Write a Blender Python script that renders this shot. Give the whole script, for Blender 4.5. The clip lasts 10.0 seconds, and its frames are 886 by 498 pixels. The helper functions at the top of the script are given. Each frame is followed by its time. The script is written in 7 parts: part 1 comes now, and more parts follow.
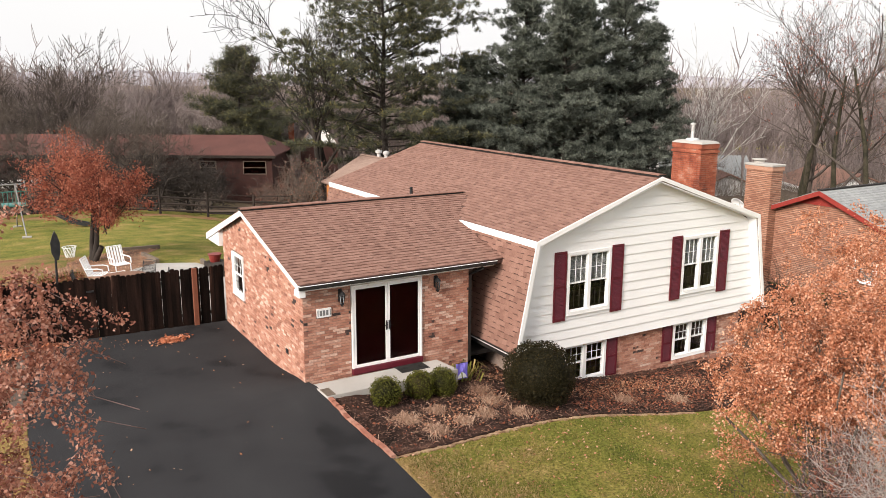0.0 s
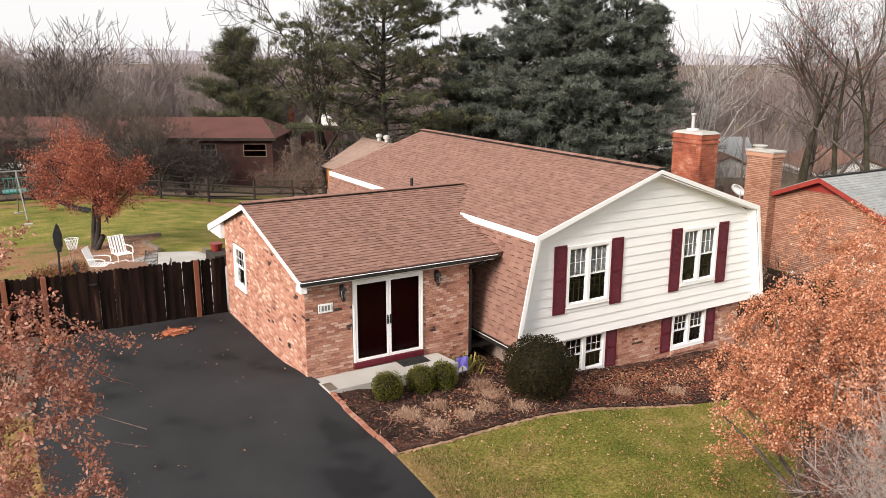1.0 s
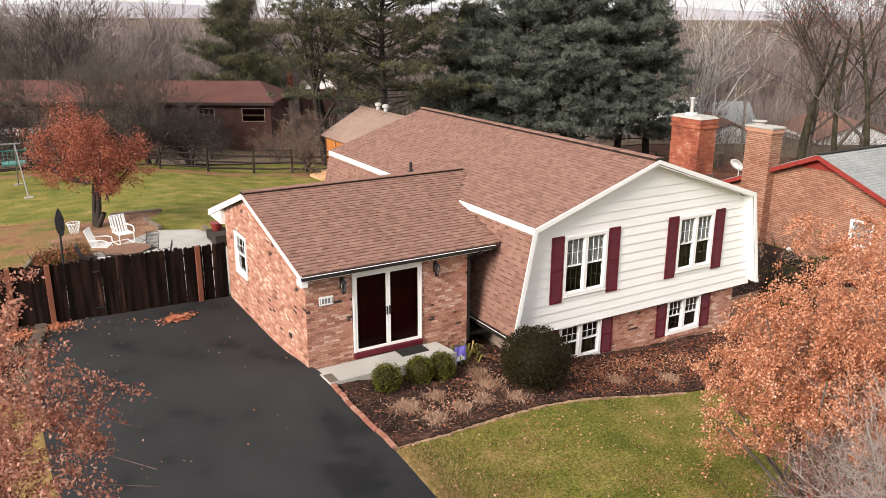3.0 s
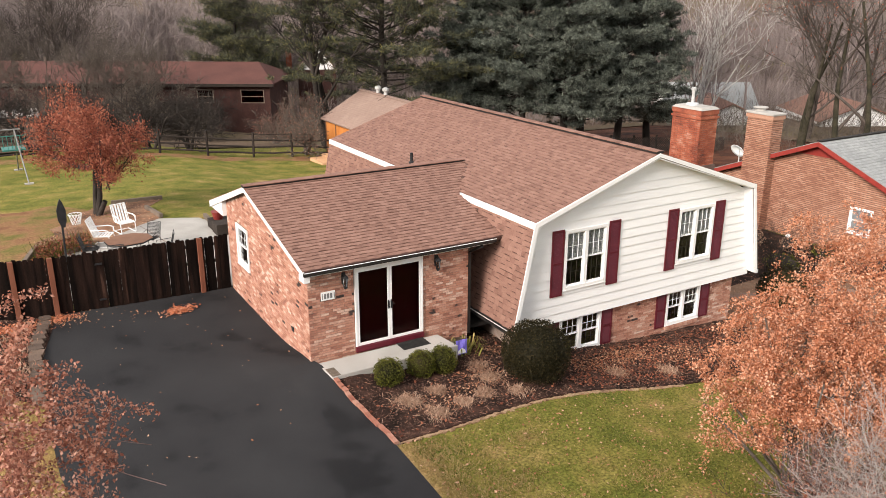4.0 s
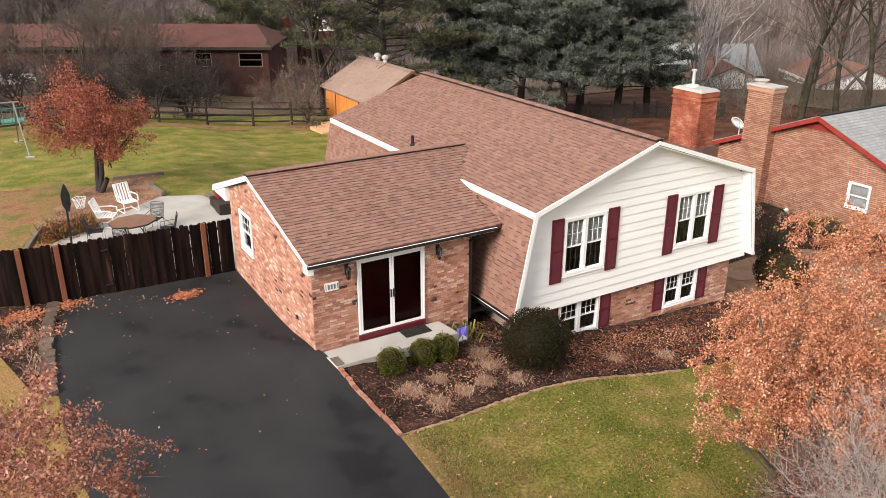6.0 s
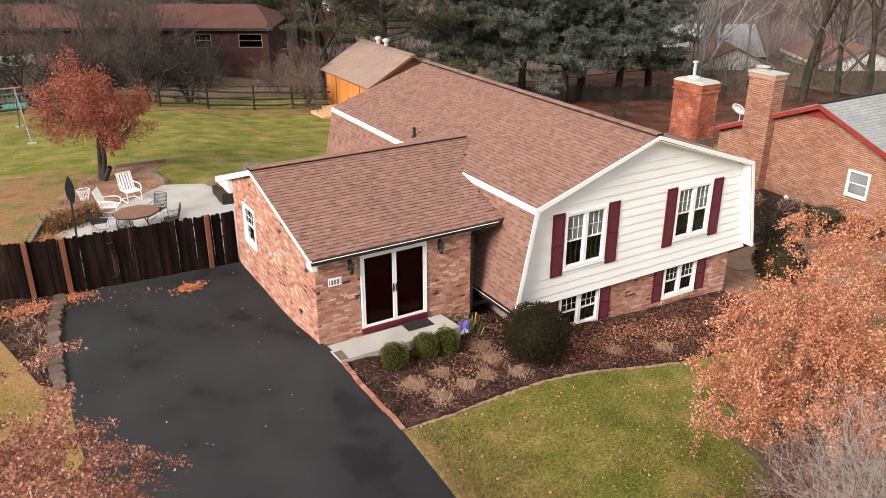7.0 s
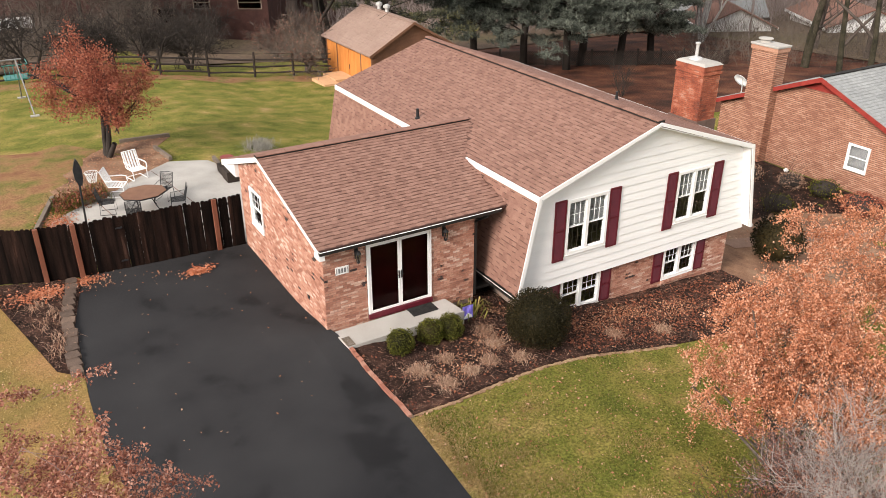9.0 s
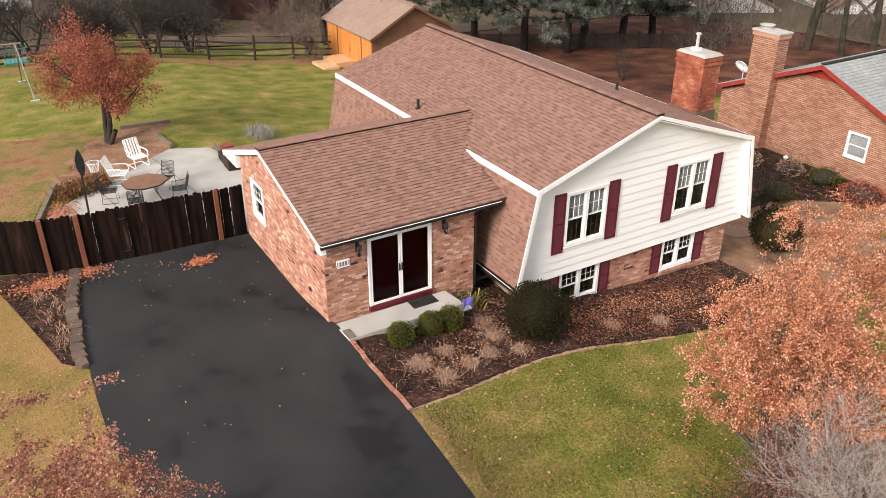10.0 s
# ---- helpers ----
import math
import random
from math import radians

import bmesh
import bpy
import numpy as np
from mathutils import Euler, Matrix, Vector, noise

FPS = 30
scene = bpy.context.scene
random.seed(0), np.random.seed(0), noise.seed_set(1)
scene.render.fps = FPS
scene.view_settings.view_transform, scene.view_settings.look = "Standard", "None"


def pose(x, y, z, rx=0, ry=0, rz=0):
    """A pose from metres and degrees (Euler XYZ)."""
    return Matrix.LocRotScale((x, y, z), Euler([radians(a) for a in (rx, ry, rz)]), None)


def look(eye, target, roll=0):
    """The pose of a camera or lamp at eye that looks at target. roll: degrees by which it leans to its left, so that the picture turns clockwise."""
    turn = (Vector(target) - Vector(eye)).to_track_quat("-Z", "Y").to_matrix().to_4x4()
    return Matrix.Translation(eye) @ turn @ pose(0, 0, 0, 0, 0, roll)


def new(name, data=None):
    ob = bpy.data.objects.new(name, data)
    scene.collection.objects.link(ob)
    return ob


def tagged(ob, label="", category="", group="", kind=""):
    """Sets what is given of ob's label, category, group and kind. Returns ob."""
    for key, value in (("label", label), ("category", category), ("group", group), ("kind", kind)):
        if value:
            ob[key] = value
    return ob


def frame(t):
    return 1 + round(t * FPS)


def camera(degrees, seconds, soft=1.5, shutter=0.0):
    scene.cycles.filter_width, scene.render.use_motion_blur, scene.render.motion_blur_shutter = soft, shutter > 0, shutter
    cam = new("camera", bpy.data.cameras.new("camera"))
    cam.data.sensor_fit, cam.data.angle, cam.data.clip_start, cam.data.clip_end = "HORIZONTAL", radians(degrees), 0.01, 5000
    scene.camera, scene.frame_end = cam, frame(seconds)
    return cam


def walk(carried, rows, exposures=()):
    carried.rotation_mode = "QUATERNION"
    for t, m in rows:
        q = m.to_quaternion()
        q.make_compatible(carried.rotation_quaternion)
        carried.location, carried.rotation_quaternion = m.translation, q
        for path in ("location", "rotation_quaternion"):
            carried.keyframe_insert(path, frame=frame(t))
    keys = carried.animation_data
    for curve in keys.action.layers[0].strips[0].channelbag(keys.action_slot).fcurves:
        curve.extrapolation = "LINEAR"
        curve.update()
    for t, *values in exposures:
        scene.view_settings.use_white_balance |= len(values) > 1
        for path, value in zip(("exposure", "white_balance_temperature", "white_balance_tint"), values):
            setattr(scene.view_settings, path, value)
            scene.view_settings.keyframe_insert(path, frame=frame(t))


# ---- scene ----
cam = camera(58.3, 10.0, soft=0.55)
PATH = [
    (0, (-6.379, -17.254, 7.114), (-5.382, -15.573, 6.691), 0.2),
    (0.5, (-6.384, -17.281, 7.324), (-5.39, -15.604, 6.875), 0.1),
    (1, (-6.388, -17.27, 7.544), (-5.398, -15.598, 7.068), 0.1),
    (1.5, (-6.391, -17.256, 7.751), (-5.403, -15.59, 7.252), 0.1),
    (2, (-6.368, -17.274, 7.976), (-5.384, -15.614, 7.451), 0.2),
    (2.5, (-6.368, -17.281, 8.228), (-5.388, -15.628, 7.676), 0.2),
    (4, (-6.39, -17.231, 8.911), (-5.421, -15.6, 8.278), 0.2),
    (4.5, (-6.4, -17.201, 9.129), (-5.435, -15.577, 8.471), 0.1),
    (5, (-6.396, -17.194, 9.359), (-5.435, -15.579, 8.674), 0.1),
    (5.5, (-6.404, -17.189, 9.597), (-5.448, -15.583, 8.886), 0.1),
    (7, (-6.48, -17.198, 10.372), (-5.541, -15.619, 9.582), 0.1),
    (7.5, (-6.524, -17.195, 10.629), (-5.59, -15.626, 9.812), 0.1),
    (8, (-6.547, -17.189, 10.868), (-5.619, -15.63, 10.026), 0.1),
    (8.5, (-6.575, -17.175, 11.116), (-5.653, -15.626, 10.249), 0.1),
    (9, (-6.599, -17.172, 11.354), (-5.684, -15.633, 10.461), 0.0),
    (9.5, (-6.593, -17.164, 11.591), (-5.684, -15.637, 10.672), 0.1),
    (10, (-6.583, -17.157, 11.809), (-5.682, -15.64, 10.867), 0.1),
]
walk(cam, [(t, look(eye, target, roll)) for t, eye, target, roll in PATH], exposures=[(0.0, 0.77), (10.0, 0.77)])

# ---- light ----
world = bpy.data.worlds.new("overcast_sky")
scene.world = world
world.use_nodes = True
wn, wl = world.node_tree.nodes, world.node_tree.links
wn.clear()
SUN_FROM = Vector((-0.90, -0.30, 0.55)).normalized()
sky = wn.new("ShaderNodeTexSky")
sky.sky_type, sky.sun_disc = "NISHITA", False
sky.sun_elevation = math.asin(SUN_FROM.z)
sky.sun_rotation = math.atan2(SUN_FROM.x, SUN_FROM.y)
sky.dust_density, sky.air_density = 4.0, 1.5
sky_gain = wn.new("ShaderNodeMix")
sky_gain.data_type, sky_gain.blend_type = "RGBA", "MULTIPLY"
sky_gain.inputs[0].default_value = 1.0
sky_gain.inputs[7].default_value = (0.11, 0.11, 0.11, 1)
cloud_noise = wn.new("ShaderNodeTexNoise")
cloud_noise.inputs["Scale"].default_value, cloud_noise.inputs["Detail"].default_value = 2.2, 5.0
cloud_ramp = wn.new("ShaderNodeValToRGB")
cloud_ramp.color_ramp.elements[0].color = (0.91, 0.90, 0.905, 1)
cloud_ramp.color_ramp.elements[1].color = (1.11, 1.095, 1.10, 1)
cover = wn.new("ShaderNodeMix")
cover.data_type = "RGBA"
cover.inputs[0].default_value = 0.86
back, out = wn.new("ShaderNodeBackground"), wn.new("ShaderNodeOutputWorld")
back.inputs["Strength"].default_value = 0.66
wl.new(sky.outputs[0], sky_gain.inputs[6])
wl.new(cloud_noise.outputs[0], cloud_ramp.inputs[0])
wl.new(sky_gain.outputs[2], cover.inputs[6])
wl.new(cloud_ramp.outputs[0], cover.inputs[7])
wl.new(cover.outputs[2], back.inputs["Color"])
wl.new(back.outputs[0], out.inputs["Surface"])
sun = new("sun", bpy.data.lights.new("sun", "SUN"))
sun.data.energy, sun.data.angle, sun.data.color = 3.3, radians(24), (1.0, 0.90, 0.81)
sun.matrix_world = look(SUN_FROM * 50, (0, 0, 0))

# ---- materials ----


def surf(name, colours, rough=0.85, scale=3.0, fine=60.0, bump=0.15, metal=0.0, by_piece=0.0, spread=(0.3, 0.7), grain=0.25, spec=0.3, stretch=(1, 1, 1)):
    """A weathered surface: colours blended by broad noise, by fine grain and, with by_piece, by each piece's own chance."""
    m = bpy.data.materials.new(name)
    m.use_nodes = True
    n, l = m.node_tree.nodes, m.node_tree.links
    p = n["Principled BSDF"]
    p.inputs["Roughness"].default_value, p.inputs["Metallic"].default_value = rough, metal
    p.inputs["Specular IOR Level"].default_value = spec
    geo, sep = n.new("ShaderNodeNewGeometry"), n.new("ShaderNodeMapping")
    sep.inputs["Scale"].default_value = stretch
    l.new(geo.outputs["Position"], sep.inputs["Vector"])
    broad, small = n.new("ShaderNodeTexNoise"), n.new("ShaderNodeTexNoise")
    broad.inputs["Scale"].default_value, broad.inputs["Detail"].default_value = scale, 6.0
    small.inputs["Scale"].default_value, small.inputs["Detail"].default_value = fine, 3.0
    l.new(sep.outputs[0], broad.inputs["Vector"])
    l.new(sep.outputs[0], small.inputs["Vector"])
    fac = n.new("ShaderNodeMapRange")
    fac.inputs["From Min"].default_value, fac.inputs["From Max"].default_value = spread
    l.new(broad.outputs[0], fac.inputs["Value"])
    last = fac.outputs[0]
    if by_piece:
        info, add, frac, mix = n.new("ShaderNodeObjectInfo"), n.new("ShaderNodeMath"), n.new("ShaderNodeMath"), n.new("ShaderNodeMix")
        frac.operation = "FRACT"
        l.new(info.outputs["Random"], add.inputs[0])
        l.new(geo.outputs["Random Per Island"], add.inputs[1])
        l.new(add.outputs[0], frac.inputs[0])
        mix.inputs[0].default_value = by_piece
        l.new(last, mix.inputs[2])
        l.new(frac.outputs[0], mix.inputs[3])
        last = mix.outputs[0]
    ramp = n.new("ShaderNodeValToRGB")
    e = ramp.color_ramp.elements
    while len(e) < len(colours):
        e.new(0.5)
    for i, c in enumerate(colours):
        e[i].position = c[3] if len(c) > 3 else i / max(1, len(colours) - 1)
        e[i].color = (*c[:3], 1)
    l.new(last, ramp.inputs[0])
    tone = n.new("ShaderNodeMapRange")
    tone.inputs["From Min"].default_value, tone.inputs["From Max"].default_value = 0.25, 0.75
    tone.inputs["To Min"].default_value, tone.inputs["To Max"].default_value = 1 - grain, 1 + grain
    l.new(small.outputs[0], tone.inputs["Value"])
    mul = n.new("ShaderNodeVectorMath")
    mul.operation = "SCALE"
    l.new(ramp.outputs[0], mul.inputs[0])
    l.new(tone.outputs[0], mul.inputs["Scale"])
    l.new(mul.outputs[0], p.inputs["Base Color"])
    if bump:
        b = n.new("ShaderNodeBump")
        b.inputs["Strength"].default_value, b.inputs["Distance"].default_value = bump, 0.02
        l.new(small.outputs[0], b.inputs["Height"])
        l.new(b.outputs[0], p.inputs["Normal"])
    return m


def leafy(name, colours, rough=0.6, through_light=0.25):
    """Leaves and needles: each one its own tone, and a little light through them."""
    m = surf(name, colours, rough, 0.8, 30, 0, by_piece=0.75, grain=0.15, spec=0.1)
    n, l = m.node_tree.nodes, m.node_tree.links
    p, o = n["Principled BSDF"], n["Material Output"]
    t, mix = n.new("ShaderNodeBsdfTranslucent"), n.new("ShaderNodeMixShader")
    mix.inputs[0].default_value = through_light
    l.new(p.inputs["Base Color"].links[0].from_socket, t.inputs["Color"])
    l.new(p.outputs[0], mix.inputs[1])
    l.new(t.outputs[0], mix.inputs[2])
    l.new(mix.outputs[0], o.inputs["Surface"])
    return m


BRICK = surf("antique_brick", [(0.025, 0.02, 0.018, 0.0), (0.06, 0.042, 0.038, 0.11), (0.28, 0.122, 0.088, 0.13), (0.40, 0.19, 0.134, 0.34), (0.48, 0.265, 0.193, 0.55), (0.43, 0.20, 0.138, 0.68), (0.57, 0.38, 0.30, 0.82), (0.65, 0.50, 0.42, 1.0)], 0.9, 1.1, 45, 0.4, by_piece=0.72, grain=0.28)
MORTAR = surf("mortar", [(0.10, 0.066, 0.054), (0.34, 0.265, 0.225)], 0.95, 1.6, 40, 0.3, grain=0.3)
BRICK_ORANGE = surf("orange_brick", [(0.23, 0.097, 0.063), (0.37, 0.185, 0.122), (0.50, 0.30, 0.213)], 0.9, 0.6, 30, 0.3, by_piece=0.6, grain=0.18)
MORTAR_DARK = surf("grey_mortar", [(0.13, 0.07, 0.052), (0.20, 0.115, 0.088)], 0.95, 2.0, 40, 0.3)
BRICK_CHIMNEY = surf("stained_chimney_brick", [(0.075, 0.036, 0.028, 0.0), (0.235, 0.064, 0.037, 0.3), (0.35, 0.115, 0.066, 0.6), (0.50, 0.33, 0.26, 1.0)], 0.9, 1.4, 40, 0.4, by_piece=0.3, grain=0.32, spread=(0.3, 0.72))
SHINGLE = surf("brown_shingle", [(0.165, 0.087, 0.067, 0.0), (0.215, 0.116, 0.089, 0.25), (0.25, 0.138, 0.107, 0.6), (0.285, 0.163, 0.128, 1.0)], 0.92, 3.0, 90, 0.5, by_piece=0.7, grain=0.3)
# Dark deck colour: the shingles' granule band and the painted shadow under raised tabs.
SHINGLE_SHADOW_BAND = surf("shingle_shadow_band", [(0.075, 0.041, 0.034), (0.115, 0.064, 0.052)], 0.95, 2, 60, 0.3, grain=0.3)
SHINGLE_GREY = surf("grey_shingle", [(0.22, 0.23, 0.23), (0.34, 0.35, 0.35)], 0.92, 0.7, 60, 0.4, by_piece=0.5, grain=0.2)
SHINGLE_TAN = surf("tan_shingle", [(0.25, 0.17, 0.14), (0.32, 0.23, 0.19)], 0.92, 0.7, 60, 0.4, by_piece=0.4, grain=0.2)
SHINGLE_RUST = surf("rust_shingle", [(0.075, 0.033, 0.028), (0.125, 0.052, 0.043)], 0.92, 0.5, 30, 0.4, by_piece=0.4, grain=0.25)
VENT_BLACK = surf("black_vent_gap", [(0.012, 0.011, 0.011), (0.03, 0.027, 0.025)], 0.9, 3, 60, 0.2)
WHITE = surf("white_paint", [(0.78, 0.78, 0.78), (0.86, 0.86, 0.857)], 0.5, 1.2, 35, 0.05, grain=0.05, spec=0.4)
SIDING = surf("white_siding", [(0.79, 0.79, 0.795), (0.87, 0.87, 0.87)], 0.5, 0.8, 25, 0.04, by_piece=0.25, grain=0.04, spec=0.35, stretch=(1, 1, 5))
MAROON = surf("maroon_paint", [(0.085, 0.008, 0.016), (0.12, 0.014, 0.024)], 0.45, 4, 60, 0.1, grain=0.12)
RED_TRIM = surf("red_trim", [(0.22, 0.025, 0.02), (0.28, 0.04, 0.03)], 0.6, 3, 50, 0.1)
BRONZE = surf("dark_gutter", [(0.018, 0.018, 0.018), (0.04, 0.036, 0.034)], 0.45, 4, 60, 0.05, metal=0.3)
STEEL = surf("galvanised_steel", [(0.48, 0.48, 0.48), (0.62, 0.62, 0.62)], 0.45, 6, 60, 0.05, metal=0.35)
BLACK = surf("black_metal", [(0.012, 0.012, 0.013), (0.028, 0.028, 0.03)], 0.5, 6, 60, 0.05)
CONCRETE = surf("pale_concrete", [(0.33, 0.315, 0.29), (0.45, 0.43, 0.405)], 0.9, 0.9, 40, 0.2, grain=0.12)
ASPHALT = surf("sealed_asphalt", [(0.015, 0.0147, 0.0158, 0.0), (0.019, 0.0187, 0.02, 0.32), (0.0285, 0.028, 0.0298, 0.42), (0.034, 0.0335, 0.0352, 0.7), (0.043, 0.042, 0.0435, 1.0)], 0.8, 0.5, 120, 0.45, grain=0.35, spec=0.1, spread=(0.16, 0.79))
GRASS = surf("winter_lawn", [(0.36, 0.24, 0.115, 0.0), (0.28, 0.205, 0.075, 0.18), (0.205, 0.175, 0.046, 0.42), (0.145, 0.145, 0.03, 0.7), (0.092, 0.105, 0.02, 1.0)], 0.95, 0.9, 16, 0.9, grain=0.65, spread=(0.21, 0.70), spec=0.1)
STRAW = surf("straw_lawn", [(0.29, 0.165, 0.075), (0.25, 0.16, 0.06), (0.17, 0.13, 0.042)], 0.95, 0.6, 25, 0.8, grain=0.5, spec=0.1)
STRAW_PALE = surf("pale_straw_lawn", [(0.42, 0.27, 0.135), (0.33, 0.225, 0.095), (0.24, 0.19, 0.06), (0.16, 0.15, 0.035)], 0.95, 1.3, 18, 0.8, grain=0.5, spread=(0.36, 0.7), spec=0.1)
MULCH = surf("dark_mulch", [(0.012, 0.0075, 0.006, 0.0), (0.034, 0.019, 0.0145, 0.5), (0.075, 0.038, 0.028, 0.85), (0.15, 0.08, 0.056, 1.0)], 0.95, 2.2, 45, 1.0, grain=0.7, spec=0.12)
LITTER = surf("leaf_litter", [(0.12, 0.07, 0.048), (0.24, 0.135, 0.085), (0.32, 0.21, 0.14)], 0.9, 1.2, 30, 0.8, grain=0.4, spec=0.15)
STRAW_LITTER = surf("straw_litter_ground", [(0.20, 0.10, 0.055), (0.25, 0.14, 0.07), (0.19, 0.14, 0.053), (0.12, 0.12, 0.03)], 0.95, 0.9, 18, 0.8, grain=0.5, spread=(0.33, 0.68), spec=0.1)
LITTER_RED = surf("rust_leaf_litter", [(0.032, 0.017, 0.013), (0.085, 0.033, 0.02), (0.15, 0.066, 0.038)], 0.9, 0.5, 12, 0.8, grain=0.5, spec=0.15)
WOODS_FLOOR = surf("woods_floor", [(0.09, 0.065, 0.05), (0.14, 0.10, 0.07), (0.12, 0.10, 0.055)], 0.95, 0.08, 3, 0.5, grain=0.35, spec=0.1)
PAVER = surf("brown_paver", [(0.20, 0.12, 0.085), (0.30, 0.19, 0.14)], 0.9, 3, 50, 0.3, by_piece=0.5)
EDGE_BRICK = surf("edging_brick", [(0.23, 0.085, 0.058), (0.34, 0.145, 0.10), (0.42, 0.24, 0.18)], 0.9, 3, 50, 0.4, by_piece=0.6)
STONE = surf("edging_stone", [(0.07, 0.05, 0.04), (0.18, 0.125, 0.095)], 0.9, 3, 40, 0.5, by_piece=0.6, grain=0.35)
FENCE_WOOD = surf("dark_fence_wood", [(0.0025, 0.002, 0.0018, 0.0), (0.008, 0.0052, 0.0044, 0.42), (0.022, 0.0122, 0.0095, 0.76), (0.085, 0.045, 0.033, 1.0)], 0.92, 1.5, 40, 0.4, by_piece=0.5, grain=0.55, stretch=(5, 5, 0.5), spec=0.06)
POST_WOOD = surf("red_cedar_post", [(0.16, 0.055, 0.032), (0.22, 0.085, 0.05)], 0.8, 2, 40, 0.3, stretch=(4, 4, 0.5))
RAIL_WOOD = surf("old_rail_wood", [(0.016, 0.012, 0.010), (0.046, 0.035, 0.029)], 0.9, 2, 40, 0.4, by_piece=0.5)
TIMBER = surf("grey_timber", [(0.12, 0.095, 0.075), (0.24, 0.19, 0.15)], 0.9, 2, 40, 0.4, by_piece=0.4)
SHED_ORANGE = surf("stained_plywood", [(0.46, 0.165, 0.038), (0.56, 0.225, 0.06)], 0.7, 1.2, 20, 0.1, grain=0.12, stretch=(3, 3, 0.5))
SHED_BROWN = surf("brown_clapboard", [(0.13, 0.062, 0.038), (0.19, 0.093, 0.056)], 0.8, 1.2, 20, 0.1, grain=0.15)
NEW_WOOD = surf("new_lumber", [(0.52, 0.30, 0.16), (0.60, 0.37, 0.21)], 0.7, 2, 30, 0.1, by_piece=0.4)
BARK = surf("grey_bark", [(0.070, 0.055, 0.045), (0.15, 0.125, 0.105)], 0.95, 3, 30, 0.6, grain=0.35, stretch=(1, 1, 0.3))
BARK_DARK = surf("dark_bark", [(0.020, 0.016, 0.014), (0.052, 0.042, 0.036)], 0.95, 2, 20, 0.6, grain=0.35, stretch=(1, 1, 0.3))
BARK_MID = surf("brown_bark", [(0.045, 0.036, 0.031), (0.115, 0.093, 0.08)], 0.95, 2, 20, 0.6, grain=0.35, stretch=(1, 1, 0.3))
BARK_PINE = surf("pine_bark", [(0.016, 0.013, 0.011), (0.045, 0.036, 0.030)], 0.95, 2, 20, 0.6, grain=0.35, stretch=(1, 1, 0.3))
BARK_PALE = surf("pale_twig_bark", [(0.27, 0.225, 0.205), (0.45, 0.395, 0.37)], 0.9, 3, 30, 0.3, grain=0.25)
BARK_MAUVE = surf("mauve_twig_bark", [(0.10, 0.062, 0.057), (0.24, 0.165, 0.155)], 0.9, 3, 30, 0.3, grain=0.25)
BARK_BIRCH = surf("birch_bark", [(0.30, 0.28, 0.265), (0.62, 0.59, 0.56)], 0.8, 3, 30, 0.3, grain=0.2)
TWIG_FAR = surf("far_twigs", [(0.13, 0.103, 0.097), (0.245, 0.20, 0.19), (0.36, 0.305, 0.29)], 0.95, 0.12, 8, 0, by_piece=0.45, grain=0.2)
# Tone range stretched: darkest and palest leaves also stand for shadow and highlight.
LEAF_TAN = leafy("tan_oak_leaf", [(0.14, 0.045, 0.025), (0.47, 0.19, 0.10), (0.68, 0.33, 0.20), (0.86, 0.60, 0.45)], through_light=0.3)
LEAF_PINK = leafy("brown_pink_leaf", [(0.11, 0.042, 0.034), (0.29, 0.115, 0.08), (0.46, 0.22, 0.155), (0.68, 0.45, 0.365)], through_light=0.28)
LEAF_RED = leafy("russet_leaf", [(0.10, 0.028, 0.022), (0.25, 0.07, 0.045), (0.38, 0.13, 0.08), (0.52, 0.25, 0.165)])
LEAF_GREEN = leafy("box_leaf", [(0.022, 0.026, 0.006), (0.07, 0.074, 0.013), (0.20, 0.19, 0.036)], through_light=0.15)
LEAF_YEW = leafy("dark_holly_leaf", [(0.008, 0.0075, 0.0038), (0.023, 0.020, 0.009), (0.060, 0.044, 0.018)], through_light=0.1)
# Ramp ends carry painted shade (near black) and highlight (pale grey-green).
NEEDLE = leafy("pine_needle", [(0.022, 0.027, 0.023), (0.095, 0.109, 0.091), (0.26, 0.278, 0.235)], through_light=0.08)
NEEDLE_GREEN = leafy("yellow_pine_needle", [(0.028, 0.031, 0.024), (0.064, 0.069, 0.050), (0.105, 0.107, 0.07), (0.24, 0.215, 0.065)], through_light=0.1)
DRY_GRASS = leafy("dry_grass", [(0.18, 0.10, 0.068), (0.36, 0.22, 0.155), (0.60, 0.45, 0.335)], through_light=0.2)
BLADE = leafy("lawn_blade", [(0.08, 0.10, 0.018), (0.155, 0.165, 0.032), (0.24, 0.205, 0.055), (0.42, 0.31, 0.145)], through_light=0.2)
STRAW_BLADE = leafy("straw_blade", [(0.22, 0.155, 0.062), (0.34, 0.245, 0.105), (0.50, 0.375, 0.195)], through_light=0.2)
LEAF_FALLEN = leafy("fallen_leaf", [(0.22, 0.085, 0.045), (0.42, 0.2, 0.115), (0.62, 0.42, 0.29)], through_light=0.05)
LEAF_HEAP = leafy("heaped_leaf", [(0.22, 0.055, 0.024), (0.47, 0.165, 0.085), (0.62, 0.33, 0.22)], through_light=0.05)
LEAF_BED = leafy("bed_leaf", [(0.06, 0.022, 0.015), (0.19, 0.066, 0.038), (0.38, 0.15, 0.085)], through_light=0.05)
# Distance haze is mixed into the ridge's base colour as blue-grey.
HILL = surf("haze_tinted_hill", [(0.30, 0.29, 0.32), (0.36, 0.35, 0.38)], 1.0, 0.01, 0.05, 0, grain=0.08, spec=0)
TABLE_TOP = surf("brown_tabletop", [(0.17, 0.085, 0.052), (0.22, 0.115, 0.072)], 0.6, 4, 60, 0.05, grain=0.1)
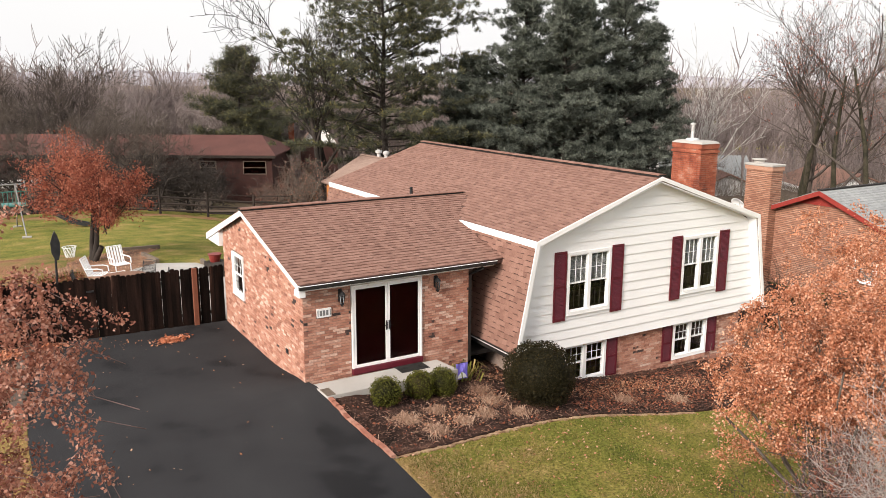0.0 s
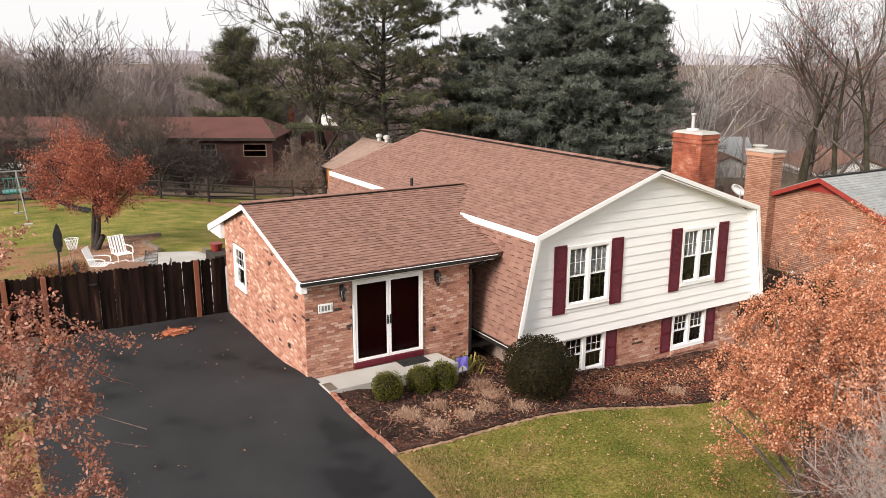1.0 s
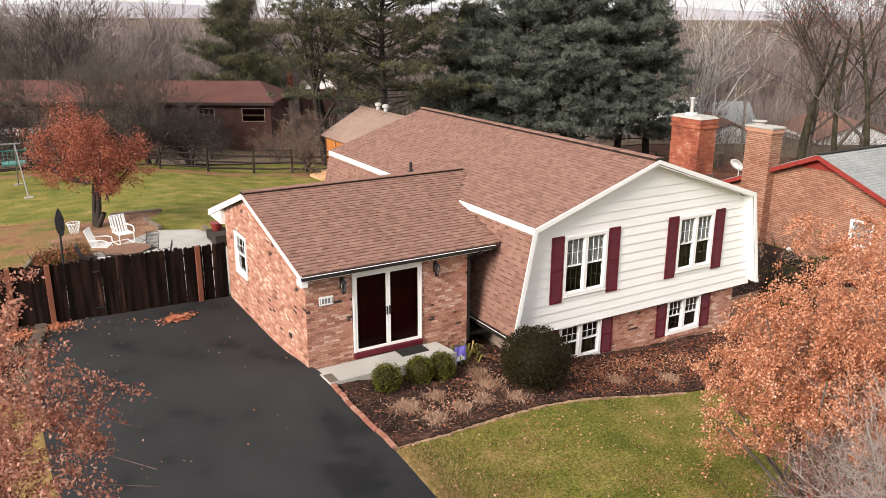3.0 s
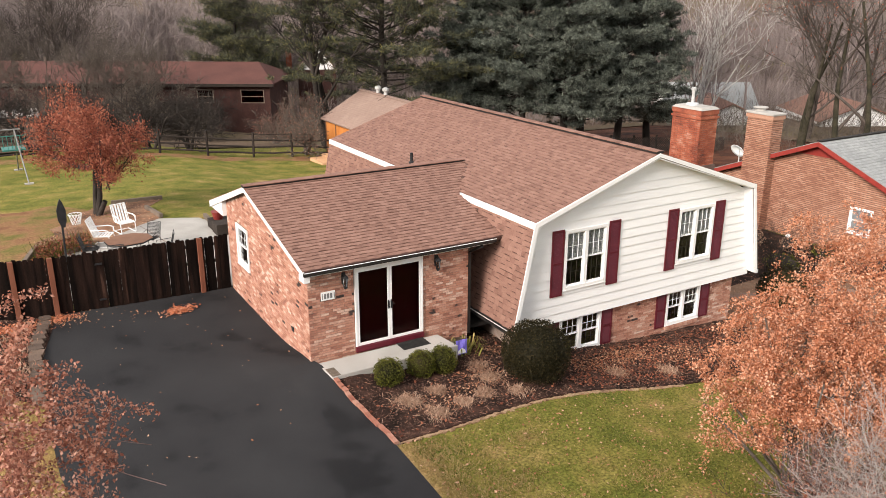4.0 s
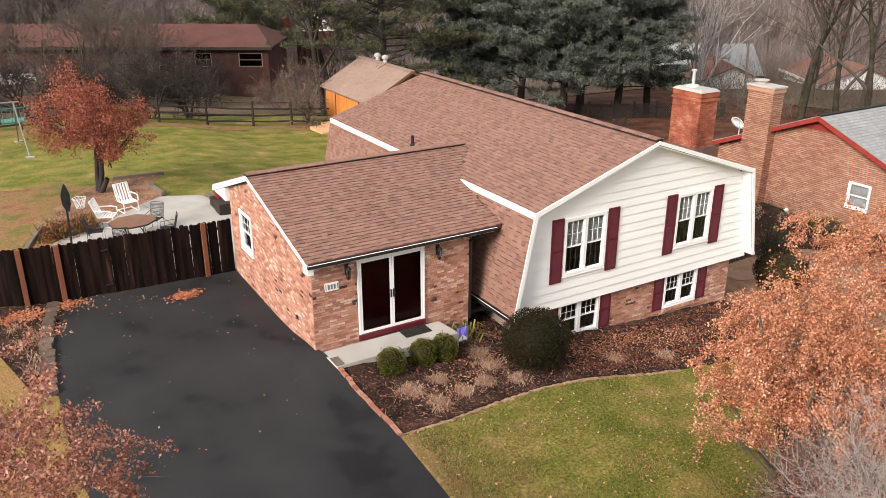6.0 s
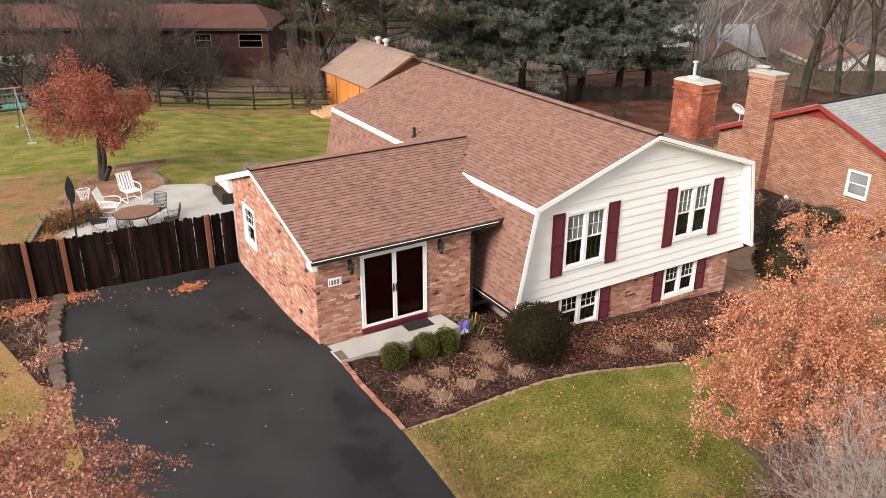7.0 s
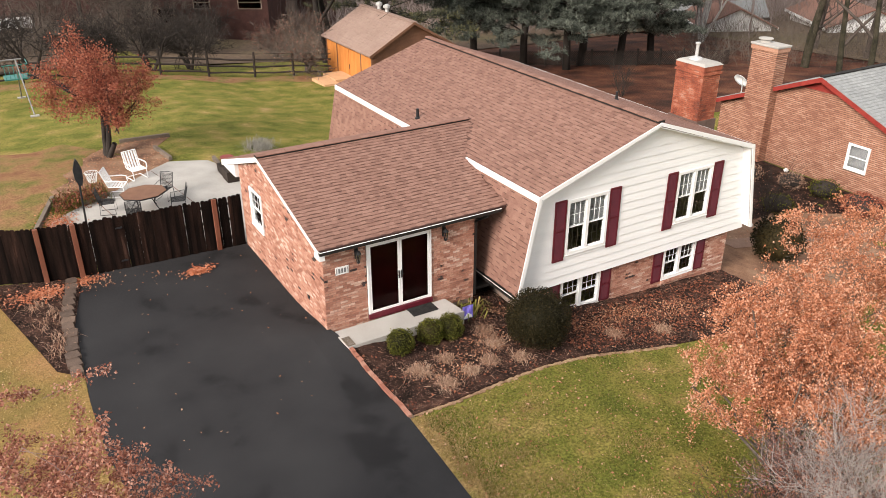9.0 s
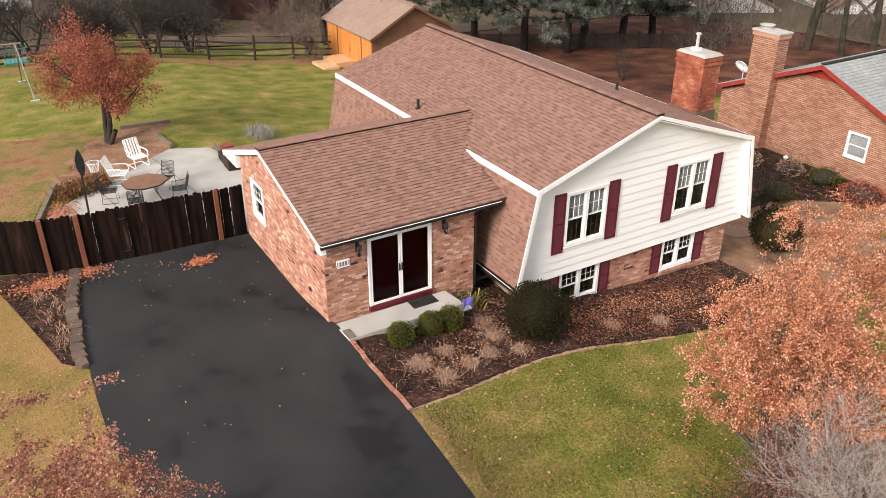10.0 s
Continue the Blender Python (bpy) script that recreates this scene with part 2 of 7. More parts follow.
BLIND = surf("pale_blind", [(0.32, 0.32, 0.32), (0.40, 0.40, 0.40)], 0.7, 3, 40, 0)
# Near-black base colour stands in for the dimness of unlit rooms.
ROOM = surf("room_painted_dim", [(0.012, 0.010, 0.009), (0.022, 0.018, 0.016)], 0.9, 2, 20, 0)
TEAL = surf("teal_plastic", [(0.03, 0.16, 0.14), (0.05, 0.21, 0.185)], 0.45, 3, 40, 0.05)
FLAG_BLUE = surf("violet_flag", [(0.14, 0.11, 0.55), (0.24, 0.20, 0.68)], 0.7, 5, 60, 0.05)
RUBBER = surf("black_rubber", [(0.012, 0.012, 0.012), (0.035, 0.034, 0.032)], 0.85, 8, 60, 0.4)
POT_RED = surf("red_pot", [(0.16, 0.02, 0.02), (0.24, 0.04, 0.03)], 0.5, 4, 40, 0.05)
BARK_IVY = surf("ivy_trunk", [(0.016, 0.015, 0.010), (0.040, 0.036, 0.022), (0.065, 0.052, 0.04)], 0.95, 2, 12, 0.6, grain=0.4)


def glass(name, tint, rough, ior=1.45):
    m = bpy.data.materials.new(name)
    m.use_nodes = True
    p = m.node_tree.nodes["Principled BSDF"]
    p.inputs["Base Color"].default_value = (*tint, 1)
    p.inputs["Roughness"].default_value, p.inputs["Transmission Weight"].default_value, p.inputs["IOR"].default_value = rough, 1.0, ior
    return m


GLASS = glass("window_glass", (0.75, 0.78, 0.80), 0.02, 1.3)
SCREEN_GLASS = glass("storm_door_glass", (0.34, 0.22, 0.23), 0.03, 1.18)

# ---- mesh building ----


class Geo:
    """Collects vertices and faces."""

    def __init__(self):
        self.v, self.f = [], []

    def add(self, verts, faces):
        k = len(self.v)
        self.v.extend(tuple(p) for p in verts)
        self.f.extend(tuple(i + k for i in q) for q in faces)
        return self

    def box(self, x0, y0, z0, x1, y1, z1, m=None):
        pts = [Vector(p) for p in ((x0, y0, z0), (x1, y0, z0), (x1, y1, z0), (x0, y1, z0), (x0, y0, z1), (x1, y0, z1), (x1, y1, z1), (x0, y1, z1))]
        if m is not None:
            pts = [m @ p for p in pts]
        return self.add(pts, BOX_FACES)

    def hexa(self, pts):
        """Eight corners: four below, four above, in turn."""
        return self.add(pts, BOX_FACES)

    def beam(self, a, b, w, h, up=(0, 0, 1)):
        a, b = Vector(a), Vector(b)
        d = (b - a).normalized()
        s = d.cross(Vector(up))
        s = (s.normalized() if s.length > 1e-4 else Vector((1, 0, 0))) * w / 2
        t = s.cross(d).normalized() * h / 2
        return self.hexa([a - s - t, a + s - t, b + s - t, b - s - t, a - s + t, a + s + t, b + s + t, b - s + t])

    def prism(self, poly, m, depth):
        """A flat outline in its own x-y, pushed along its z by depth, at the pose m."""
        n = len(poly)
        pts = [m @ Vector((x, y, 0)) for x, y in poly] + [m @ Vector((x, y, depth)) for x, y in poly]
        return self.add(pts, [tuple(range(n))[::-1], tuple(range(n, 2 * n))] + [(i, (i + 1) % n, n + (i + 1) % n, n + i) for i in range(n)])

    def tube(self, pts, radii, n=6, cap=True):
        rings = []
        for i, p in enumerate(pts):
            p = Vector(p)
            d = (Vector(pts[min(i + 1, len(pts) - 1)]) - Vector(pts[max(i - 1, 0)])).normalized()
            s = d.cross(Vector((0.31, 0.17, 0.93)) if abs(d.z) < 0.9 else Vector((1, 0, 0))).normalized()
            t = d.cross(s)
            r = radii[i] if isinstance(radii, (list, tuple)) else radii
            rings += [p + (s * math.cos(k * math.tau / n) + t * math.sin(k * math.tau / n)) * r for k in range(n)]
        faces = [(i * n + k, i * n + (k + 1) % n, (i + 1) * n + (k + 1) % n, (i + 1) * n + k) for i in range(len(pts) - 1) for k in range(n)]
        if cap:
            faces += [tuple(range(n))[::-1], tuple(range((len(pts) - 1) * n, len(pts) * n))]
        return self.add(rings, faces)

    def lathe(self, profile, centre, n=16):
        """Rings of (radius, height) round an upright axis."""
        c = Vector(centre)
        pts = [c + Vector((r * math.cos(k * math.tau / n), r * math.sin(k * math.tau / n), h)) for r, h in profile for k in range(n)]
        faces = [(i * n + k, i * n + (k + 1) % n, (i + 1) * n + (k + 1) % n, (i + 1) * n + k) for i in range(len(profile) - 1) for k in range(n)]
        return self.add(pts, faces + [tuple(range(n))[::-1], tuple(range((len(profile) - 1) * n, len(profile) * n))])

    def mesh(self, name, mat, smooth=False):
        me = bpy.data.meshes.new(name)
        me.from_pydata(self.v, [], self.f)
        me.materials.append(mat)
        if smooth:
            me.polygons.foreach_set("use_smooth", [True] * len(me.polygons))
        me.update()
        return me


BOX_FACES = [(3, 2, 1, 0), (4, 5, 6, 7), (0, 1, 5, 4), (1, 2, 6, 5), (2, 3, 7, 6), (3, 0, 4, 7)]


def part(name, geo, mat, parent=None, label="", bevel=0.0, smooth=False):
    ob = new(name, geo.mesh(name, mat, smooth))
    if parent is not None:
        ob.parent = parent
        ob.matrix_parent_inverse = parent.matrix_world.inverted() if parent.type != "EMPTY" else Matrix.Translation(-parent.location)
    if label:
        tagged(ob, label)
    if bevel:
        b = ob.modifiers.new("edges", "BEVEL")
        b.width, b.segments, b.limit_method = bevel, 2, "ANGLE"
    return ob


def thing(name, label, category, at=(0, 0, 0), group="", kind=""):
    ob = new(name)
    ob.location = at
    return tagged(ob, label, category, group, kind)


def pieces(name, parent, unit, mats, mat, limit=300, rest=""):
    """Alike pieces: the first ones as objects on one mesh, those past the limit joined."""
    me = unit.mesh(name, mat)
    off = Matrix.Translation(-parent.location)
    for m in mats[:limit]:
        ob = new(name, me)
        ob.parent = parent
        ob.matrix_parent_inverse = off
        ob.matrix_basis = m
    if len(mats) > limit:
        base = np.array([(*p, 1.0) for p in unit.v])
        a = np.array([[list(r) for r in m] for m in mats[limit:]])
        v = np.einsum("kij,nj->kni", a, base)[:, :, :3].reshape(-1, 3)
        k, q = len(unit.v), []
        for i in range(len(mats) - limit):
            q.extend(tuple(j + i * k for j in f) for f in unit.f)
        g = Geo()
        g.v, g.f = v.tolist(), q
        tagged(part(rest or name + "_rows", g, mat, parent), kind="stuff")


def smooth_steps(v, xs, zs):
    return float(np.interp(v, xs, zs))


def ground_z(x, y):
    """The lie of the land: level round the drive, falling to the side and to the back."""
    z = 0.0
    for d in (-0.8, 0, 0.8):
        z += smooth_steps(x + d, (-40, -6, 1, 5, 9, 14, 24, 40, 80, 300), (-0.2, -0.42, -0.40, -0.75, -1.4, -1.7, -2.8, -3.2, -4, -6)) / 3
        z += smooth_steps(y + d, (-60, -20, -5, 7, 14, 20, 30, 40, 60, 120, 400), (-1.5, -0.5, 0, 0, 0, -0.3, -0.9, -1.4, -3.9, -6, -9)) / 3
    return z + 0.25 * math.exp(-(x * x + y * y) / 2)


def clip(poly, axis, limit, keep_less):
    res = []
    for i, p in enumerate(poly):
        q = poly[(i + 1) % len(poly)]
        a, b = (p[axis] <= limit) == keep_less or p[axis] == limit, (q[axis] <= limit) == keep_less or q[axis] == limit
        if a:
            res.append(p)
        if a != b:
            k = (limit - p[axis]) / (q[axis] - p[axis])
            res.append((p[0] + (q[0] - p[0]) * k, p[1] + (q[1] - p[1]) * k))
    return res


def sheet(poly, lift, step=0.5, thick=0.0, rough=0.0):
    """A sheet that lies on the land within an outline, with a turned-down rim."""
    g = Geo()
    xs, ys = [p[0] for p in poly], [p[1] for p in poly]

    def up(p, d=0.0):
        h = rough * (noise.noise((p[0] * 2.3, p[1] * 2.3, 3.1)) + 0.6 * noise.noise((p[0] * 7, p[1] * 7, 1.7))) if rough else 0.0
        return (p[0], p[1], ground_z(*p) + lift + h - d)
    x = math.floor(min(xs) / step) * step
    while x < max(xs):
        strip = clip(clip(poly, 0, x, False), 0, x + step, True)
        y = math.floor(min(ys) / step) * step
        while strip and y < max(ys):
            cell = clip(clip(strip, 1, y, False), 1, y + step, True)
            if len(cell) > 2:
                g.add([up(p) for p in cell], [tuple(range(len(cell)))])
            y += step
        x += step
    if thick:
        n = len(poly)
        for i in range(n):
            a, b = Vector(poly[i]), Vector(poly[(i + 1) % n])
            k = max(1, int((b - a).length / step))
            for j in range(k):
                p, q = tuple(a.lerp(b, j / k)), tuple(a.lerp(b, (j + 1) / k))
                g.add([up(p), up(q), up(q, thick), up(p, thick)], [(0, 1, 2, 3)])
    seen, order, verts = {}, [], []
    for p in g.v:
        key = (round(p[0], 4), round(p[1], 4), round(p[2], 4))
        if key not in seen:
            seen[key] = len(verts)
            verts.append(p)
        order.append(seen[key])
    faces = [tuple(dict.fromkeys(order[i] for i in q)) for q in g.f]
    g.v, g.f = verts, [q for q in faces if len(q) > 2]
    area = sum(poly[i][0] * poly[(i + 1) % len(poly)][1] - poly[(i + 1) % len(poly)][0] * poly[i][1] for i in range(len(poly)))
    if area < 0:
        g.f = [q[::-1] for q in g.f]
    return g


def inside(p, poly):
    hit = False
    for i in range(len(poly)):
        (ax, ay), (bx, by) = poly[i], poly[(i + 1) % len(poly)]
        if (ay > p[1]) != (by > p[1]) and p[0] < (bx - ax) * (p[1] - ay) / (by - ay) + ax:
            hit = not hit
    return hit


def scatter(poly, count, rng, without=()):
    xs, ys, res = [p[0] for p in poly], [p[1] for p in poly], []
    tries = 0
    while len(res) < count and tries < count * 20:
        tries += 1
        p = (rng.uniform(min(xs), max(xs)), rng.uniform(min(ys), max(ys)))
        if inside(p, poly) and not any(inside(p, w) for w in without):
            res.append(p)
    return res


def flat_leaves(spots, rng, size, lift=0.012, height=0.0):
    """Fallen leaves: small curled diamonds lying at the spots."""
    g = Geo()
    for x, y in spots:
        c = Vector((x, y, ground_z(x, y) + lift + rng.uniform(0, height)))
        m = Matrix.Translation(c) @ Euler((rng.uniform(-0.6, 0.6), rng.uniform(-0.6, 0.6), rng.uniform(0, 6.28))).to_matrix().to_4x4()
        s = size * rng.uniform(0.6, 1.4)
        g.add([m @ Vector(p) for p in ((-s * 0.5, 0, s * 0.1), (0, -s * 0.32, 0), (s * 0.5, 0, s * 0.12), (0, s * 0.32, 0.0))], [(0, 1, 2, 3)])
    return g

# ---- land ----
DRIVE = [(0.16, -0.3), (0.22, -2.2), (0.27, -4.0), (0.2, -6.0), (0.1, -9), (-0.2, -14), (-0.4, -40), (-6.4, -40), (-6.1, -14), (-5.8, -3.7), (-6.0, -1.7), (-6.0, 0.3), (-5.93, 1.5), (-5.77, 4.3), (-5.26, 6.56), (-5.2, 7.25), (0.08, 6.9), (0.08, 0.0)]
FRONT_BED = [(0.3, -0.95), (3.75, -1.0), (3.8, 0.05), (4.6, 0.05), (4.6, 1.2), (5.8, 1.2), (5.75, -0.95), (14.3, -1.0), (14.6, -3.6), (11.8, -4.3), (9.05, -4.0), (7.6, -3.83), (6.1, -3.64), (4.5, -3.66), (2.96, -3.81), (1.5, -4.04), (0.4, -4.05)]
SIDE_BED = [(-5.95, 1.5), (-5.77, 4.3), (-5.26, 6.56), (-5.3, 7.05), (-8.2, 8.0), (-9.0, 7.6), (-7.6, 6.76), (-7.16, 4.92), (-6.77, 3.26), (-6.51, 2.1)]
PATIO = [(-6.2, 8.3), (-5.81, 11.36), (-5.2, 12.2), (-4.46, 12.88), (-3.36, 13.43), (-1.16, 15.78), (-0.29, 16.5), (1.23, 15.8), (1.57, 14.48), (1.7, 8.0), (0.2, 6.9)]
TREE_BED = [(-4.3, 12.9), (-3.36, 13.43), (-1.16, 15.78), (-0.29, 16.5), (-0.13, 17.0), (-0.33, 18.97), (0.7, 20.6), (-0.9, 21.0), (-2.4, 20.3), (-3.3, 19.5), (-3.5, 18.2), (-4.4, 17.3), (-4.3, 16.2), (-5.1, 15.3), (-4.9, 14.2), (-5.3, 13.6)]
LEAF_YARD = [(20.5, 27), (27, 16), (44, 14), (58, 10), (60, 46), (40, 47), (20, 46), (17.0, 38.5)]
NEAR_SIDE = [(-6.4, -40), (-6.1, -14), (-5.8, -3.7), (-6.0, -1.7), (-6.0, 0.3), (-5.95, 1.5), (-6.51, 2.1), (-7.16, 4.92), (-7.6, 6.76), (-9.0, 7.6), (-11, 9), (-22, 9), (-22, -40)]

land = Geo()
edges = [-3000, -1200, -500, -250, -140, -90] + list(range(-60, -20, 5)) + [i * 1.0 for i in range(-20, 48)] + list(range(48, 100, 4)) + [110, 140, 200, 320, 500, 1200, 3000]
k = len(edges)
for yy in edges:
    for xx in edges:
        land.v.append((xx, yy, ground_z(xx, yy) - (0.08 if inside((xx, yy), DRIVE) or inside((xx, yy), PATIO) else 0.0)))
land.f = [(j * k + i, j * k + i + 1, (j + 1) * k + i + 1, (j + 1) * k + i) for j in range(k - 1) for i in range(k - 1)]
tagged(part("ground", land, GRASS, smooth=True), "mown winter lawn, green with straw-coloured patches", "lawn", kind="structure")
LAWN_EDGE = [(0.28, -4.12), (0.62, -4.14), (0.50, -4.6), (0.68, -5.1), (0.52, -5.6), (0.72, -6.2), (0.5, -6.9), (0.62, -7.7), (0.42, -8.5), (0.55, -9.3), (0.3, -11), (0.1, -14), (-0.2, -14), (0.08, -9), (0.2, -6)]
tagged(part("lawn_edge", sheet(LAWN_EDGE, 0.012, 0.4, 0, 0.015), STRAW_PALE), "worn straw-coloured lawn along the drive", "grass", kind="structure")
tagged(part("verge", sheet(NEAR_SIDE, 0.006, 1.0), STRAW), "dry straw-coloured grass beside the drive", "grass", kind="structure")
tagged(part("driveway", sheet(DRIVE, 0.03, 0.5, 0.1), ASPHALT), "black sealed asphalt driveway with faint damp stains", "driveway", kind="structure")
tagged(part("front_bed", sheet(FRONT_BED, 0.035, 0.12, 0.08, 0.035), MULCH), "dark mulched flower bed along the house front", "flower bed", kind="structure")
tagged(part("side_bed", sheet(SIDE_BED, 0.035, 0.15, 0.08, 0.035), MULCH), "dark mulched bed beside the drive", "flower bed", kind="structure")
tagged(part("tree_bed", sheet(TREE_BED, 0.012, 0.4, 0.03, 0.02), LITTER), "bare earth and leaf litter under the tree", "leaf litter", kind="structure")
YARD_STRAW = [(-9, 10.5), (-6.2, 11.4), (-5.6, 13.5), (-4.6, 15.2), (-4.2, 17.0), (-3.4, 18.6), (-2.6, 20.4), (-3.8, 22.4), (-5.2, 21.6), (-7.5, 22.6), (-12, 20), (-14, 13)]
FENCE_FOOT = [(-14, 39.3), (-9, 37.6), (-4, 37.5), (0.4, 36.2), (4.2, 36.3), (7.5, 35.0), (10.3, 35.4), (13.2, 33.8), (15.8, 34.4), (15.6, 35.9), (10.3, 37.0), (4.2, 38.0), (-4, 39.5), (-14, 41.5)]
tagged(part("yard_straw", sheet(YARD_STRAW, 0.008, 0.8, 0, 0.01), STRAW_LITTER), "brown worn grass and leaf litter beside the patio", "leaf litter", kind="structure")
tagged(part("fence_foot", sheet(FENCE_FOOT, 0.012, 0.8, 0, 0.02), STRAW_LITTER), "brown leaf litter along the rail fence", "leaf litter", kind="structure")
tagged(part("leaf_yard", sheet(LEAF_YARD, 0.03, 1.0, 0, 0.03), LITTER_RED), "rust-brown leaf litter under the pines", "leaf litter", kind="structure")
far_floor = Geo()
for x0, y0, x1, y1, st in ((-160, 45, 300, 330, 10), (56, -60, 300, 45, 10), (-1600, 330, 2800, 2900, 200), (300, -600, 2800, 330, 200), (-1600, 45, -160, 330, 100)):
    s = sheet([(x0, y0), (x1, y0), (x1, y1), (x0, y1)], 0.12 if st < 20 else 0.6, st)
    far_floor.f += [tuple(i + len(far_floor.v) for i in q) for q in s.f]
    far_floor.v += s.v
tagged(part("woods_floor", far_floor, WOODS_FLOOR), "brown rough ground of the woods and far yards", "ground", kind="structure")
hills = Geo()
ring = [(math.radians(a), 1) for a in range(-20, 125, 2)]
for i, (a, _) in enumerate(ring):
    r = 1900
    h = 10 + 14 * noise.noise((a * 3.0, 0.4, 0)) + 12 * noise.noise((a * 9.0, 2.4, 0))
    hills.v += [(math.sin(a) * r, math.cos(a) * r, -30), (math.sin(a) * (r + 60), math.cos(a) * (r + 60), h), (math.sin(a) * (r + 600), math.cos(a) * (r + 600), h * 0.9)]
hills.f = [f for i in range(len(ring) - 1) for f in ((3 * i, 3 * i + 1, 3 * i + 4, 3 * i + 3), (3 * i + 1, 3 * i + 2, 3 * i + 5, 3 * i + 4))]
tagged(part("backdrop", hills, HILL, smooth=True), "low wooded ridge on the horizon, distance haze in its blue-grey colour", "hills", kind="structure")

patio = tagged(part("patio", sheet(PATIO, 0.03, 0.6, 0.08), CONCRETE), "pale concrete patio slab behind the fence", "patio", kind="structure")
joint = Geo()
for a, b in (((-3.7, 13.0), (-2.9, 8.0)), ((-1.2, 15.6), (-0.2, 8.0))):
    for j in range(12):
        p, q = Vector(a).lerp(Vector(b), j / 12), Vector(a).lerp(Vector(b), (j + 1) / 12)
        joint.beam((p.x, p.y, ground_z(p.x, p.y) + 0.03), (q.x, q.y, ground_z(q.x, q.y) + 0.03), 0.025, 0.006)
part("joint", joint, MORTAR_DARK, patio)

# ---- house ----
AX = 10.04            # the gambrel's middle line
SH_Z, SH_W, TOP_Z, EAVE_W, EAVE_Z = 3.02, 4.25, 4.44, 4.85, 0.06
Y0, Y1 = -1.47, 12.1  # the gambrel roof's ends
RIDGE_Y, RIDGE_Z, EAVE_Y, WEAVE_Z, BACK_Y, BACK_Z = 4.23, 3.50, -0.19, 2.36, 8.1, 2.22
house = thing("house", "split-level house of pink brick and white siding, brown roof", "house")


def main_z(x):
    d = abs(x - AX)
    return TOP_Z - (TOP_Z - SH_Z) * d / SH_W if d < SH_W else SH_Z - (SH_Z - EAVE_Z) * (d - SH_W) / (EAVE_W - SH_W)


def wing_z(y):
    return WEAVE_Z + (RIDGE_Z - WEAVE_Z) * (y - EAVE_Y) / (RIDGE_Y - EAVE_Y) if y < RIDGE_Y else RIDGE_Z - (RIDGE_Z - BACK_Z) * (y - RIDGE_Y) / (BACK_Y - RIDGE_Y)


def frame_of(o, u, v):
    u, v = Vector(u).normalized(), Vector(v).normalized()
    n = u.cross(v)
    return Matrix(((u.x, v.x, n.x, o[0]), (u.y, v.y, n.y, o[1]), (u.z, v.z, n.z, o[2]), (0, 0, 0, 1)))


TAB_W = 0.19
TAB = Geo().hexa([(0.001, 0.03, -0.01), (TAB_W, 0.03, -0.01), (TAB_W, 0.147, -0.01), (0.001, 0.147, -0.01), (0.001, 0.03, 0.016), (TAB_W, 0.03, 0.016), (TAB_W, 0.147, 0.006), (0.001, 0.147, 0.006)])


def tabs(o, u, v, width, length, rng, keep=lambda p: True, exposure=0.145):
    """Shingle tabs in courses up a slope."""
    m, res = frame_of(o, u, v), []
    for r in range(int(length / exposure)):
        x = -rng.uniform(0, 0.19)
        raised = rng.random() < 0.5
        while x < width:
            w = TAB_W * rng.uniform(0.75, 1.25)
            a, b = max(0.0, x), min(width, x + w)
            x += w
            raised = not raised if rng.random() < 0.85 else raised
            if b - a < 0.02:
                continue
            t = m @ Matrix.Translation((a, r * exposure + rng.uniform(-0.004, 0.004), rng.uniform(0, 0.004))) @ Matrix.Diagonal(((b - a) / TAB_W, exposure / 0.145, 1, 1))
            if not raised:
                t = t @ Matrix.Translation((0, -0.028, 0)) @ Matrix.Diagonal((1, 1.19, 1, 1))
            if keep(t @ Vector((0.09, 0.05, 0))):
                res.append(t)
    return res


def slab(o, u, v, width, length, thick):
    return Geo().box(0, 0, -thick, width, length, -0.001, frame_of(o, u, v))


rng = random.Random(4)
slope_w = math.hypot(SH_W, TOP_Z - SH_Z)
slope_l = math.hypot(EAVE_W - SH_W, SH_Z - EAVE_Z)
L = Y1 - Y0
roof_faces = [
    ("upper_roof", (AX - SH_W, Y1, SH_Z), (0, -1, 0), (SH_W, 0, TOP_Z - SH_Z), L, slope_w, lambda p: not (p.y < BACK_Y and wing_z(p.y) > p.z and p.x < 7.3 and p.y > EAVE_Y)),
    ("upper_roof", (AX + SH_W, Y0, SH_Z), (0, 1, 0), (-SH_W, 0, TOP_Z - SH_Z), L, slope_w, lambda p: True),
    ("lower_roof", (AX - EAVE_W, Y1, EAVE_Z), (0, -1, 0), (EAVE_W - SH_W, 0, SH_Z - EAVE_Z), L, slope_l - 0.1, lambda p: not (1.15 < p.y < BACK_Y and wing_z(p.y) > p.z + 0.02)),
    ("lower_roof", (AX + EAVE_W, Y0, EAVE_Z), (0, 1, 0), (SH_W - EAVE_W, 0, SH_Z - EAVE_Z), L, slope_l - 0.1, lambda p: p.y < 3),
    ("wing_roof", (-0.17, EAVE_Y, WEAVE_Z), (1, 0, 0), (0, RIDGE_Y - EAVE_Y, RIDGE_Z - WEAVE_Z), 7.6, math.hypot(RIDGE_Y - EAVE_Y, RIDGE_Z - WEAVE_Z), lambda p: p.z > main_z(p.x) - 0.03 or p.x < 5.3),
    ("wing_roof", (7.43, BACK_Y, BACK_Z), (-1, 0, 0), (0, RIDGE_Y - BACK_Y, RIDGE_Z - BACK_Z), 7.6, math.hypot(BACK_Y - RIDGE_Y, RIDGE_Z - BACK_Z), lambda p: p.z > main_z(p.x) - 0.03 or p.x < 5.3),
]
shingle_jobs = []
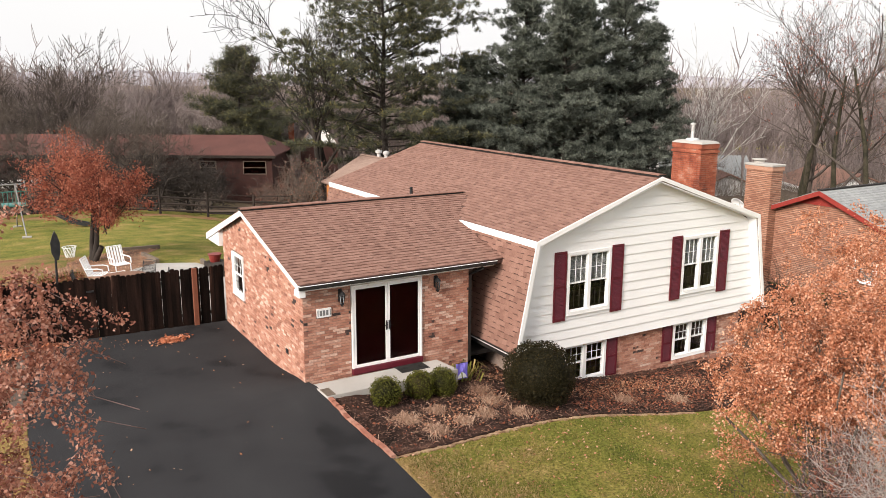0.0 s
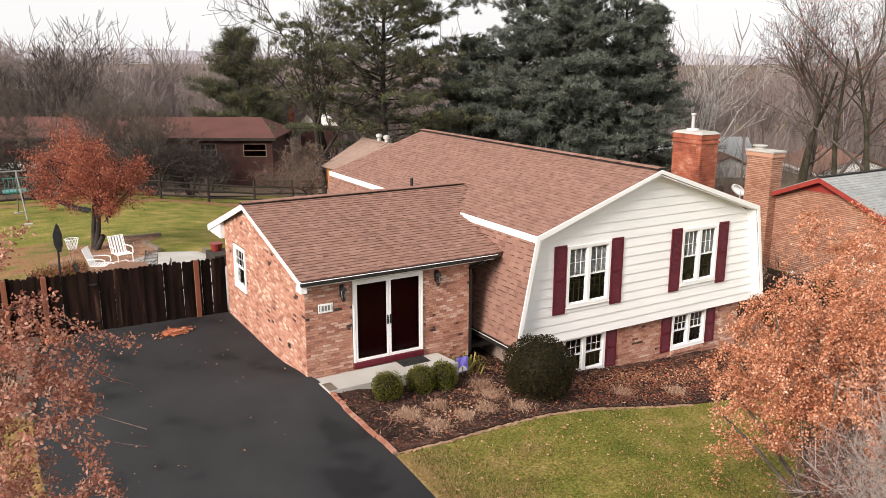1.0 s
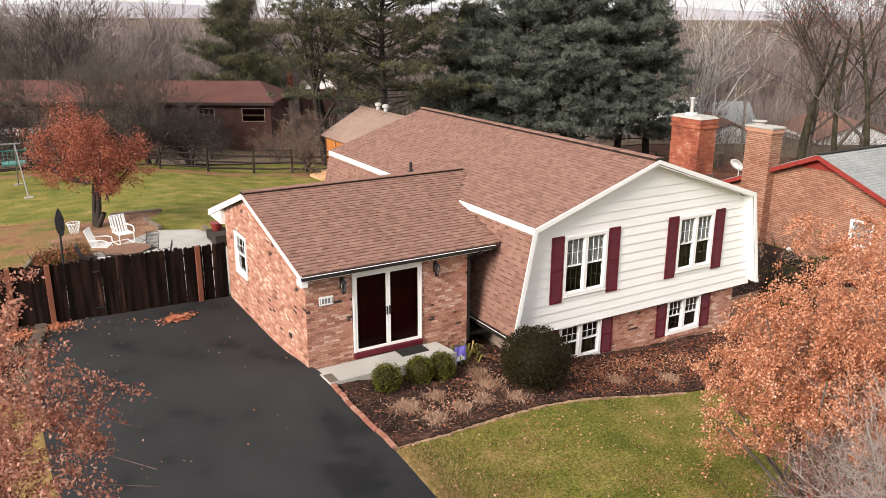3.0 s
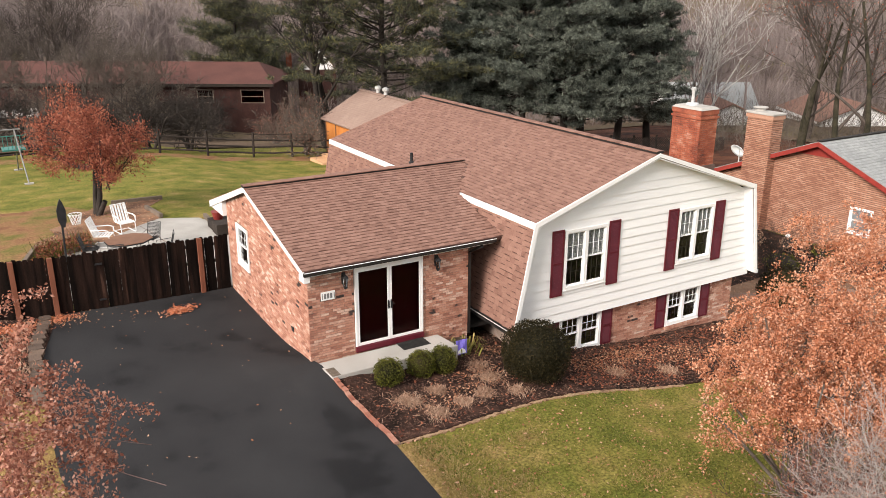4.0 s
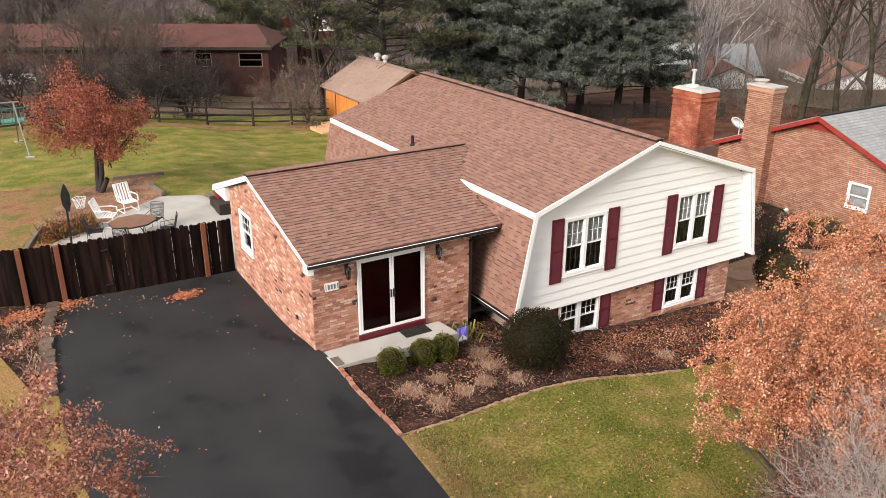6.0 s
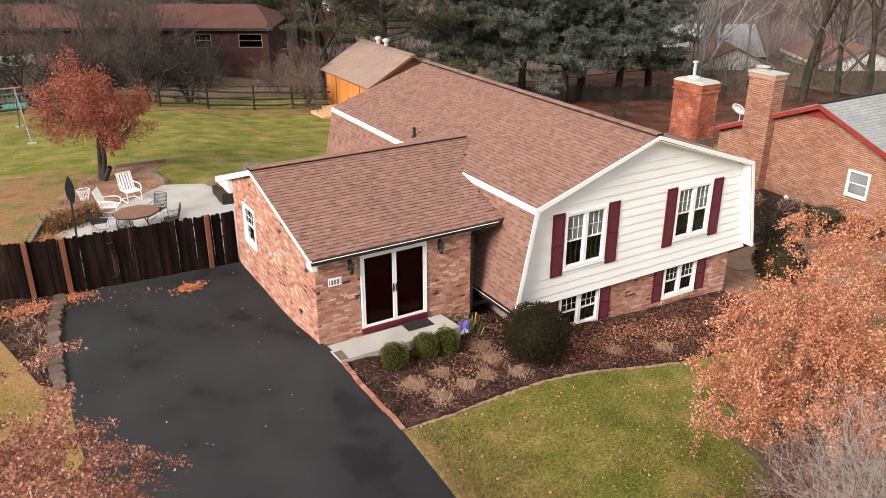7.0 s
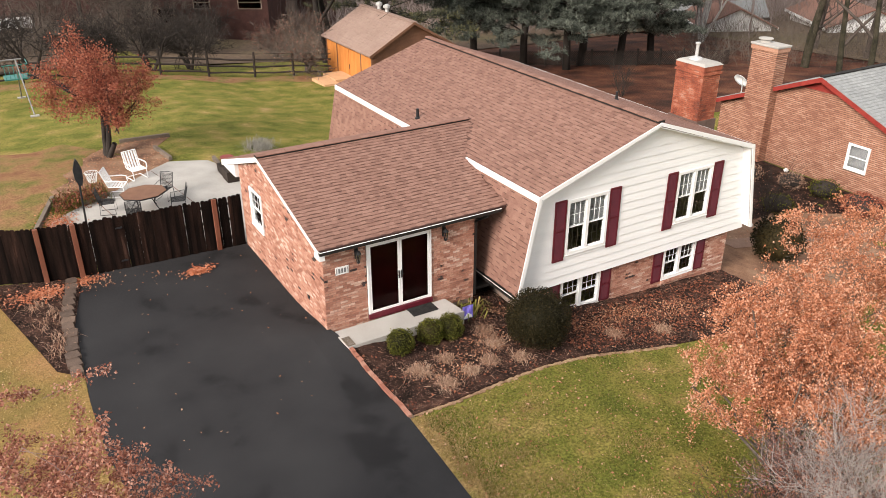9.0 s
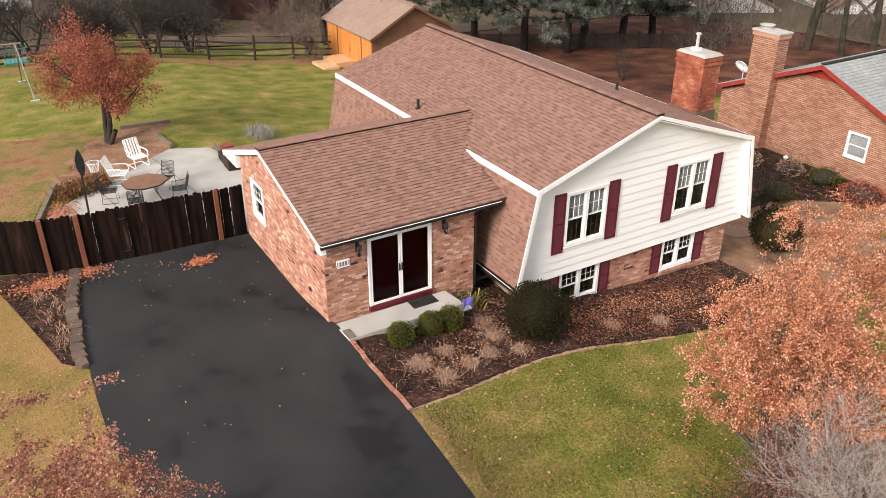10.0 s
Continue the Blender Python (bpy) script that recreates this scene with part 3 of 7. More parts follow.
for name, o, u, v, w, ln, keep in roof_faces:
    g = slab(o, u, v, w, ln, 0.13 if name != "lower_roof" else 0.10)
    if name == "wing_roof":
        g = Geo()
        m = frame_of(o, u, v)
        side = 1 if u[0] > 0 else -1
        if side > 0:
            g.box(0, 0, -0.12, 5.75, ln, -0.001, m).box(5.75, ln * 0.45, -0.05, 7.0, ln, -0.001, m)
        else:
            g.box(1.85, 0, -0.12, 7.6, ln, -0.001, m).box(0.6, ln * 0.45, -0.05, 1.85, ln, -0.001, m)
    deck = part(name, g, SHINGLE_SHADOW_BAND, house, "brown asphalt shingle roof slope")
    job = tabs(o, u, v, w, ln, rng, keep)
    job.sort(key=lambda t: (t.translation - Vector((1.5, -1, 2))).length)
    shingle_jobs.append((deck, job, 120 if u[1] == 1 else 300))

# Ridge vents: a black strip stands for the shadow gap under a shingled cap.
for a, b, s in (((AX, Y0, TOP_Z), (AX, Y1, TOP_Z), (1, 0)), ((-0.18, RIDGE_Y, RIDGE_Z), (7.05, RIDGE_Y, RIDGE_Z), (0, 1))):
    g, c = Geo(), Geo()
    g.beam((a[0], a[1], a[2] + 0.02), (b[0], b[1], b[2] + 0.02), 0.24, 0.07)
    r = part("ridge_vent", g, VENT_BLACK, house, "ridge vent with its shadow gap coloured black")
    d = Vector(b) - Vector(a)
    n = int(d.length / 0.3)
    for i in range(n):
        p, q = Vector(a) + d * i / n, Vector(a) + d * (i + 0.97) / n
        z = 0.074 + 0.004 * (i % 2)
        for sg in (-1, 1):
            o = Vector((s[0] * sg * 0.145, s[1] * sg * 0.145, -0.022))
            up = Vector((0, 0, z))
            c.add([p + up, q + up, q + up + o, p + up + o, p + up - Vector((0, 0, 0.02)), q + up - Vector((0, 0, 0.02)), q + up + o - Vector((0, 0, 0.02)), p + up + o - Vector((0, 0, 0.02))], BOX_FACES)
    part("ridge_cap", c, SHINGLE, r, "brown ridge cap shingles")

# White rakes, fascia and soffits.
def strip(poly, y_front, depth):
    """An outline in x-z, pushed back along y."""
    return Geo().prism(poly, Matrix(((1, 0, 0, 0), (0, 0, 1, y_front), (0, 1, 0, 0), (0, 0, 0, 1))), depth)


for sg in (-1, 1):
    e, s, t = (AX + sg * (EAVE_W + 0.03), EAVE_Z - 0.05), (AX + sg * (SH_W + 0.04), SH_Z), (AX, TOP_Z - 0.005)
    wd = 0.115
    part("rake_board", strip([s, t, (AX, TOP_Z - wd), (AX + sg * (SH_W - 0.10), SH_Z - wd * 0.95)], Y0 - 0.025, 0.03), WHITE, house, bevel=0.004)
    part("rake_board", strip([(e[0], e[1]), s, (s[0] - sg * wd, s[1] - 0.06), (e[0] - sg * wd, e[1])], Y0 - 0.023, 0.03), WHITE, house, bevel=0.004)
    g = strip([(s[0] - sg * 0.02, s[1] - 0.085), (t[0], t[1] - 0.095), (t[0], t[1] - 0.165), (s[0] - sg * 0.06, s[1] - 0.155)], Y0 + 0.0045, 0.345)
    part("soffit", g, WHITE, house)
    g = strip([(e[0] - sg * 0.08, e[1] + 0.02), (s[0] - sg * 0.10, s[1] - 0.1), (s[0] - sg * 0.18, s[1] - 0.1), (e[0] - sg * 0.15, e[1] + 0.02)], Y0 + 0.0045, 0.345)
    part("soffit", g, WHITE, house)
    for ya, yb in ([(Y0, Y1)] if sg > 0 else [(Y0, RIDGE_Y - 2.0), (RIDGE_Y + 1.55, Y1)]):
        xa, xb = sorted((AX + sg * (SH_W + 0.005), AX + sg * (SH_W + 0.05)))
        part("fascia", Geo().box(xa, ya, SH_Z - 0.17, xb, yb, SH_Z + 0.005), WHITE, house, "white fascia at the break of the roof")
    gx = AX + sg * (EAVE_W + 0.06)
    g = Geo()
    y_end = 1.15 if sg < 0 else Y1
    g.box(gx - 0.055, Y0 + 0.02, EAVE_Z - 0.10, gx + 0.055, y_end, EAVE_Z - 0.085)
    for d in (-0.055, 0.045):
        g.box(gx + d, Y0 + 0.02, EAVE_Z - 0.085, gx + d + 0.01, y_end, EAVE_Z + 0.01)
    part("gutter", g, BRONZE if sg < 0 else WHITE, house, "dark eave gutter with a pale lip" if sg < 0 else "white eave gutter")
    part("gutter_lip", Geo().box(gx - 0.062, Y0 + 0.02, EAVE_Z + 0.011, gx - 0.042, y_end, EAVE_Z + 0.02), WHITE, house)

# White clapboards, cut round the two upper windows.
YS = -1.16
SID_Z = -0.12
UP_WIN = [(7.02, 8.56, 0.82, 2.55), (11.36, 12.88, 0.82, 2.55)]


def half_at(z):
    return SH_W - 0.09 + (SH_Z - z) * (EAVE_W - SH_W) / (SH_Z - EAVE_Z) if z < SH_Z else max(0.02, SH_W * (TOP_Z - 0.13 - z) / (TOP_Z - SH_Z) - 0.02)


gable = part("gable_wall", strip([(AX - half_at(SID_Z), SID_Z), (AX - half_at(SID_Z), SID_Z + 0.01), (AX + half_at(SID_Z), SID_Z + 0.01), (AX + half_at(SID_Z), SID_Z)], YS - 0.005, 0.14), WHITE, house, "white clapboard gable wall")
z = SID_Z
while z < TOP_Z - 0.2:
    top = min(z + 0.268, TOP_Z - 0.16)
    for i in range(5):
        if i % 2 == 0:
            za, zb = z, top
            lo = UP_WIN[i // 2 - 1][1] if i else None
            hi = UP_WIN[i // 2][0] if i < 4 else None
            spans = [(za, zb)]
        else:
            w = UP_WIN[i // 2]
            lo, hi = w[0], w[1]
            spans = [(z, min(top, w[2]))] if z < w[2] else ([(max(z, w[3]), top)] if top > w[3] else [])
        for za, zb in spans:
            while zb > za and ((lo is not None and AX + half_at(zb) < lo) or (hi is not None and AX - half_at(zb) > hi)):
                zb -= 0.01
            if zb - za < 0.005:
                continue
            la, lb = (AX - half_at(za), AX - half_at(zb))
            ra, rb = (AX + half_at(za), AX + half_at(zb))
            if lo is not None:
                la, lb = max(la, lo), max(lb, lo)
            if hi is not None:
                ra, rb = min(ra, hi), min(rb, hi)
            if ra - la < 0.02:
                continue
            rb = max(rb, lb + 0.001)
            d0 = 0.026 * (1 - (za - z) / 0.268)
            d1 = 0.026 * (1 - (zb - z) / 0.268)
            g = Geo().hexa([(la, YS - d0, za), (ra, YS - d0, za), (ra, YS + 0.12, za), (la, YS + 0.12, za), (lb, YS - d1, zb), (rb, YS - d1, zb), (rb, YS + 0.12, zb), (lb, YS + 0.12, zb)])
            part("board", g, SIDING, gable)
    z += 0.265


# Walls with openings.
def wall_geo(axis, u0, u1, z0, z1, face, depth, holes):
    """A wall along x or y: boxes round its openings. face: its outer plane."""
    g = Geo()
    us = sorted({u0, u1, *(h[0] for h in holes), *(h[1] for h in holes)})
    zs = sorted({z0, z1, *(h[2] for h in holes), *(h[3] for h in holes)})
    for a, b in zip(us, us[1:]):
        for c, d in zip(zs, zs[1:]):
            if any(h[0] <= a and b <= h[1] and h[2] <= c and d <= h[3] for h in holes):
                continue
            if axis == "x":
                g.box(a, face, c, b, face + depth, d)
            else:
                g.box(face, a, c, face + depth, b, d)
    return g


UNIT_BRICK = Geo().hexa([(0, -0.012, 0), (0.203, -0.012, 0), (0.203, 0.01, 0), (0, 0.01, 0), (0, -0.012, 0.057), (0.203, -0.012, 0.057), (0.203, 0.01, 0.057), (0, 0.01, 0.057)])


def bricks(axis, u0, u1, z0, top, face, holes, rng, course=0.0677, run=0.2135, flip=1):
    """Running bond over a wall face; top is a height or a function of the place along it."""
    res, r, z = [], 0, z0
    while True:
        shift, any_left = (0.0 if r % 2 else run / 2), False
        u = u0 + shift - (run if shift else 0)
        while u < u1:
            a, b = max(u, u0), min(u + run - 0.0105, u1)
            lim = min(top(a), top(b)) if callable(top) else top
            if b - a > 0.03 and z + 0.058 <= lim:
                any_left = True
                for h in holes:
                    if z < h[3] and z + 0.058 > h[2]:
                        if a < h[0] < b and h[0] - a > 0.03:
                            b = h[0]
                        elif a < h[1] < b and b - h[1] > 0.03:
                            a = h[1]
                if not any(a < h[1] and b > h[0] and z < h[3] and z + 0.058 > h[2] for h in holes):
                    k = Matrix.Diagonal(((b - a) / 0.203, 1, 1, 1))
                    j = rng.uniform(-0.003, 0.003)
                    if axis == "x":
                        res.append(Matrix.Translation((a, face + j, z)) @ k)
                    else:
                        res.append(Matrix.Translation((face + j, b, z)) @ Matrix.Rotation(-math.pi / 2, 4, "Z") @ k)
            u += run
        z += course
        r += 1
        if not any_left:
            break
    return res


DOOR = (1.235, 3.21, 0.0, 2.145)
WING_WIN = (4.66, 5.76, 0.80, 2.06)
LOW_WIN = [(7.1, 8.66, -1.27, -0.2), (11.34, 12.80, -1.27, -0.2)]
front = part("brick_wall", wall_geo("x", 0.0, 4.64, -0.6, 2.34, 0.0, 0.14, [(DOOR[0], DOOR[1], -0.14, DOOR[3])]), MORTAR, house, "antique pink brick front wall with pale smears")
left_geo = wall_geo("y", 0.14, 6.75, -0.7, 2.3, 0.0, 0.14, [WING_WIN])
left_geo.prism([(0.0, 2.3), (6.75, 2.3), (6.75, wing_z(6.75) - 0.12), (RIDGE_Y, RIDGE_Z - 0.12), (0.0, wing_z(0) - 0.12)], Matrix(((0, 0, 1, 0), (1, 0, 0, 0), (0, 1, 0, 0), (0, 0, 0, 1))), 0.14)
left = part("brick_wall", left_geo, MORTAR, house, "antique pink brick end wall with dark headers")
low = part("brick_wall", wall_geo("x", 5.7, 14.3, -2.4, SID_Z + 0.02, -1.02, 0.14, LOW_WIN), MORTAR, house, "pink brick wall of the lower storey")
hidden = Geo().box(4.5, 0.14, -0.6, 4.64, 1.3, 2.34).box(4.64, 1.16, -0.7, 5.75, 1.3, 2.6).box(5.75, -0.88, -2.4, 5.87, 12.0, 2.6).box(14.18, -0.88, -2.6, 14.3, 12.0, 2.6).box(5.75, 11.9, -2.6, 14.3, 12.02, 3.0).box(0.14, 6.6, -0.6, 5.75, 6.74, 2.55).box(5.9, -0.8, -2.4, 14.1, 11.8, -2.3).box(5.9, -0.8, 0.2, 14.1, 11.8, 0.3)
part("side_wall", hidden, MORTAR, house, "plain brick walls at the side and back")
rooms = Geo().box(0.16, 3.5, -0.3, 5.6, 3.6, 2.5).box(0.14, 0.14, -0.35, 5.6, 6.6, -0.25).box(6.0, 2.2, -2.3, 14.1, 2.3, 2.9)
part("inner_wall", rooms, ROOM, house, "plain room planes behind the glass, dimness put into their near-black colour")
brng = random.Random(7)
brick_jobs = [
    (front, bricks("x", 0.0, 4.64, -0.45, 2.26, 0.0, [(DOOR[0] - 0.02, DOOR[1] + 0.02, -0.14, DOOR[3] + 0.02)], brng), BRICK, (1.0, -2, 0.5)),
    (left, bricks("y", 0.0, 6.73, -0.6, lambda u: wing_z(u) - 0.13, 0.0, [(WING_WIN[0] - 0.02, WING_WIN[1] + 0.02, WING_WIN[2] - 0.07, WING_WIN[3] + 0.02)], brng), BRICK, (-1, 0.5, 0.5)),
    (low, bricks("x", 5.7, 14.3, -2.1, SID_Z - 0.01, -1.02, [(a - 0.01, b + 0.01, c - 0.07, d) for a, b, c, d in LOW_WIN], brng), BRICK, (9.5, -2, -0.8)),
]


# Windows: white frame, two sashes a unit, six lights a sash.
def window(parent, m, w, h, units=2, blind=0.0, rows=2, cols=3, lower_grid=True):
    """Local x along the wall, y inward, z up, from its lower left outer corner."""
    t = 0.085
    fr = Geo().box(0, -0.035, 0, t, 0.1, h, m).box(w - t, -0.035, 0, w, 0.1, h, m).box(t, -0.035, h - t, w - t, 0.1, h, m).box(t, -0.045, 0, w - t, 0.1, t, m)
    uw = (w - 2 * t - (units - 1) * 0.11) / units
    for i in range(1, units):
        a = t + i * uw + (i - 1) * 0.11
        fr.box(a, -0.03, t, a + 0.11, 0.1, h - t, m)
    win = part("window", fr, WHITE, parent, "white double-hung window", bevel=0.004)
    part("sill", Geo().box(-0.01, -0.05, -0.03, w + 0.01, 0.02, 0.0, m), WHITE, win, bevel=0.004)
    for i in range(units):
        x0 = t + i * (uw + 0.11)
        mid = t + (h - 2 * t) * 0.5
        for k, (z0, z1, y) in enumerate(((t, mid + 0.02, 0.035), (mid - 0.02, h - t, 0.005))):
            s, st = Geo(), 0.032
            s.box(x0, y, z0, x0 + st, y + 0.03, z1, m).box(x0 + uw - st, y, z0, x0 + uw, y + 0.03, z1, m)
            s.box(x0 + st, y, z0, x0 + uw - st, y + 0.03, z0 + st, m).box(x0 + st, y, z1 - st, x0 + uw - st, y + 0.03, z1, m)
            sash = part("sash", s, WHITE, win)
            gr = Geo()
            if k == 1 or lower_grid:
                for c in range(1, cols):
                    gx = x0 + st + (uw - 2 * st) * c / cols
                    gr.box(gx - 0.0045, y + 0.004, z0 + st, gx + 0.0045, y + 0.022, z1 - st, m)
                for r in range(1, rows):
                    gz = z0 + st + (z1 - z0 - 2 * st) * r / rows
                    gr.box(x0 + st, y + 0.005, gz - 0.0045, x0 + uw - st, y + 0.021, gz + 0.0045, m)
                part("muntin_grid", gr, WHITE if k == 1 else RAIL_WOOD, win)
            pane = part("pane", Geo().box(x0 + st, y + 0.011, z0 + st, x0 + uw - st, y + 0.015, z1 - st, m), GLASS, win)
            pane.visible_shadow = False
        if blind:
            bl = Geo()
            zz = h - t - 0.03
            while zz > h - t - blind * (h - 2 * t):
                bl.add([m @ Vector(p) for p in ((x0 + 0.01, 0.085, zz), (x0 + uw - 0.01, 0.085, zz), (x0 + uw - 0.01, 0.105, zz + 0.02), (x0 + 0.01, 0.105, zz + 0.02))], [(0, 1, 2, 3)])
                zz -= 0.032
            part("blind", bl, BLIND, win, "half-drawn pale slatted blind")
    return win


def shutter(parent, m, w, h):
    t = 0.05
    g = Geo().box(0, -0.045, 0, t, -0.01, h, m).box(w - t, -0.045, 0, w, -0.01, h, m)
    for a in (0, h / 2 - t / 2, h - t):
        g.box(t, -0.045, a, w - t, -0.01, a + t, m)
    sh = part("shutter", g, MAROON, parent, "dark maroon louvred shutter", bevel=0.003)
    sl = Geo()
    z = t + 0.01
    while z < h - t - 0.02:
        if abs(z - h / 2) > t * 0.7:
            sl.add([m @ Vector(p) for p in ((t, -0.042, z), (w - t, -0.042, z), (w - t, -0.02, z + 0.034), (t, -0.02, z + 0.034), (t, -0.034, z - 0.004), (w - t, -0.034, z - 0.004), (w - t, -0.012, z + 0.03), (t, -0.012, z + 0.03))], BOX_FACES)
        z += 0.036
    sl.box(t, -0.014, t, w - t, -0.006, h - t, m)
    part("louvres", sl, MAROON, sh)


for a, b, c, d in UP_WIN:
    window(house, Matrix.Translation((a, YS - 0.02, c)), b - a, d - c, blind=0.5)
    for x in (a - 0.45, b + 0.04):
        shutter(house, Matrix.Translation((x, YS - 0.015, c - 0.14)), 0.41, d - c + 0.19)
for a, b, c, d in LOW_WIN:
    window(house, Matrix.Translation((a, -1.03, c)), b - a, d - c + 0.08)
    for x in (a - 0.44, b + 0.03):
        shutter(house, Matrix.Translation((x, -1.02, c - 0.03)), 0.40, d - c + 0.1)
    sill = Geo()
    for i in range(int((b - a) / 0.075)):
        sill.box(a + i * 0.075, -1.10, c - 0.15, a + i * 0.075 + 0.065, -0.98, c - 0.05)
    part("brick_sill", sill, BRICK, low, "row of bricks on edge under the window")
window(house, Matrix.Translation((-0.01, WING_WIN[1], WING_WIN[2])) @ Matrix.Rotation(-math.pi / 2, 4, "Z"), WING_WIN[1] - WING_WIN[0], WING_WIN[3] - WING_WIN[2], units=1)

# Entry: a pair of white storm doors with dark glass.
x0, x1, z0, z1 = DOOR
jamb = Geo().box(x0, -0.05, z0, x0 + 0.05, 0.1, z1).box(x1 - 0.05, -0.05, z0, x1, 0.1, z1).box(x0 + 0.05, -0.05, z1 - 0.05, x1 - 0.05, 0.1, z1)
frame_part = part("door_frame", jamb, WHITE, house, "white entry door frame", bevel=0.004)
part("door_sill", Geo().box(x0 - 0.01, -0.09, -0.15, x1 + 0.01, 0.1, -0.004), MAROON, house, "dark red painted brick door sill", bevel=0.01)
mid = (x0 + x1) / 2
for a, b, hx in ((x0 + 0.055, mid - 0.003, mid - 0.04), (mid + 0.003, x1 - 0.055, mid + 0.04)):
    g, s = Geo(), 0.06
    g.box(a, -0.04, 0.005, a + s, 0.0, z1 - 0.055).box(b - s, -0.04, 0.005, b, 0.0, z1 - 0.055)
    g.box(a + s, -0.04, 0.005, b - s, 0.0, 0.085).box(a + s, -0.04, z1 - 0.12, b - s, 0.0, z1 - 0.055)
    leaf = part("storm_door", g, WHITE, house, "white storm door with one dark full-length pane", bevel=0.004)
    pane = part("pane", Geo().box(a + s, -0.024, 0.085, b - s, -0.018, z1 - 0.12), SCREEN_GLASS, leaf)
    h = Geo().tube([(hx, -0.045, 0.9), (hx, -0.085, 0.92), (hx, -0.085, 1.08), (hx, -0.045, 1.10)], 0.011, 8).box(hx - 0.02, -0.05, 0.88, hx + 0.02, -0.04, 1.12)
    h.tube([(hx, -0.08, 1.0), (hx + (0.07 if hx < mid else -0.07) * -1, -0.085, 1.0)], 0.009, 8)
    part("handle", h, BLACK, leaf, "black lever handle")
part("inner_door", Geo().box(x0 + 0.052, 0.06, 0.0, x1 - 0.052, 0.098, z1 - 0.052), surf("dark_red_door", [(0.07, 0.009, 0.012), (0.11, 0.016, 0.020)], 0.5, 3, 40, 0.05), house, "dark red inner door")

# Eaves of the wing.
g = Geo()
g.box(-0.17, EAVE_Y - 0.11, WEAVE_Z - 0.105, 5.36, EAVE_Y - 0.10, WEAVE_Z - 0.015).box(-0.17, EAVE_Y - 0.10, WEAVE_Z - 0.105, 5.36, EAVE_Y - 0.005, WEAVE_Z - 0.095).box(-0.17, EAVE_Y - 0.10, WEAVE_Z - 0.095, -0.16, EAVE_Y - 0.005, WEAVE_Z - 0.02).box(5.35, EAVE_Y - 0.10, WEAVE_Z - 0.095, 5.36, EAVE_Y - 0.005, WEAVE_Z - 0.02)
gut = part("gutter", g, BRONZE, house, "black eave gutter with a white lip")
part("lip", Geo().box(-0.175, EAVE_Y - 0.118, WEAVE_Z - 0.016, 5.365, EAVE_Y - 0.098, WEAVE_Z - 0.004), WHITE, gut)
part("frieze", Geo().box(0.0, EAVE_Y - 0.002, WEAVE_Z - 0.16, 5.32, -0.015, WEAVE_Z - 0.10), WHITE, house, "white soffit over the entry wall")
m_x = Matrix(((0, 0, 1, -0.175), (1, 0, 0, 0), (0, 1, 0, 0), (0, 0, 0, 1)))
part("rake_board", Geo().prism([(EAVE_Y - 0.02, WEAVE_Z - 0.01), (RIDGE_Y, RIDGE_Z - 0.005), (RIDGE_Y, RIDGE_Z - 0.14), (EAVE_Y - 0.02, WEAVE_Z - 0.15)], m_x, 0.04), WHITE, house, bevel=0.003)
part("rake_board", Geo().prism([(RIDGE_Y, RIDGE_Z - 0.005), (BACK_Y, BACK_Z - 0.005), (BACK_Y, BACK_Z - 0.2), (RIDGE_Y, RIDGE_Z - 0.16)], m_x, 0.04), WHITE, house, bevel=0.003)
part("soffit", Geo().prism([(6.76, wing_z(6.76) - 0.125), (BACK_Y, BACK_Z - 0.12), (BACK_Y, BACK_Z - 0.2), (6.76, BACK_Z - 0.2)], Matrix(((0, 0, 1, -0.13), (1, 0, 0, 0), (0, 1, 0, 0), (0, 0, 0, 1))), 5.7), WHITE, house, "white boxed eave over the patio")
part("cornice_return", Geo().box(-0.16, EAVE_Y - 0.02, WEAVE_Z - 0.30, 0.0, 0.12, WEAVE_Z - 0.145), WHITE, house, bevel=0.004)
dsp = Geo().box(4.66, -0.01, -0.4, 4.74, 0.06, 1.98).hexa([(4.66, -0.01, 1.98), (4.74, -0.01, 1.98), (4.74, 0.06, 1.98), (4.66, 0.06, 1.98), (4.9, -0.26, 2.16), (4.98, -0.26, 2.16), (4.98, -0.19, 2.22), (4.9, -0.19, 2.22)])
part("downspout", dsp, BRONZE, house, "dark downspout beside the entry")
part("roof_vent_pipe", Geo().lathe([(0.10, -0.03), (0.10, 0.03), (0.055, 0.06), (0.05, 0.34), (0.04, 0.34)], (6.21, 6.08, main_z(6.21)), 14), BLACK, house, "black vent pipe on the roof", smooth=False)
part("roof_vent_pipe", Geo().lathe([(0.09, -0.03), (0.09, 0.03), (0.05, 0.06), (0.045, 0.30), (0.035, 0.30)], (12.6, 3.2, main_z(12.6)), 14), BLACK, house)
part("wall_vent", Geo().box(-0.02, 1.10, 0.25, 0.01, 1.28, 0.38).box(-0.035, 1.12, 0.33, -0.015, 1.26, 0.37), BLACK, house, "small dark dryer vent")

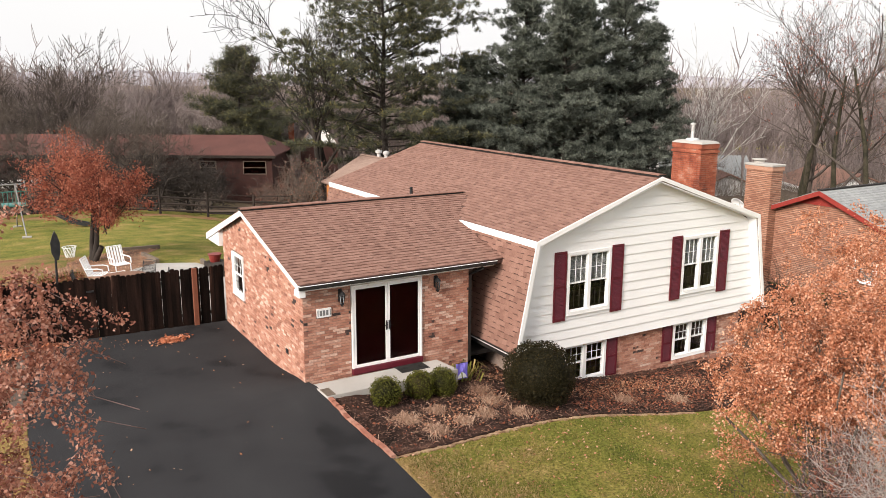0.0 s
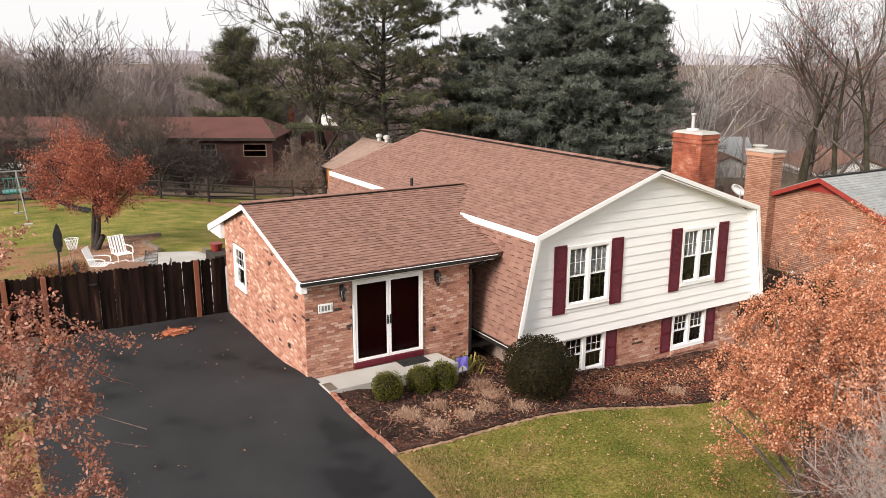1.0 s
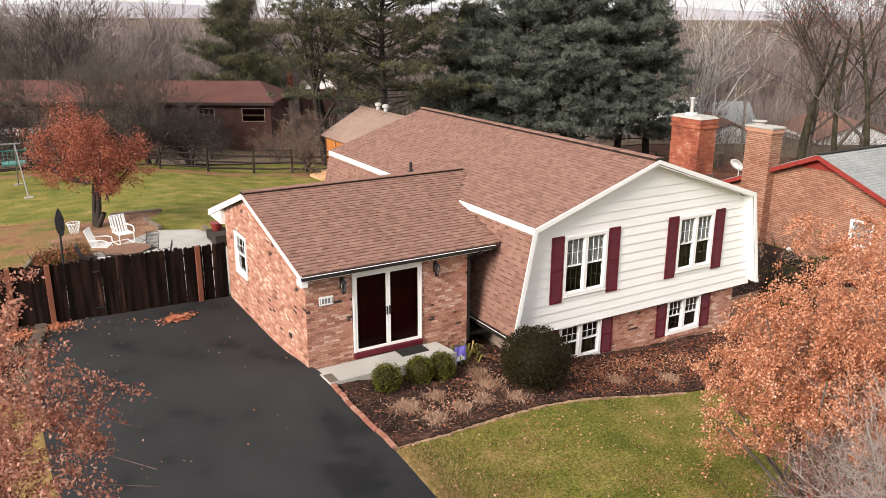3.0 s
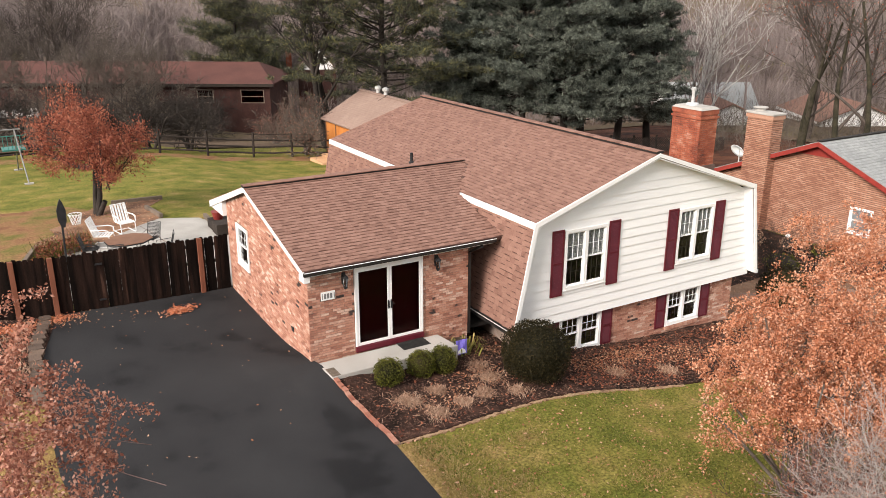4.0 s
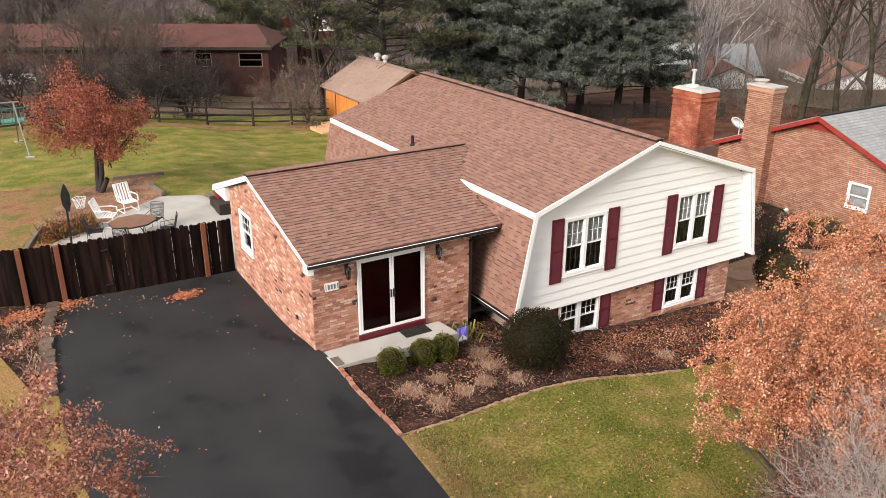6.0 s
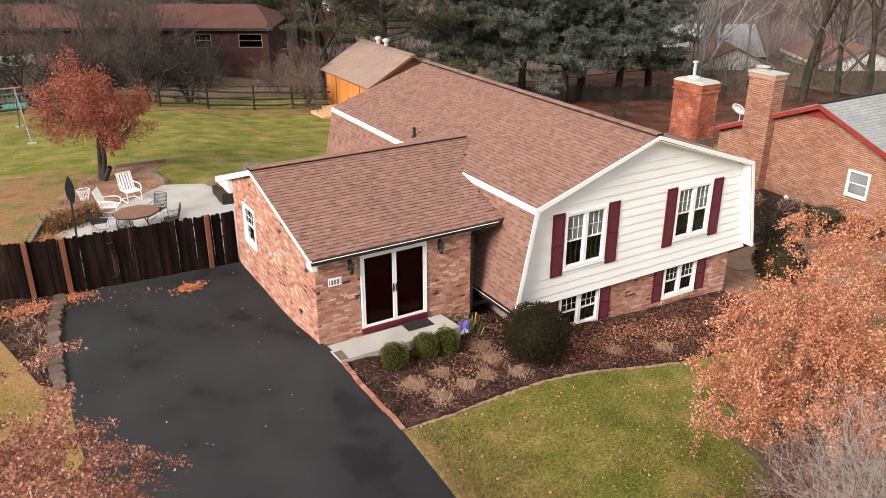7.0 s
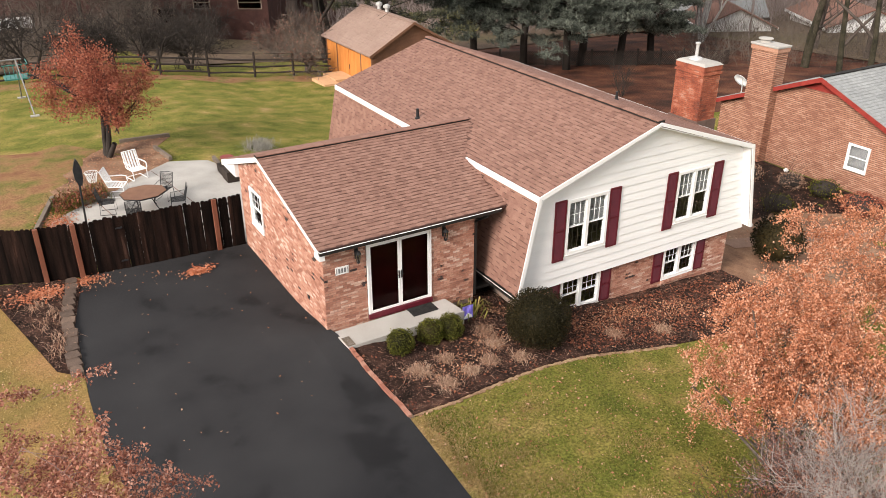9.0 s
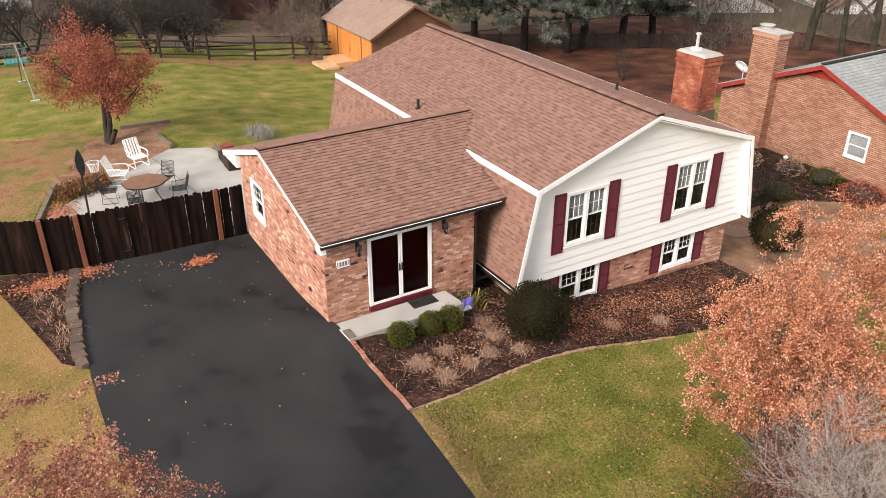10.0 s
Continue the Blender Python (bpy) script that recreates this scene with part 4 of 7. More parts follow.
# Chimney at the far side of the house.
cx0, cx1, cy0, cy1, ctop = 14.30, 15.10, 0.98, 2.20, 4.98
part_ch = part("chimney", Geo().box(cx0 + 0.012, cy0 + 0.012, -2.5, cx1 - 0.012, cy1 - 0.012, ctop), MORTAR, house, "red brick chimney with white staining")
part("flashing", Geo().box(cx0 - 0.06, cy0 - 0.06, 2.6, cx1 + 0.06, cy1 + 0.06, 3.12), surf("brown_flashing", [(0.10, 0.065, 0.055), (0.15, 0.10, 0.085)], 0.6, 4, 50, 0.05), part_ch)
part("cap", Geo().hexa([(cx0 - 0.05, cy0 - 0.05, ctop), (cx1 + 0.05, cy0 - 0.05, ctop), (cx1 + 0.05, cy1 + 0.05, ctop), (cx0 - 0.05, cy1 + 0.05, ctop), (cx0 + 0.05, cy0 + 0.05, ctop + 0.08), (cx1 - 0.05, cy0 + 0.05, ctop + 0.08), (cx1 - 0.05, cy1 - 0.05, ctop + 0.08), (cx0 + 0.05, cy1 - 0.05, ctop + 0.08)]), CONCRETE, part_ch, "pale mortar cap")
part("corbel", Geo().box(cx0 - 0.045, cy0 - 0.045, ctop - 0.30, cx1 + 0.045, cy1 + 0.045, ctop - 0.23).box(cx0 - 0.03, cy0 - 0.03, ctop - 0.16, cx1 + 0.03, cy1 + 0.03, ctop - 0.001), BRICK_CHIMNEY, part_ch)
part("flue_pipe", Geo().lathe([(0.24, 0), (0.2, 0.08), (0.055, 0.10), (0.055, 0.52), (0.09, 0.53), (0.09, 0.58), (0.02, 0.60)], ((cx0 + cx1) / 2, 1.75, ctop + 0.06), 14), STEEL, part_ch, "galvanised flue pipe")
crng = random.Random(9)
brick_jobs.append((part_ch, bricks("x", cx0, cx1, 2.9, ctop - 0.02, cy0, [], crng) + bricks("y", cy0, cy1, 2.9, ctop - 0.02, cx0, [], crng), BRICK_CHIMNEY, (14.3, 0.9, 4)))

# ---- trees and plants ----


def quad_mesh(name, quads, mat, parent=None, label="", kind=""):
    """One mesh of loose four-cornered blades, from an array (n, 4, 3)."""
    n = len(quads)
    me = bpy.data.meshes.new(name)
    me.vertices.add(n * 4)
    me.vertices.foreach_set("co", np.ascontiguousarray(quads, dtype=np.float32).ravel())
    me.loops.add(n * 4)
    me.loops.foreach_set("vertex_index", np.arange(n * 4, dtype=np.int32))
    me.polygons.add(n)
    me.polygons.foreach_set("loop_start", np.arange(0, n * 4, 4, dtype=np.int32))
    me.update(calc_edges=True)
    me.materials.append(mat)
    ob = new(name, me)
    if parent is not None:
        ob.parent = parent
        ob.matrix_parent_inverse = Matrix.Translation(-parent.location)
    return tagged(ob, label, kind=kind)


def unit_rows(a):
    return a / np.maximum(np.linalg.norm(a, axis=1, keepdims=True), 1e-6)


def leaf_quads(centres, size, rs, droop=0.0):
    """Leaves turned at random, folded a little along the middle."""
    c = np.asarray(centres)
    n = len(c)
    d = unit_rows(rs.normal(size=(n, 3)) + np.array((0, 0, -droop)))
    s = unit_rows(np.cross(d, rs.normal(size=(n, 3))))
    up = np.cross(d, s)
    z = (size * rs.uniform(0.6, 1.35, n))[:, None]
    return np.stack([c - d * z * 0.5, c + s * z * 0.34 + up * z * 0.08, c + d * z * 0.5, c - s * z * 0.34 + up * z * 0.08], axis=1)


def spray_quads(centres, out, count, length, width, rs, spread=0.9):
    """Narrow needle tufts that fan from each centre, mostly along out."""
    c = np.repeat(np.asarray(centres), count, axis=0)
    o = np.repeat(np.asarray(out), count, axis=0)
    n = len(c)
    d = unit_rows(o + rs.normal(size=(n, 3)) * spread)
    s = unit_rows(np.cross(d, rs.normal(size=(n, 3))))
    ln = (length * rs.uniform(0.5, 1.3, n))[:, None]
    c = c + rs.normal(size=(n, 3)) * length * 0.25
    w = width * rs.uniform(0.6, 1.4, n)[:, None]
    return np.stack([c - s * w * 0.4, c + s * w * 0.4, c + d * ln + s * w * 0.15, c + d * ln - s * w * 0.15], axis=1)


def grow(rng, start, way, length, radius, level, limbs, tips, bend=0.25, fork=(3, 5), shrink=0.62, lift=0.12, wide=0.7, first=0.3):
    """Branches from one limb: each is a list of points and radii."""
    pts, rad, p, d = [Vector(start)], [radius], Vector(start), Vector(way).normalized()
    n = 4 if level > 1 else 3
    for i in range(n):
        d = (d + Vector((rng.gauss(0, bend), rng.gauss(0, bend), rng.gauss(0, bend) + lift)) * 0.5).normalized()
        p = p + d * length / n
        pts.append(p.copy())
        rad.append(radius * (1 - 0.65 * (i + 1) / n))
    limbs.append((pts, rad, level))
    if level == 0:
        tips.append((pts[-1], d))
        tips.append((pts[-2], d))
        return
    for _ in range(rng.randint(*fork)):
        k = rng.uniform(first, 1.0) * (len(pts) - 1)
        i = min(int(k), len(pts) - 2)
        q = pts[i].lerp(pts[i + 1], k - i)
        ax = Vector((rng.gauss(0, 1), rng.gauss(0, 1), rng.gauss(0, 1)))
        side = d.cross(ax).normalized()
        grow(rng, q, (d * (1 - wide * 0.5) + side * wide + Vector((0, 0, lift))).normalized(), length * shrink * rng.uniform(0.75, 1.2), max(0.004, rad[i] * 0.55), level - 1, limbs, tips, bend, fork, shrink, lift, wide, 0.25)
    tips.append((pts[-1], d))


def limb_geo(limbs, sides=(4, 5, 6, 8, 9), least=0.0):
    g = Geo()
    for pts, rad, level in limbs:
        g.tube(pts, [max(r, least) for r in rad], sides[min(level, len(sides) - 1)], cap=False)
    return g


def broadleaf(name, at, height, spread, seed, bark, leaf=None, size=0.08, per_tip=6, label="", category="tree", stems=1, levels=3, fork=(4, 6), lean=(0, 0), trunk=0.12, clear=0.25, lift=0.16, wide=0.75, puff=0.16, group="", least=0.0, keep=1.0, hull=None, splay=0.35, ragged=0.25, shear=0.0, holes=-1.0, trunk_bark=None):
    """A tree with one or more stems, limbs and, where given, its leaves."""
    rng, rs = random.Random(seed), np.random.RandomState(seed)
    z = ground_z(at[0], at[1])
    ob = thing(name, label, category, (at[0], at[1], z), group)
    limbs, tips = [], []
    for s in range(stems):
        a = rng.uniform(0, 6.28)
        k = 0.0 if stems == 1 else splay * (0.7 + 0.9 * rng.random())
        way = Vector((math.cos(a) * k + lean[0], math.sin(a) * k + lean[1], 1))
        base = Vector((at[0] + math.cos(a) * trunk * 0.7 * (stems > 1), at[1] + math.sin(a) * trunk * 0.7 * (stems > 1), z - 0.15))
        grow(rng, base, way, height * (0.62 if levels > 2 else 0.8), trunk, levels, limbs, tips, 0.2, fork, spread, lift, wide, clear)
    if hull:
        hc, hr_ = Vector(hull[0]), hull[1]

        def within(p):
            q = p - hc
            q.x -= shear * q.z
            return (q.x / hr_[0]) ** 2 + (q.y / hr_[1]) ** 2 + (q.z / hr_[2]) ** 2 < 1 + ragged * noise.noise(p * 0.9)
        trunks = []
        for pts, rad, level in limbs:
            if level >= levels and any(within(q) for q in pts[1:]):
                k = 2
                while k < len(pts) and within(pts[k]):
                    k += 1
                trunks.append((pts[:k], rad[:k], level))
        limbs = trunks + [b for b in limbs if b[2] < levels and within(b[0][-1]) and within(b[0][1]) and (b[2] < 1 or within(hc + (b[0][-1] - hc) * 1.2))]
        tips = [t for t in tips if within(t[0])]
    part("trunk", limb_geo([b for b in limbs if b[2] == levels], least=least), trunk_bark or bark, ob, smooth=True)
    tagged(part("branchwork", limb_geo([b for b in limbs if b[2] < levels], least=least), bark, ob, smooth=True), kind="stuff")
    if leaf is not None:
        c = []
        for pts, rad, level in limbs:
            if level > 2 or rng.random() > keep or noise.noise(pts[-1] * 0.95 + Vector((seed, 0, 0))) < holes:
                continue
            for _ in range(per_tip // (1, 2, 3)[level]):
                t = rng.uniform((0.15, 0.45, 0.6)[level], 1.0) * (len(pts) - 1)
                i = min(int(t), len(pts) - 2)
                c.append(tuple(pts[i].lerp(pts[i + 1], t - i)))
        c = np.array(c) + rs.normal(size=(len(c), 3)) * puff
        quad_mesh("crown", leaf_quads(c, size, rs, 0.3), leaf, ob)
    return ob


def pine(name, at, height, seed, needle, clear=3.0, reach=4.0, label="", whorls=26, tuft=0.3, thin=1.0, group="tall pines", width=0.055, taper=0.75):
    """A pine: straight trunk, whorls of limbs, tufts of needles towards their ends."""
    rng, rs = random.Random(seed), np.random.RandomState(seed)
    z0 = ground_z(at[0], at[1])
    ob = thing(name, label, "pine tree", (at[0], at[1], z0), group)
    base = Vector((at[0], at[1], z0 - 0.2))
    bow = [Vector((rng.gauss(0, 0.12), rng.gauss(0, 0.12), 0)) for _ in range(8)]
    line = [base + Vector((0, 0, height * i / 7)) + bow[i] for i in range(8)]
    part("trunk", Geo().tube(line, [0.30 * (1 - i / 7.5) + 0.03 for i in range(8)], 9), BARK_PINE, ob, smooth=True)
    g, cs, outs = Geo(), [], []
    for w in range(whorls):
        k = (w + rng.random()) / whorls
        h = clear + (height - clear) * k
        top = 1 - k
        for _ in range(rng.randint(4, 6)):
            a = rng.uniform(0, 6.283)
            ln = reach * (0.18 + 0.95 * top ** taper) * rng.uniform(0.55, 1.2)
            d = Vector((math.cos(a), math.sin(a), rng.uniform(-0.12, 0.35) + 0.5 * k))
            p = base + Vector((0, 0, h))
            pts = [p]
            for i in range(4):
                d = (d + Vector((rng.gauss(0, 0.12), rng.gauss(0, 0.12), rng.gauss(0, 0.05) + 0.03))).normalized()
                p = p + d * ln / 4
                pts.append(p)
            g.tube(pts, [0.055 * ln / reach + 0.012, 0.04, 0.03, 0.02, 0.01], 4, cap=False)
            for _ in range(int(ln * 2.6 * thin) + 2):
                t = 0.22 + 0.78 * rng.random() ** 0.7
                i = min(int(t * 4), 3)
                q = pts[i].lerp(pts[i + 1], t * 4 - i)
                o = Vector((rng.gauss(0, 1), rng.gauss(0, 1), 0)) * 0.13 * ln * (0.3 + 0.5 * t)
                q = q + o + Vector((0, 0, rng.uniform(-0.05, 0.15)))
                r = tuft * rng.uniform(0.7, 1.35)
                for _ in range(7):
                    w3 = Vector((rng.gauss(0, 1), rng.gauss(0, 1), rng.gauss(0, 0.45)))
                    cs.append(tuple(q + w3 * r * 0.55))
                    outs.append(tuple((d * 0.6 + w3 * 0.5 + Vector((0, 0, 0.7))).normalized()))
    tagged(part("branchwork", g, BARK_PINE, ob), kind="stuff")
    quad_mesh("crown", spray_quads(cs, outs, 11, tuft * 0.8, width, rs), needle, ob)
    return ob


def shrub(name, at, rx, rz, seed, leaf, count, size, label, bumps=0.12, group="", core=None, full=2.0):
    """A clipped evergreen: a solid dark core for the shaded inside, and a coat of small leaves."""
    rs = np.random.RandomState(seed)
    z = ground_z(*at)
    ob = thing(name, label, "shrub", (at[0], at[1], z), group)
    n = count
    d = unit_rows(rs.normal(size=(n, 3)))
    wob = np.array([noise.noise((p[0] * 2.2 + seed, p[1] * 2.2, p[2] * 2.2)) + 0.6 * noise.noise((p[0] * 6 + seed, p[1] * 6, p[2] * 6)) for p in d])
    r = (1 + bumps * wob) * rs.uniform(0.84, 1.03, n) / (np.hypot(d[:, 0], d[:, 1]) ** full + np.abs(d[:, 2]) ** full) ** (1 / full)
    c = d * r[:, None] * np.array((rx, rx, rz)) + np.array((at[0], at[1], z + rz * 0.86))
    c = c[c[:, 2] > z + 0.02]
    quad_mesh("foliage", leaf_quads(c, size, rs), leaf, ob)
    # Solid core in a dark colour stands for the shade between the leaves.
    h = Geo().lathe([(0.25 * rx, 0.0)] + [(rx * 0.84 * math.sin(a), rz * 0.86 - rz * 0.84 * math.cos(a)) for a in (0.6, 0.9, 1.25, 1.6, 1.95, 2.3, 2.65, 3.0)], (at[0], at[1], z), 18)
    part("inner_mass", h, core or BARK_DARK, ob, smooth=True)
    return ob


def tuft_thing(name, at, r, seed, mat, count, label, height=0.35, group="", lie=0.8, width=0.012):
    """A clump of grass blades that arch outwards."""
    rs = np.random.RandomState(seed)
    z = ground_z(*at) + 0.03
    ob = thing(name, label, "grass clump", (at[0], at[1], z), group)
    a = rs.uniform(0, 6.283, count)
    out = np.stack([np.cos(a), np.sin(a), np.zeros(count)], 1)
    side = np.stack([-np.sin(a), np.cos(a), np.zeros(count)], 1)
    ln = rs.uniform(0.2, 1.1, count)[:, None] * r
    jit = rs.normal(size=(count, 3)) * np.array((0.38, 0.38, 0.0)) * r
    b = np.array((at[0], at[1], z)) + jit
    h = rs.uniform(0.3, 1.0, count)[:, None] * height
    mid = b + out * ln * 0.45 + rs.normal(size=(count, 3)) * 0.03 + np.array((0, 0, 1)) * h
    tip = b + out * ln + np.array((0, 0, 1)) * h * (1 - lie) + side * rs.normal(size=(count, 1)) * r * 0.15
    w = side * width
    q = np.concatenate([np.stack([b - w, b + w, mid + w, mid - w], 1), np.stack([mid - w, mid + w, tip + w * 0.3, tip - w * 0.3], 1)])
    quad_mesh("blade_tuft", q, mat, ob)
    return ob


# The two leafy trees nearest the lens, the russet tree and the bare shrub by the lawn.
broadleaf("beech_tree", (7.0, -9.2), 7.0, 0.60, 21, BARK, LEAF_TAN, 0.05, 150, "young tree holding dry tan leaves, beside the lawn", stems=12, levels=3, fork=(5, 7), trunk=0.045, clear=0.06, lift=0.08, wide=0.9, puff=0.055, splay=0.6, ragged=0.8, shear=0.42, holes=-0.36, hull=((7.75, -9.2, 1.75), (2.75, 2.6, 3.4)))
broadleaf("oak_tree", (-7.7, -9.5), 6.8, 0.60, 34, BARK_MAUVE, LEAF_PINK, 0.04, 230, "small tree with pinkish brown dry leaves beside the drive", stems=13, levels=3, fork=(5, 7), trunk=0.05, clear=0.1, lift=0.06, wide=0.95, puff=0.045, splay=1.0, ragged=0.6, shear=0.2, hull=((-7.95, -9.35, 3.75), (2.7, 2.5, 2.95)))
broadleaf("cherry_tree", (-2.43, 18.9), 6.2, 0.60, 8, BARK_DARK, LEAF_RED, 0.075, 84, "small tree with russet leaves beside the patio", stems=4, levels=3, fork=(5, 7), trunk=0.13, clear=0.3, lift=0.03, wide=1.0, puff=0.14, splay=0.42, ragged=0.8, holes=-0.45, hull=((-2.1, 18.8, 3.45), (3.1, 2.9, 2.85)))
for spot, h, seed in (((5.7, -12.3), 4.1, 12), ((6.9, -11.9), 3.6, 14)):
    broadleaf("bare_shrub", spot, h, 0.62, seed, BARK_PALE, None, label="bare pale grey shrub with fine twigs", category="shrub", stems=8, levels=3, fork=(5, 7), trunk=0.024, clear=0.1, lift=0.12, wide=0.75)
for spot, h, seed in (((5.4, -11.1), 2.2, 15), ((6.2, -10.6), 2.8, 16)):
    broadleaf("bare_shrub", spot, h, 0.62, seed, BARK_MAUVE, LEAF_PINK, 0.045, 5, label="mauve twiggy shrub with a few dry pink leaves", category="shrub", stems=10, levels=3, fork=(5, 7), trunk=0.02, clear=0.08, lift=0.1, wide=0.85, puff=0.05, keep=0.6)
broadleaf("bare_shrub", (4.6, -13.3), 3.6, 0.62, 13, BARK_PALE, LEAF_PINK, 0.05, 2, label="bare pale grey shrub with a few dry leaves", category="shrub", stems=5, levels=3, fork=(5, 7), trunk=0.024, clear=0.1, lift=0.12, wide=0.75)

# Pines behind the house.
PINES = [((22.2, 40.5), 21, 4.0, 8.6, 0), ((28.8, 37.5), 12.6, 3.2, 4.4, 1), ((31.3, 34.0), 17.2, 3.4, 4.9, 1), ((33.6, 31.6), 18.0, 3.4, 4.7, 1), ((36.0, 32.5), 17.0, 3.2, 4.7, 1), ((38.8, 31.0), 18.5, 3.6, 4.7, 1), ((42.0, 31.0), 15.5, 2.6, 3.3, 1), ((41, 38), 16.0, 3.0, 4.0, 1)]
for i, (spot, h, clear, reach, tone) in enumerate(PINES):
    pine("pine_tree", spot, h, 40 + i, NEEDLE if tone else NEEDLE_GREEN, clear - 0.5 * tone, reach, "tall grey-green pine with bare lower trunk behind the house" if tone else "tall open pine with yellow-green needles", thin=1.0 if tone else 0.95, whorls=32 if tone else 26, taper=0.7 if tone else 0.3)
pine("pine_tree", (21.4, 76.8), 17, 61, NEEDLE_GREEN, 3.5, 6.5, "spreading green pine behind the red house", whorls=18, tuft=0.6)
pine("pine_tree", (-9.5, 96), 14, 62, NEEDLE, 2.5, 5.0, "dark far pine at the edge of the woods", whorls=16, tuft=0.6)
# A bare tree grows through the open pine.
broadleaf("bare_tree", (18.6, 43.5), 19, 0.62, 71, BARK_DARK, None, label="tall bare grey tree beside the pine", levels=4, fork=(4, 6), trunk=0.30, clear=0.25, lift=0.12, wide=0.75, group="bare trees", least=0.016, stems=2, splay=0.18)
for i, (spot, h) in enumerate((((50, 22), 17), ((50.2, 19.2), 18), ((50.4, 16.9), 19), ((58, 27), 14), ((57, 21.5), 14))):
    broadleaf("bare_tree", spot, h, 0.60, 80 + i, BARK_MID, LEAF_RED if i < 3 else None, 0.12, 4, "tall bare tree with ivy on its trunk" if i < 3 else "tall bare grey tree behind the houses", levels=4, fork=(4, 5), trunk=0.24, clear=0.14, lift=0.14, wide=0.70, group="bare trees", least=0.009, keep=0.4, puff=0.2, stems=1 if i else 2, splay=0.14, trunk_bark=BARK_IVY if i < 3 else None)
broadleaf("birch_tree", (53, 35.5), 13, 0.6, 91, BARK_BIRCH, None, label="slender white-barked birch clump", levels=3, fork=(3, 4), trunk=0.13, clear=0.3, lift=0.16, wide=0.55, stems=6, least=0.016, splay=0.22)
for i, (spot, h) in enumerate((((2.1, 95), 13.5), ((6.5, 92), 14.5), ((-2.5, 93), 13))):
    broadleaf("bare_tree", spot, h, 0.62, 95 + i, BARK_MID, None, label="bare tree at the edge of the woods", levels=4, fork=(4, 5), trunk=0.24, clear=0.25, lift=0.15, wide=0.68, group="bare trees", least=0.022, stems=2, splay=0.2)
for i, (spot, h) in enumerate((((4.2, 40.6), 4.6), ((6.9, 40.9), 4.3), ((14.3, 37.4), 5.0), ((16.5, 50), 3.6), ((12.5, 58), 4.6), ((10.2, 60), 4.8), ((7.6, 61), 4.6), ((-2.9, 45.7), 5), ((0.2, 43.6), 4), ((2.4, 47.2), 3.6), ((-5.5, 46.5), 5))):
    broadleaf("orchard_tree", spot, h, 0.62, 105 + i, BARK if i in (2, 3) else BARK_DARK, LEAF_PINK if i in (2, 3) else None, 0.07, 3, label="pinkish brown twiggy tree by the rail fence" if i in (2, 3) else "gnarled bare dark fruit tree by the rail fence", levels=3, fork=(5, 7), trunk=0.13, clear=0.25, lift=0.08, wide=0.95, group="bare trees", least=0.014, stems=3)
for i, (spot, h) in enumerate((((3.2, 66), 9.5), ((8.6, 64.5), 9), ((-1.2, 66), 9.5), ((5.8, 63), 8), ((-6.5, 69), 9.5))):
    broadleaf("bare_tree", spot, h, 0.62, 140 + i, BARK, None, label="grey bare tree in front of the red house", levels=4, fork=(4, 6), trunk=0.14, clear=0.22, lift=0.12, wide=0.75, group="bare trees", least=0.013, stems=2, splay=0.3)

# The far woods: bare trees, past counting.
protos = []
for s in range(5):
    r = random.Random(200 + s)
    limbs, tips = [], []
    grow(r, (0, 0, 0), (0, 0, 1), 0.62, 0.012, 3, limbs, tips, 0.2, (4, 6), 0.62, 0.13, 0.6, 0.25)
    g = limb_geo(limbs, (3, 3, 3, 4, 5), 0.0012)
    protos.append((np.array([tuple(p) for p in g.v]), np.array([q for q in g.f if len(q) == 4])))
wr = random.Random(300)
vs, fs, base = [], [], 0
spots = []
for _ in range(320):
    d, lat = wr.uniform(100, 175), wr.uniform(-0.62, 0.02)
    spots.append((-6.4 + 0.509 * d + 0.861 * d * lat, -17.2 + 0.861 * d - 0.509 * d * lat, wr.uniform(11, 15)))
for _ in range(140):
    d, lat = wr.uniform(98, 180), wr.uniform(0.02, 0.62)
    spots.append((-6.4 + 0.509 * d + 0.861 * d * lat, -17.2 + 0.861 * d - 0.509 * d * lat, wr.uniform(10.5, 14)))
for _ in range(30):
    d, lat = wr.uniform(76, 102), wr.uniform(0.30, 0.66)
    spots.append((-6.4 + 0.509 * d + 0.861 * d * lat, -17.2 + 0.861 * d - 0.509 * d * lat, wr.uniform(9, 14)))
for x, y, h in spots:
    v, f = protos[wr.randrange(5)]
    a = wr.uniform(0, 6.283)
    c, s = math.cos(a), math.sin(a)
    k = h * wr.uniform(0.85, 1.25)
    w = v @ np.array(((c, s, 0), (-s, c, 0), (0, 0, 1))) * (h, h, k)
    vs.append(w + (x, y, ground_z(x, y) - 0.2))
    fs.append(f + base)
    base += len(v)
woods = bpy.data.meshes.new("far_woods")
allv, allf = np.concatenate(vs).astype(np.float32), np.concatenate(fs).astype(np.int32)
woods.vertices.add(len(allv))
woods.vertices.foreach_set("co", allv.ravel())
woods.loops.add(allf.size)
woods.loops.foreach_set("vertex_index", allf.ravel())
woods.polygons.add(len(allf))
woods.polygons.foreach_set("loop_start", np.arange(0, allf.size, 4, dtype=np.int32))
woods.update(calc_edges=True)
woods.materials.append(TWIG_FAR)
tagged(new("far_woods", woods), "bare grey-brown winter woods in the distance", "woods", kind="stuff")

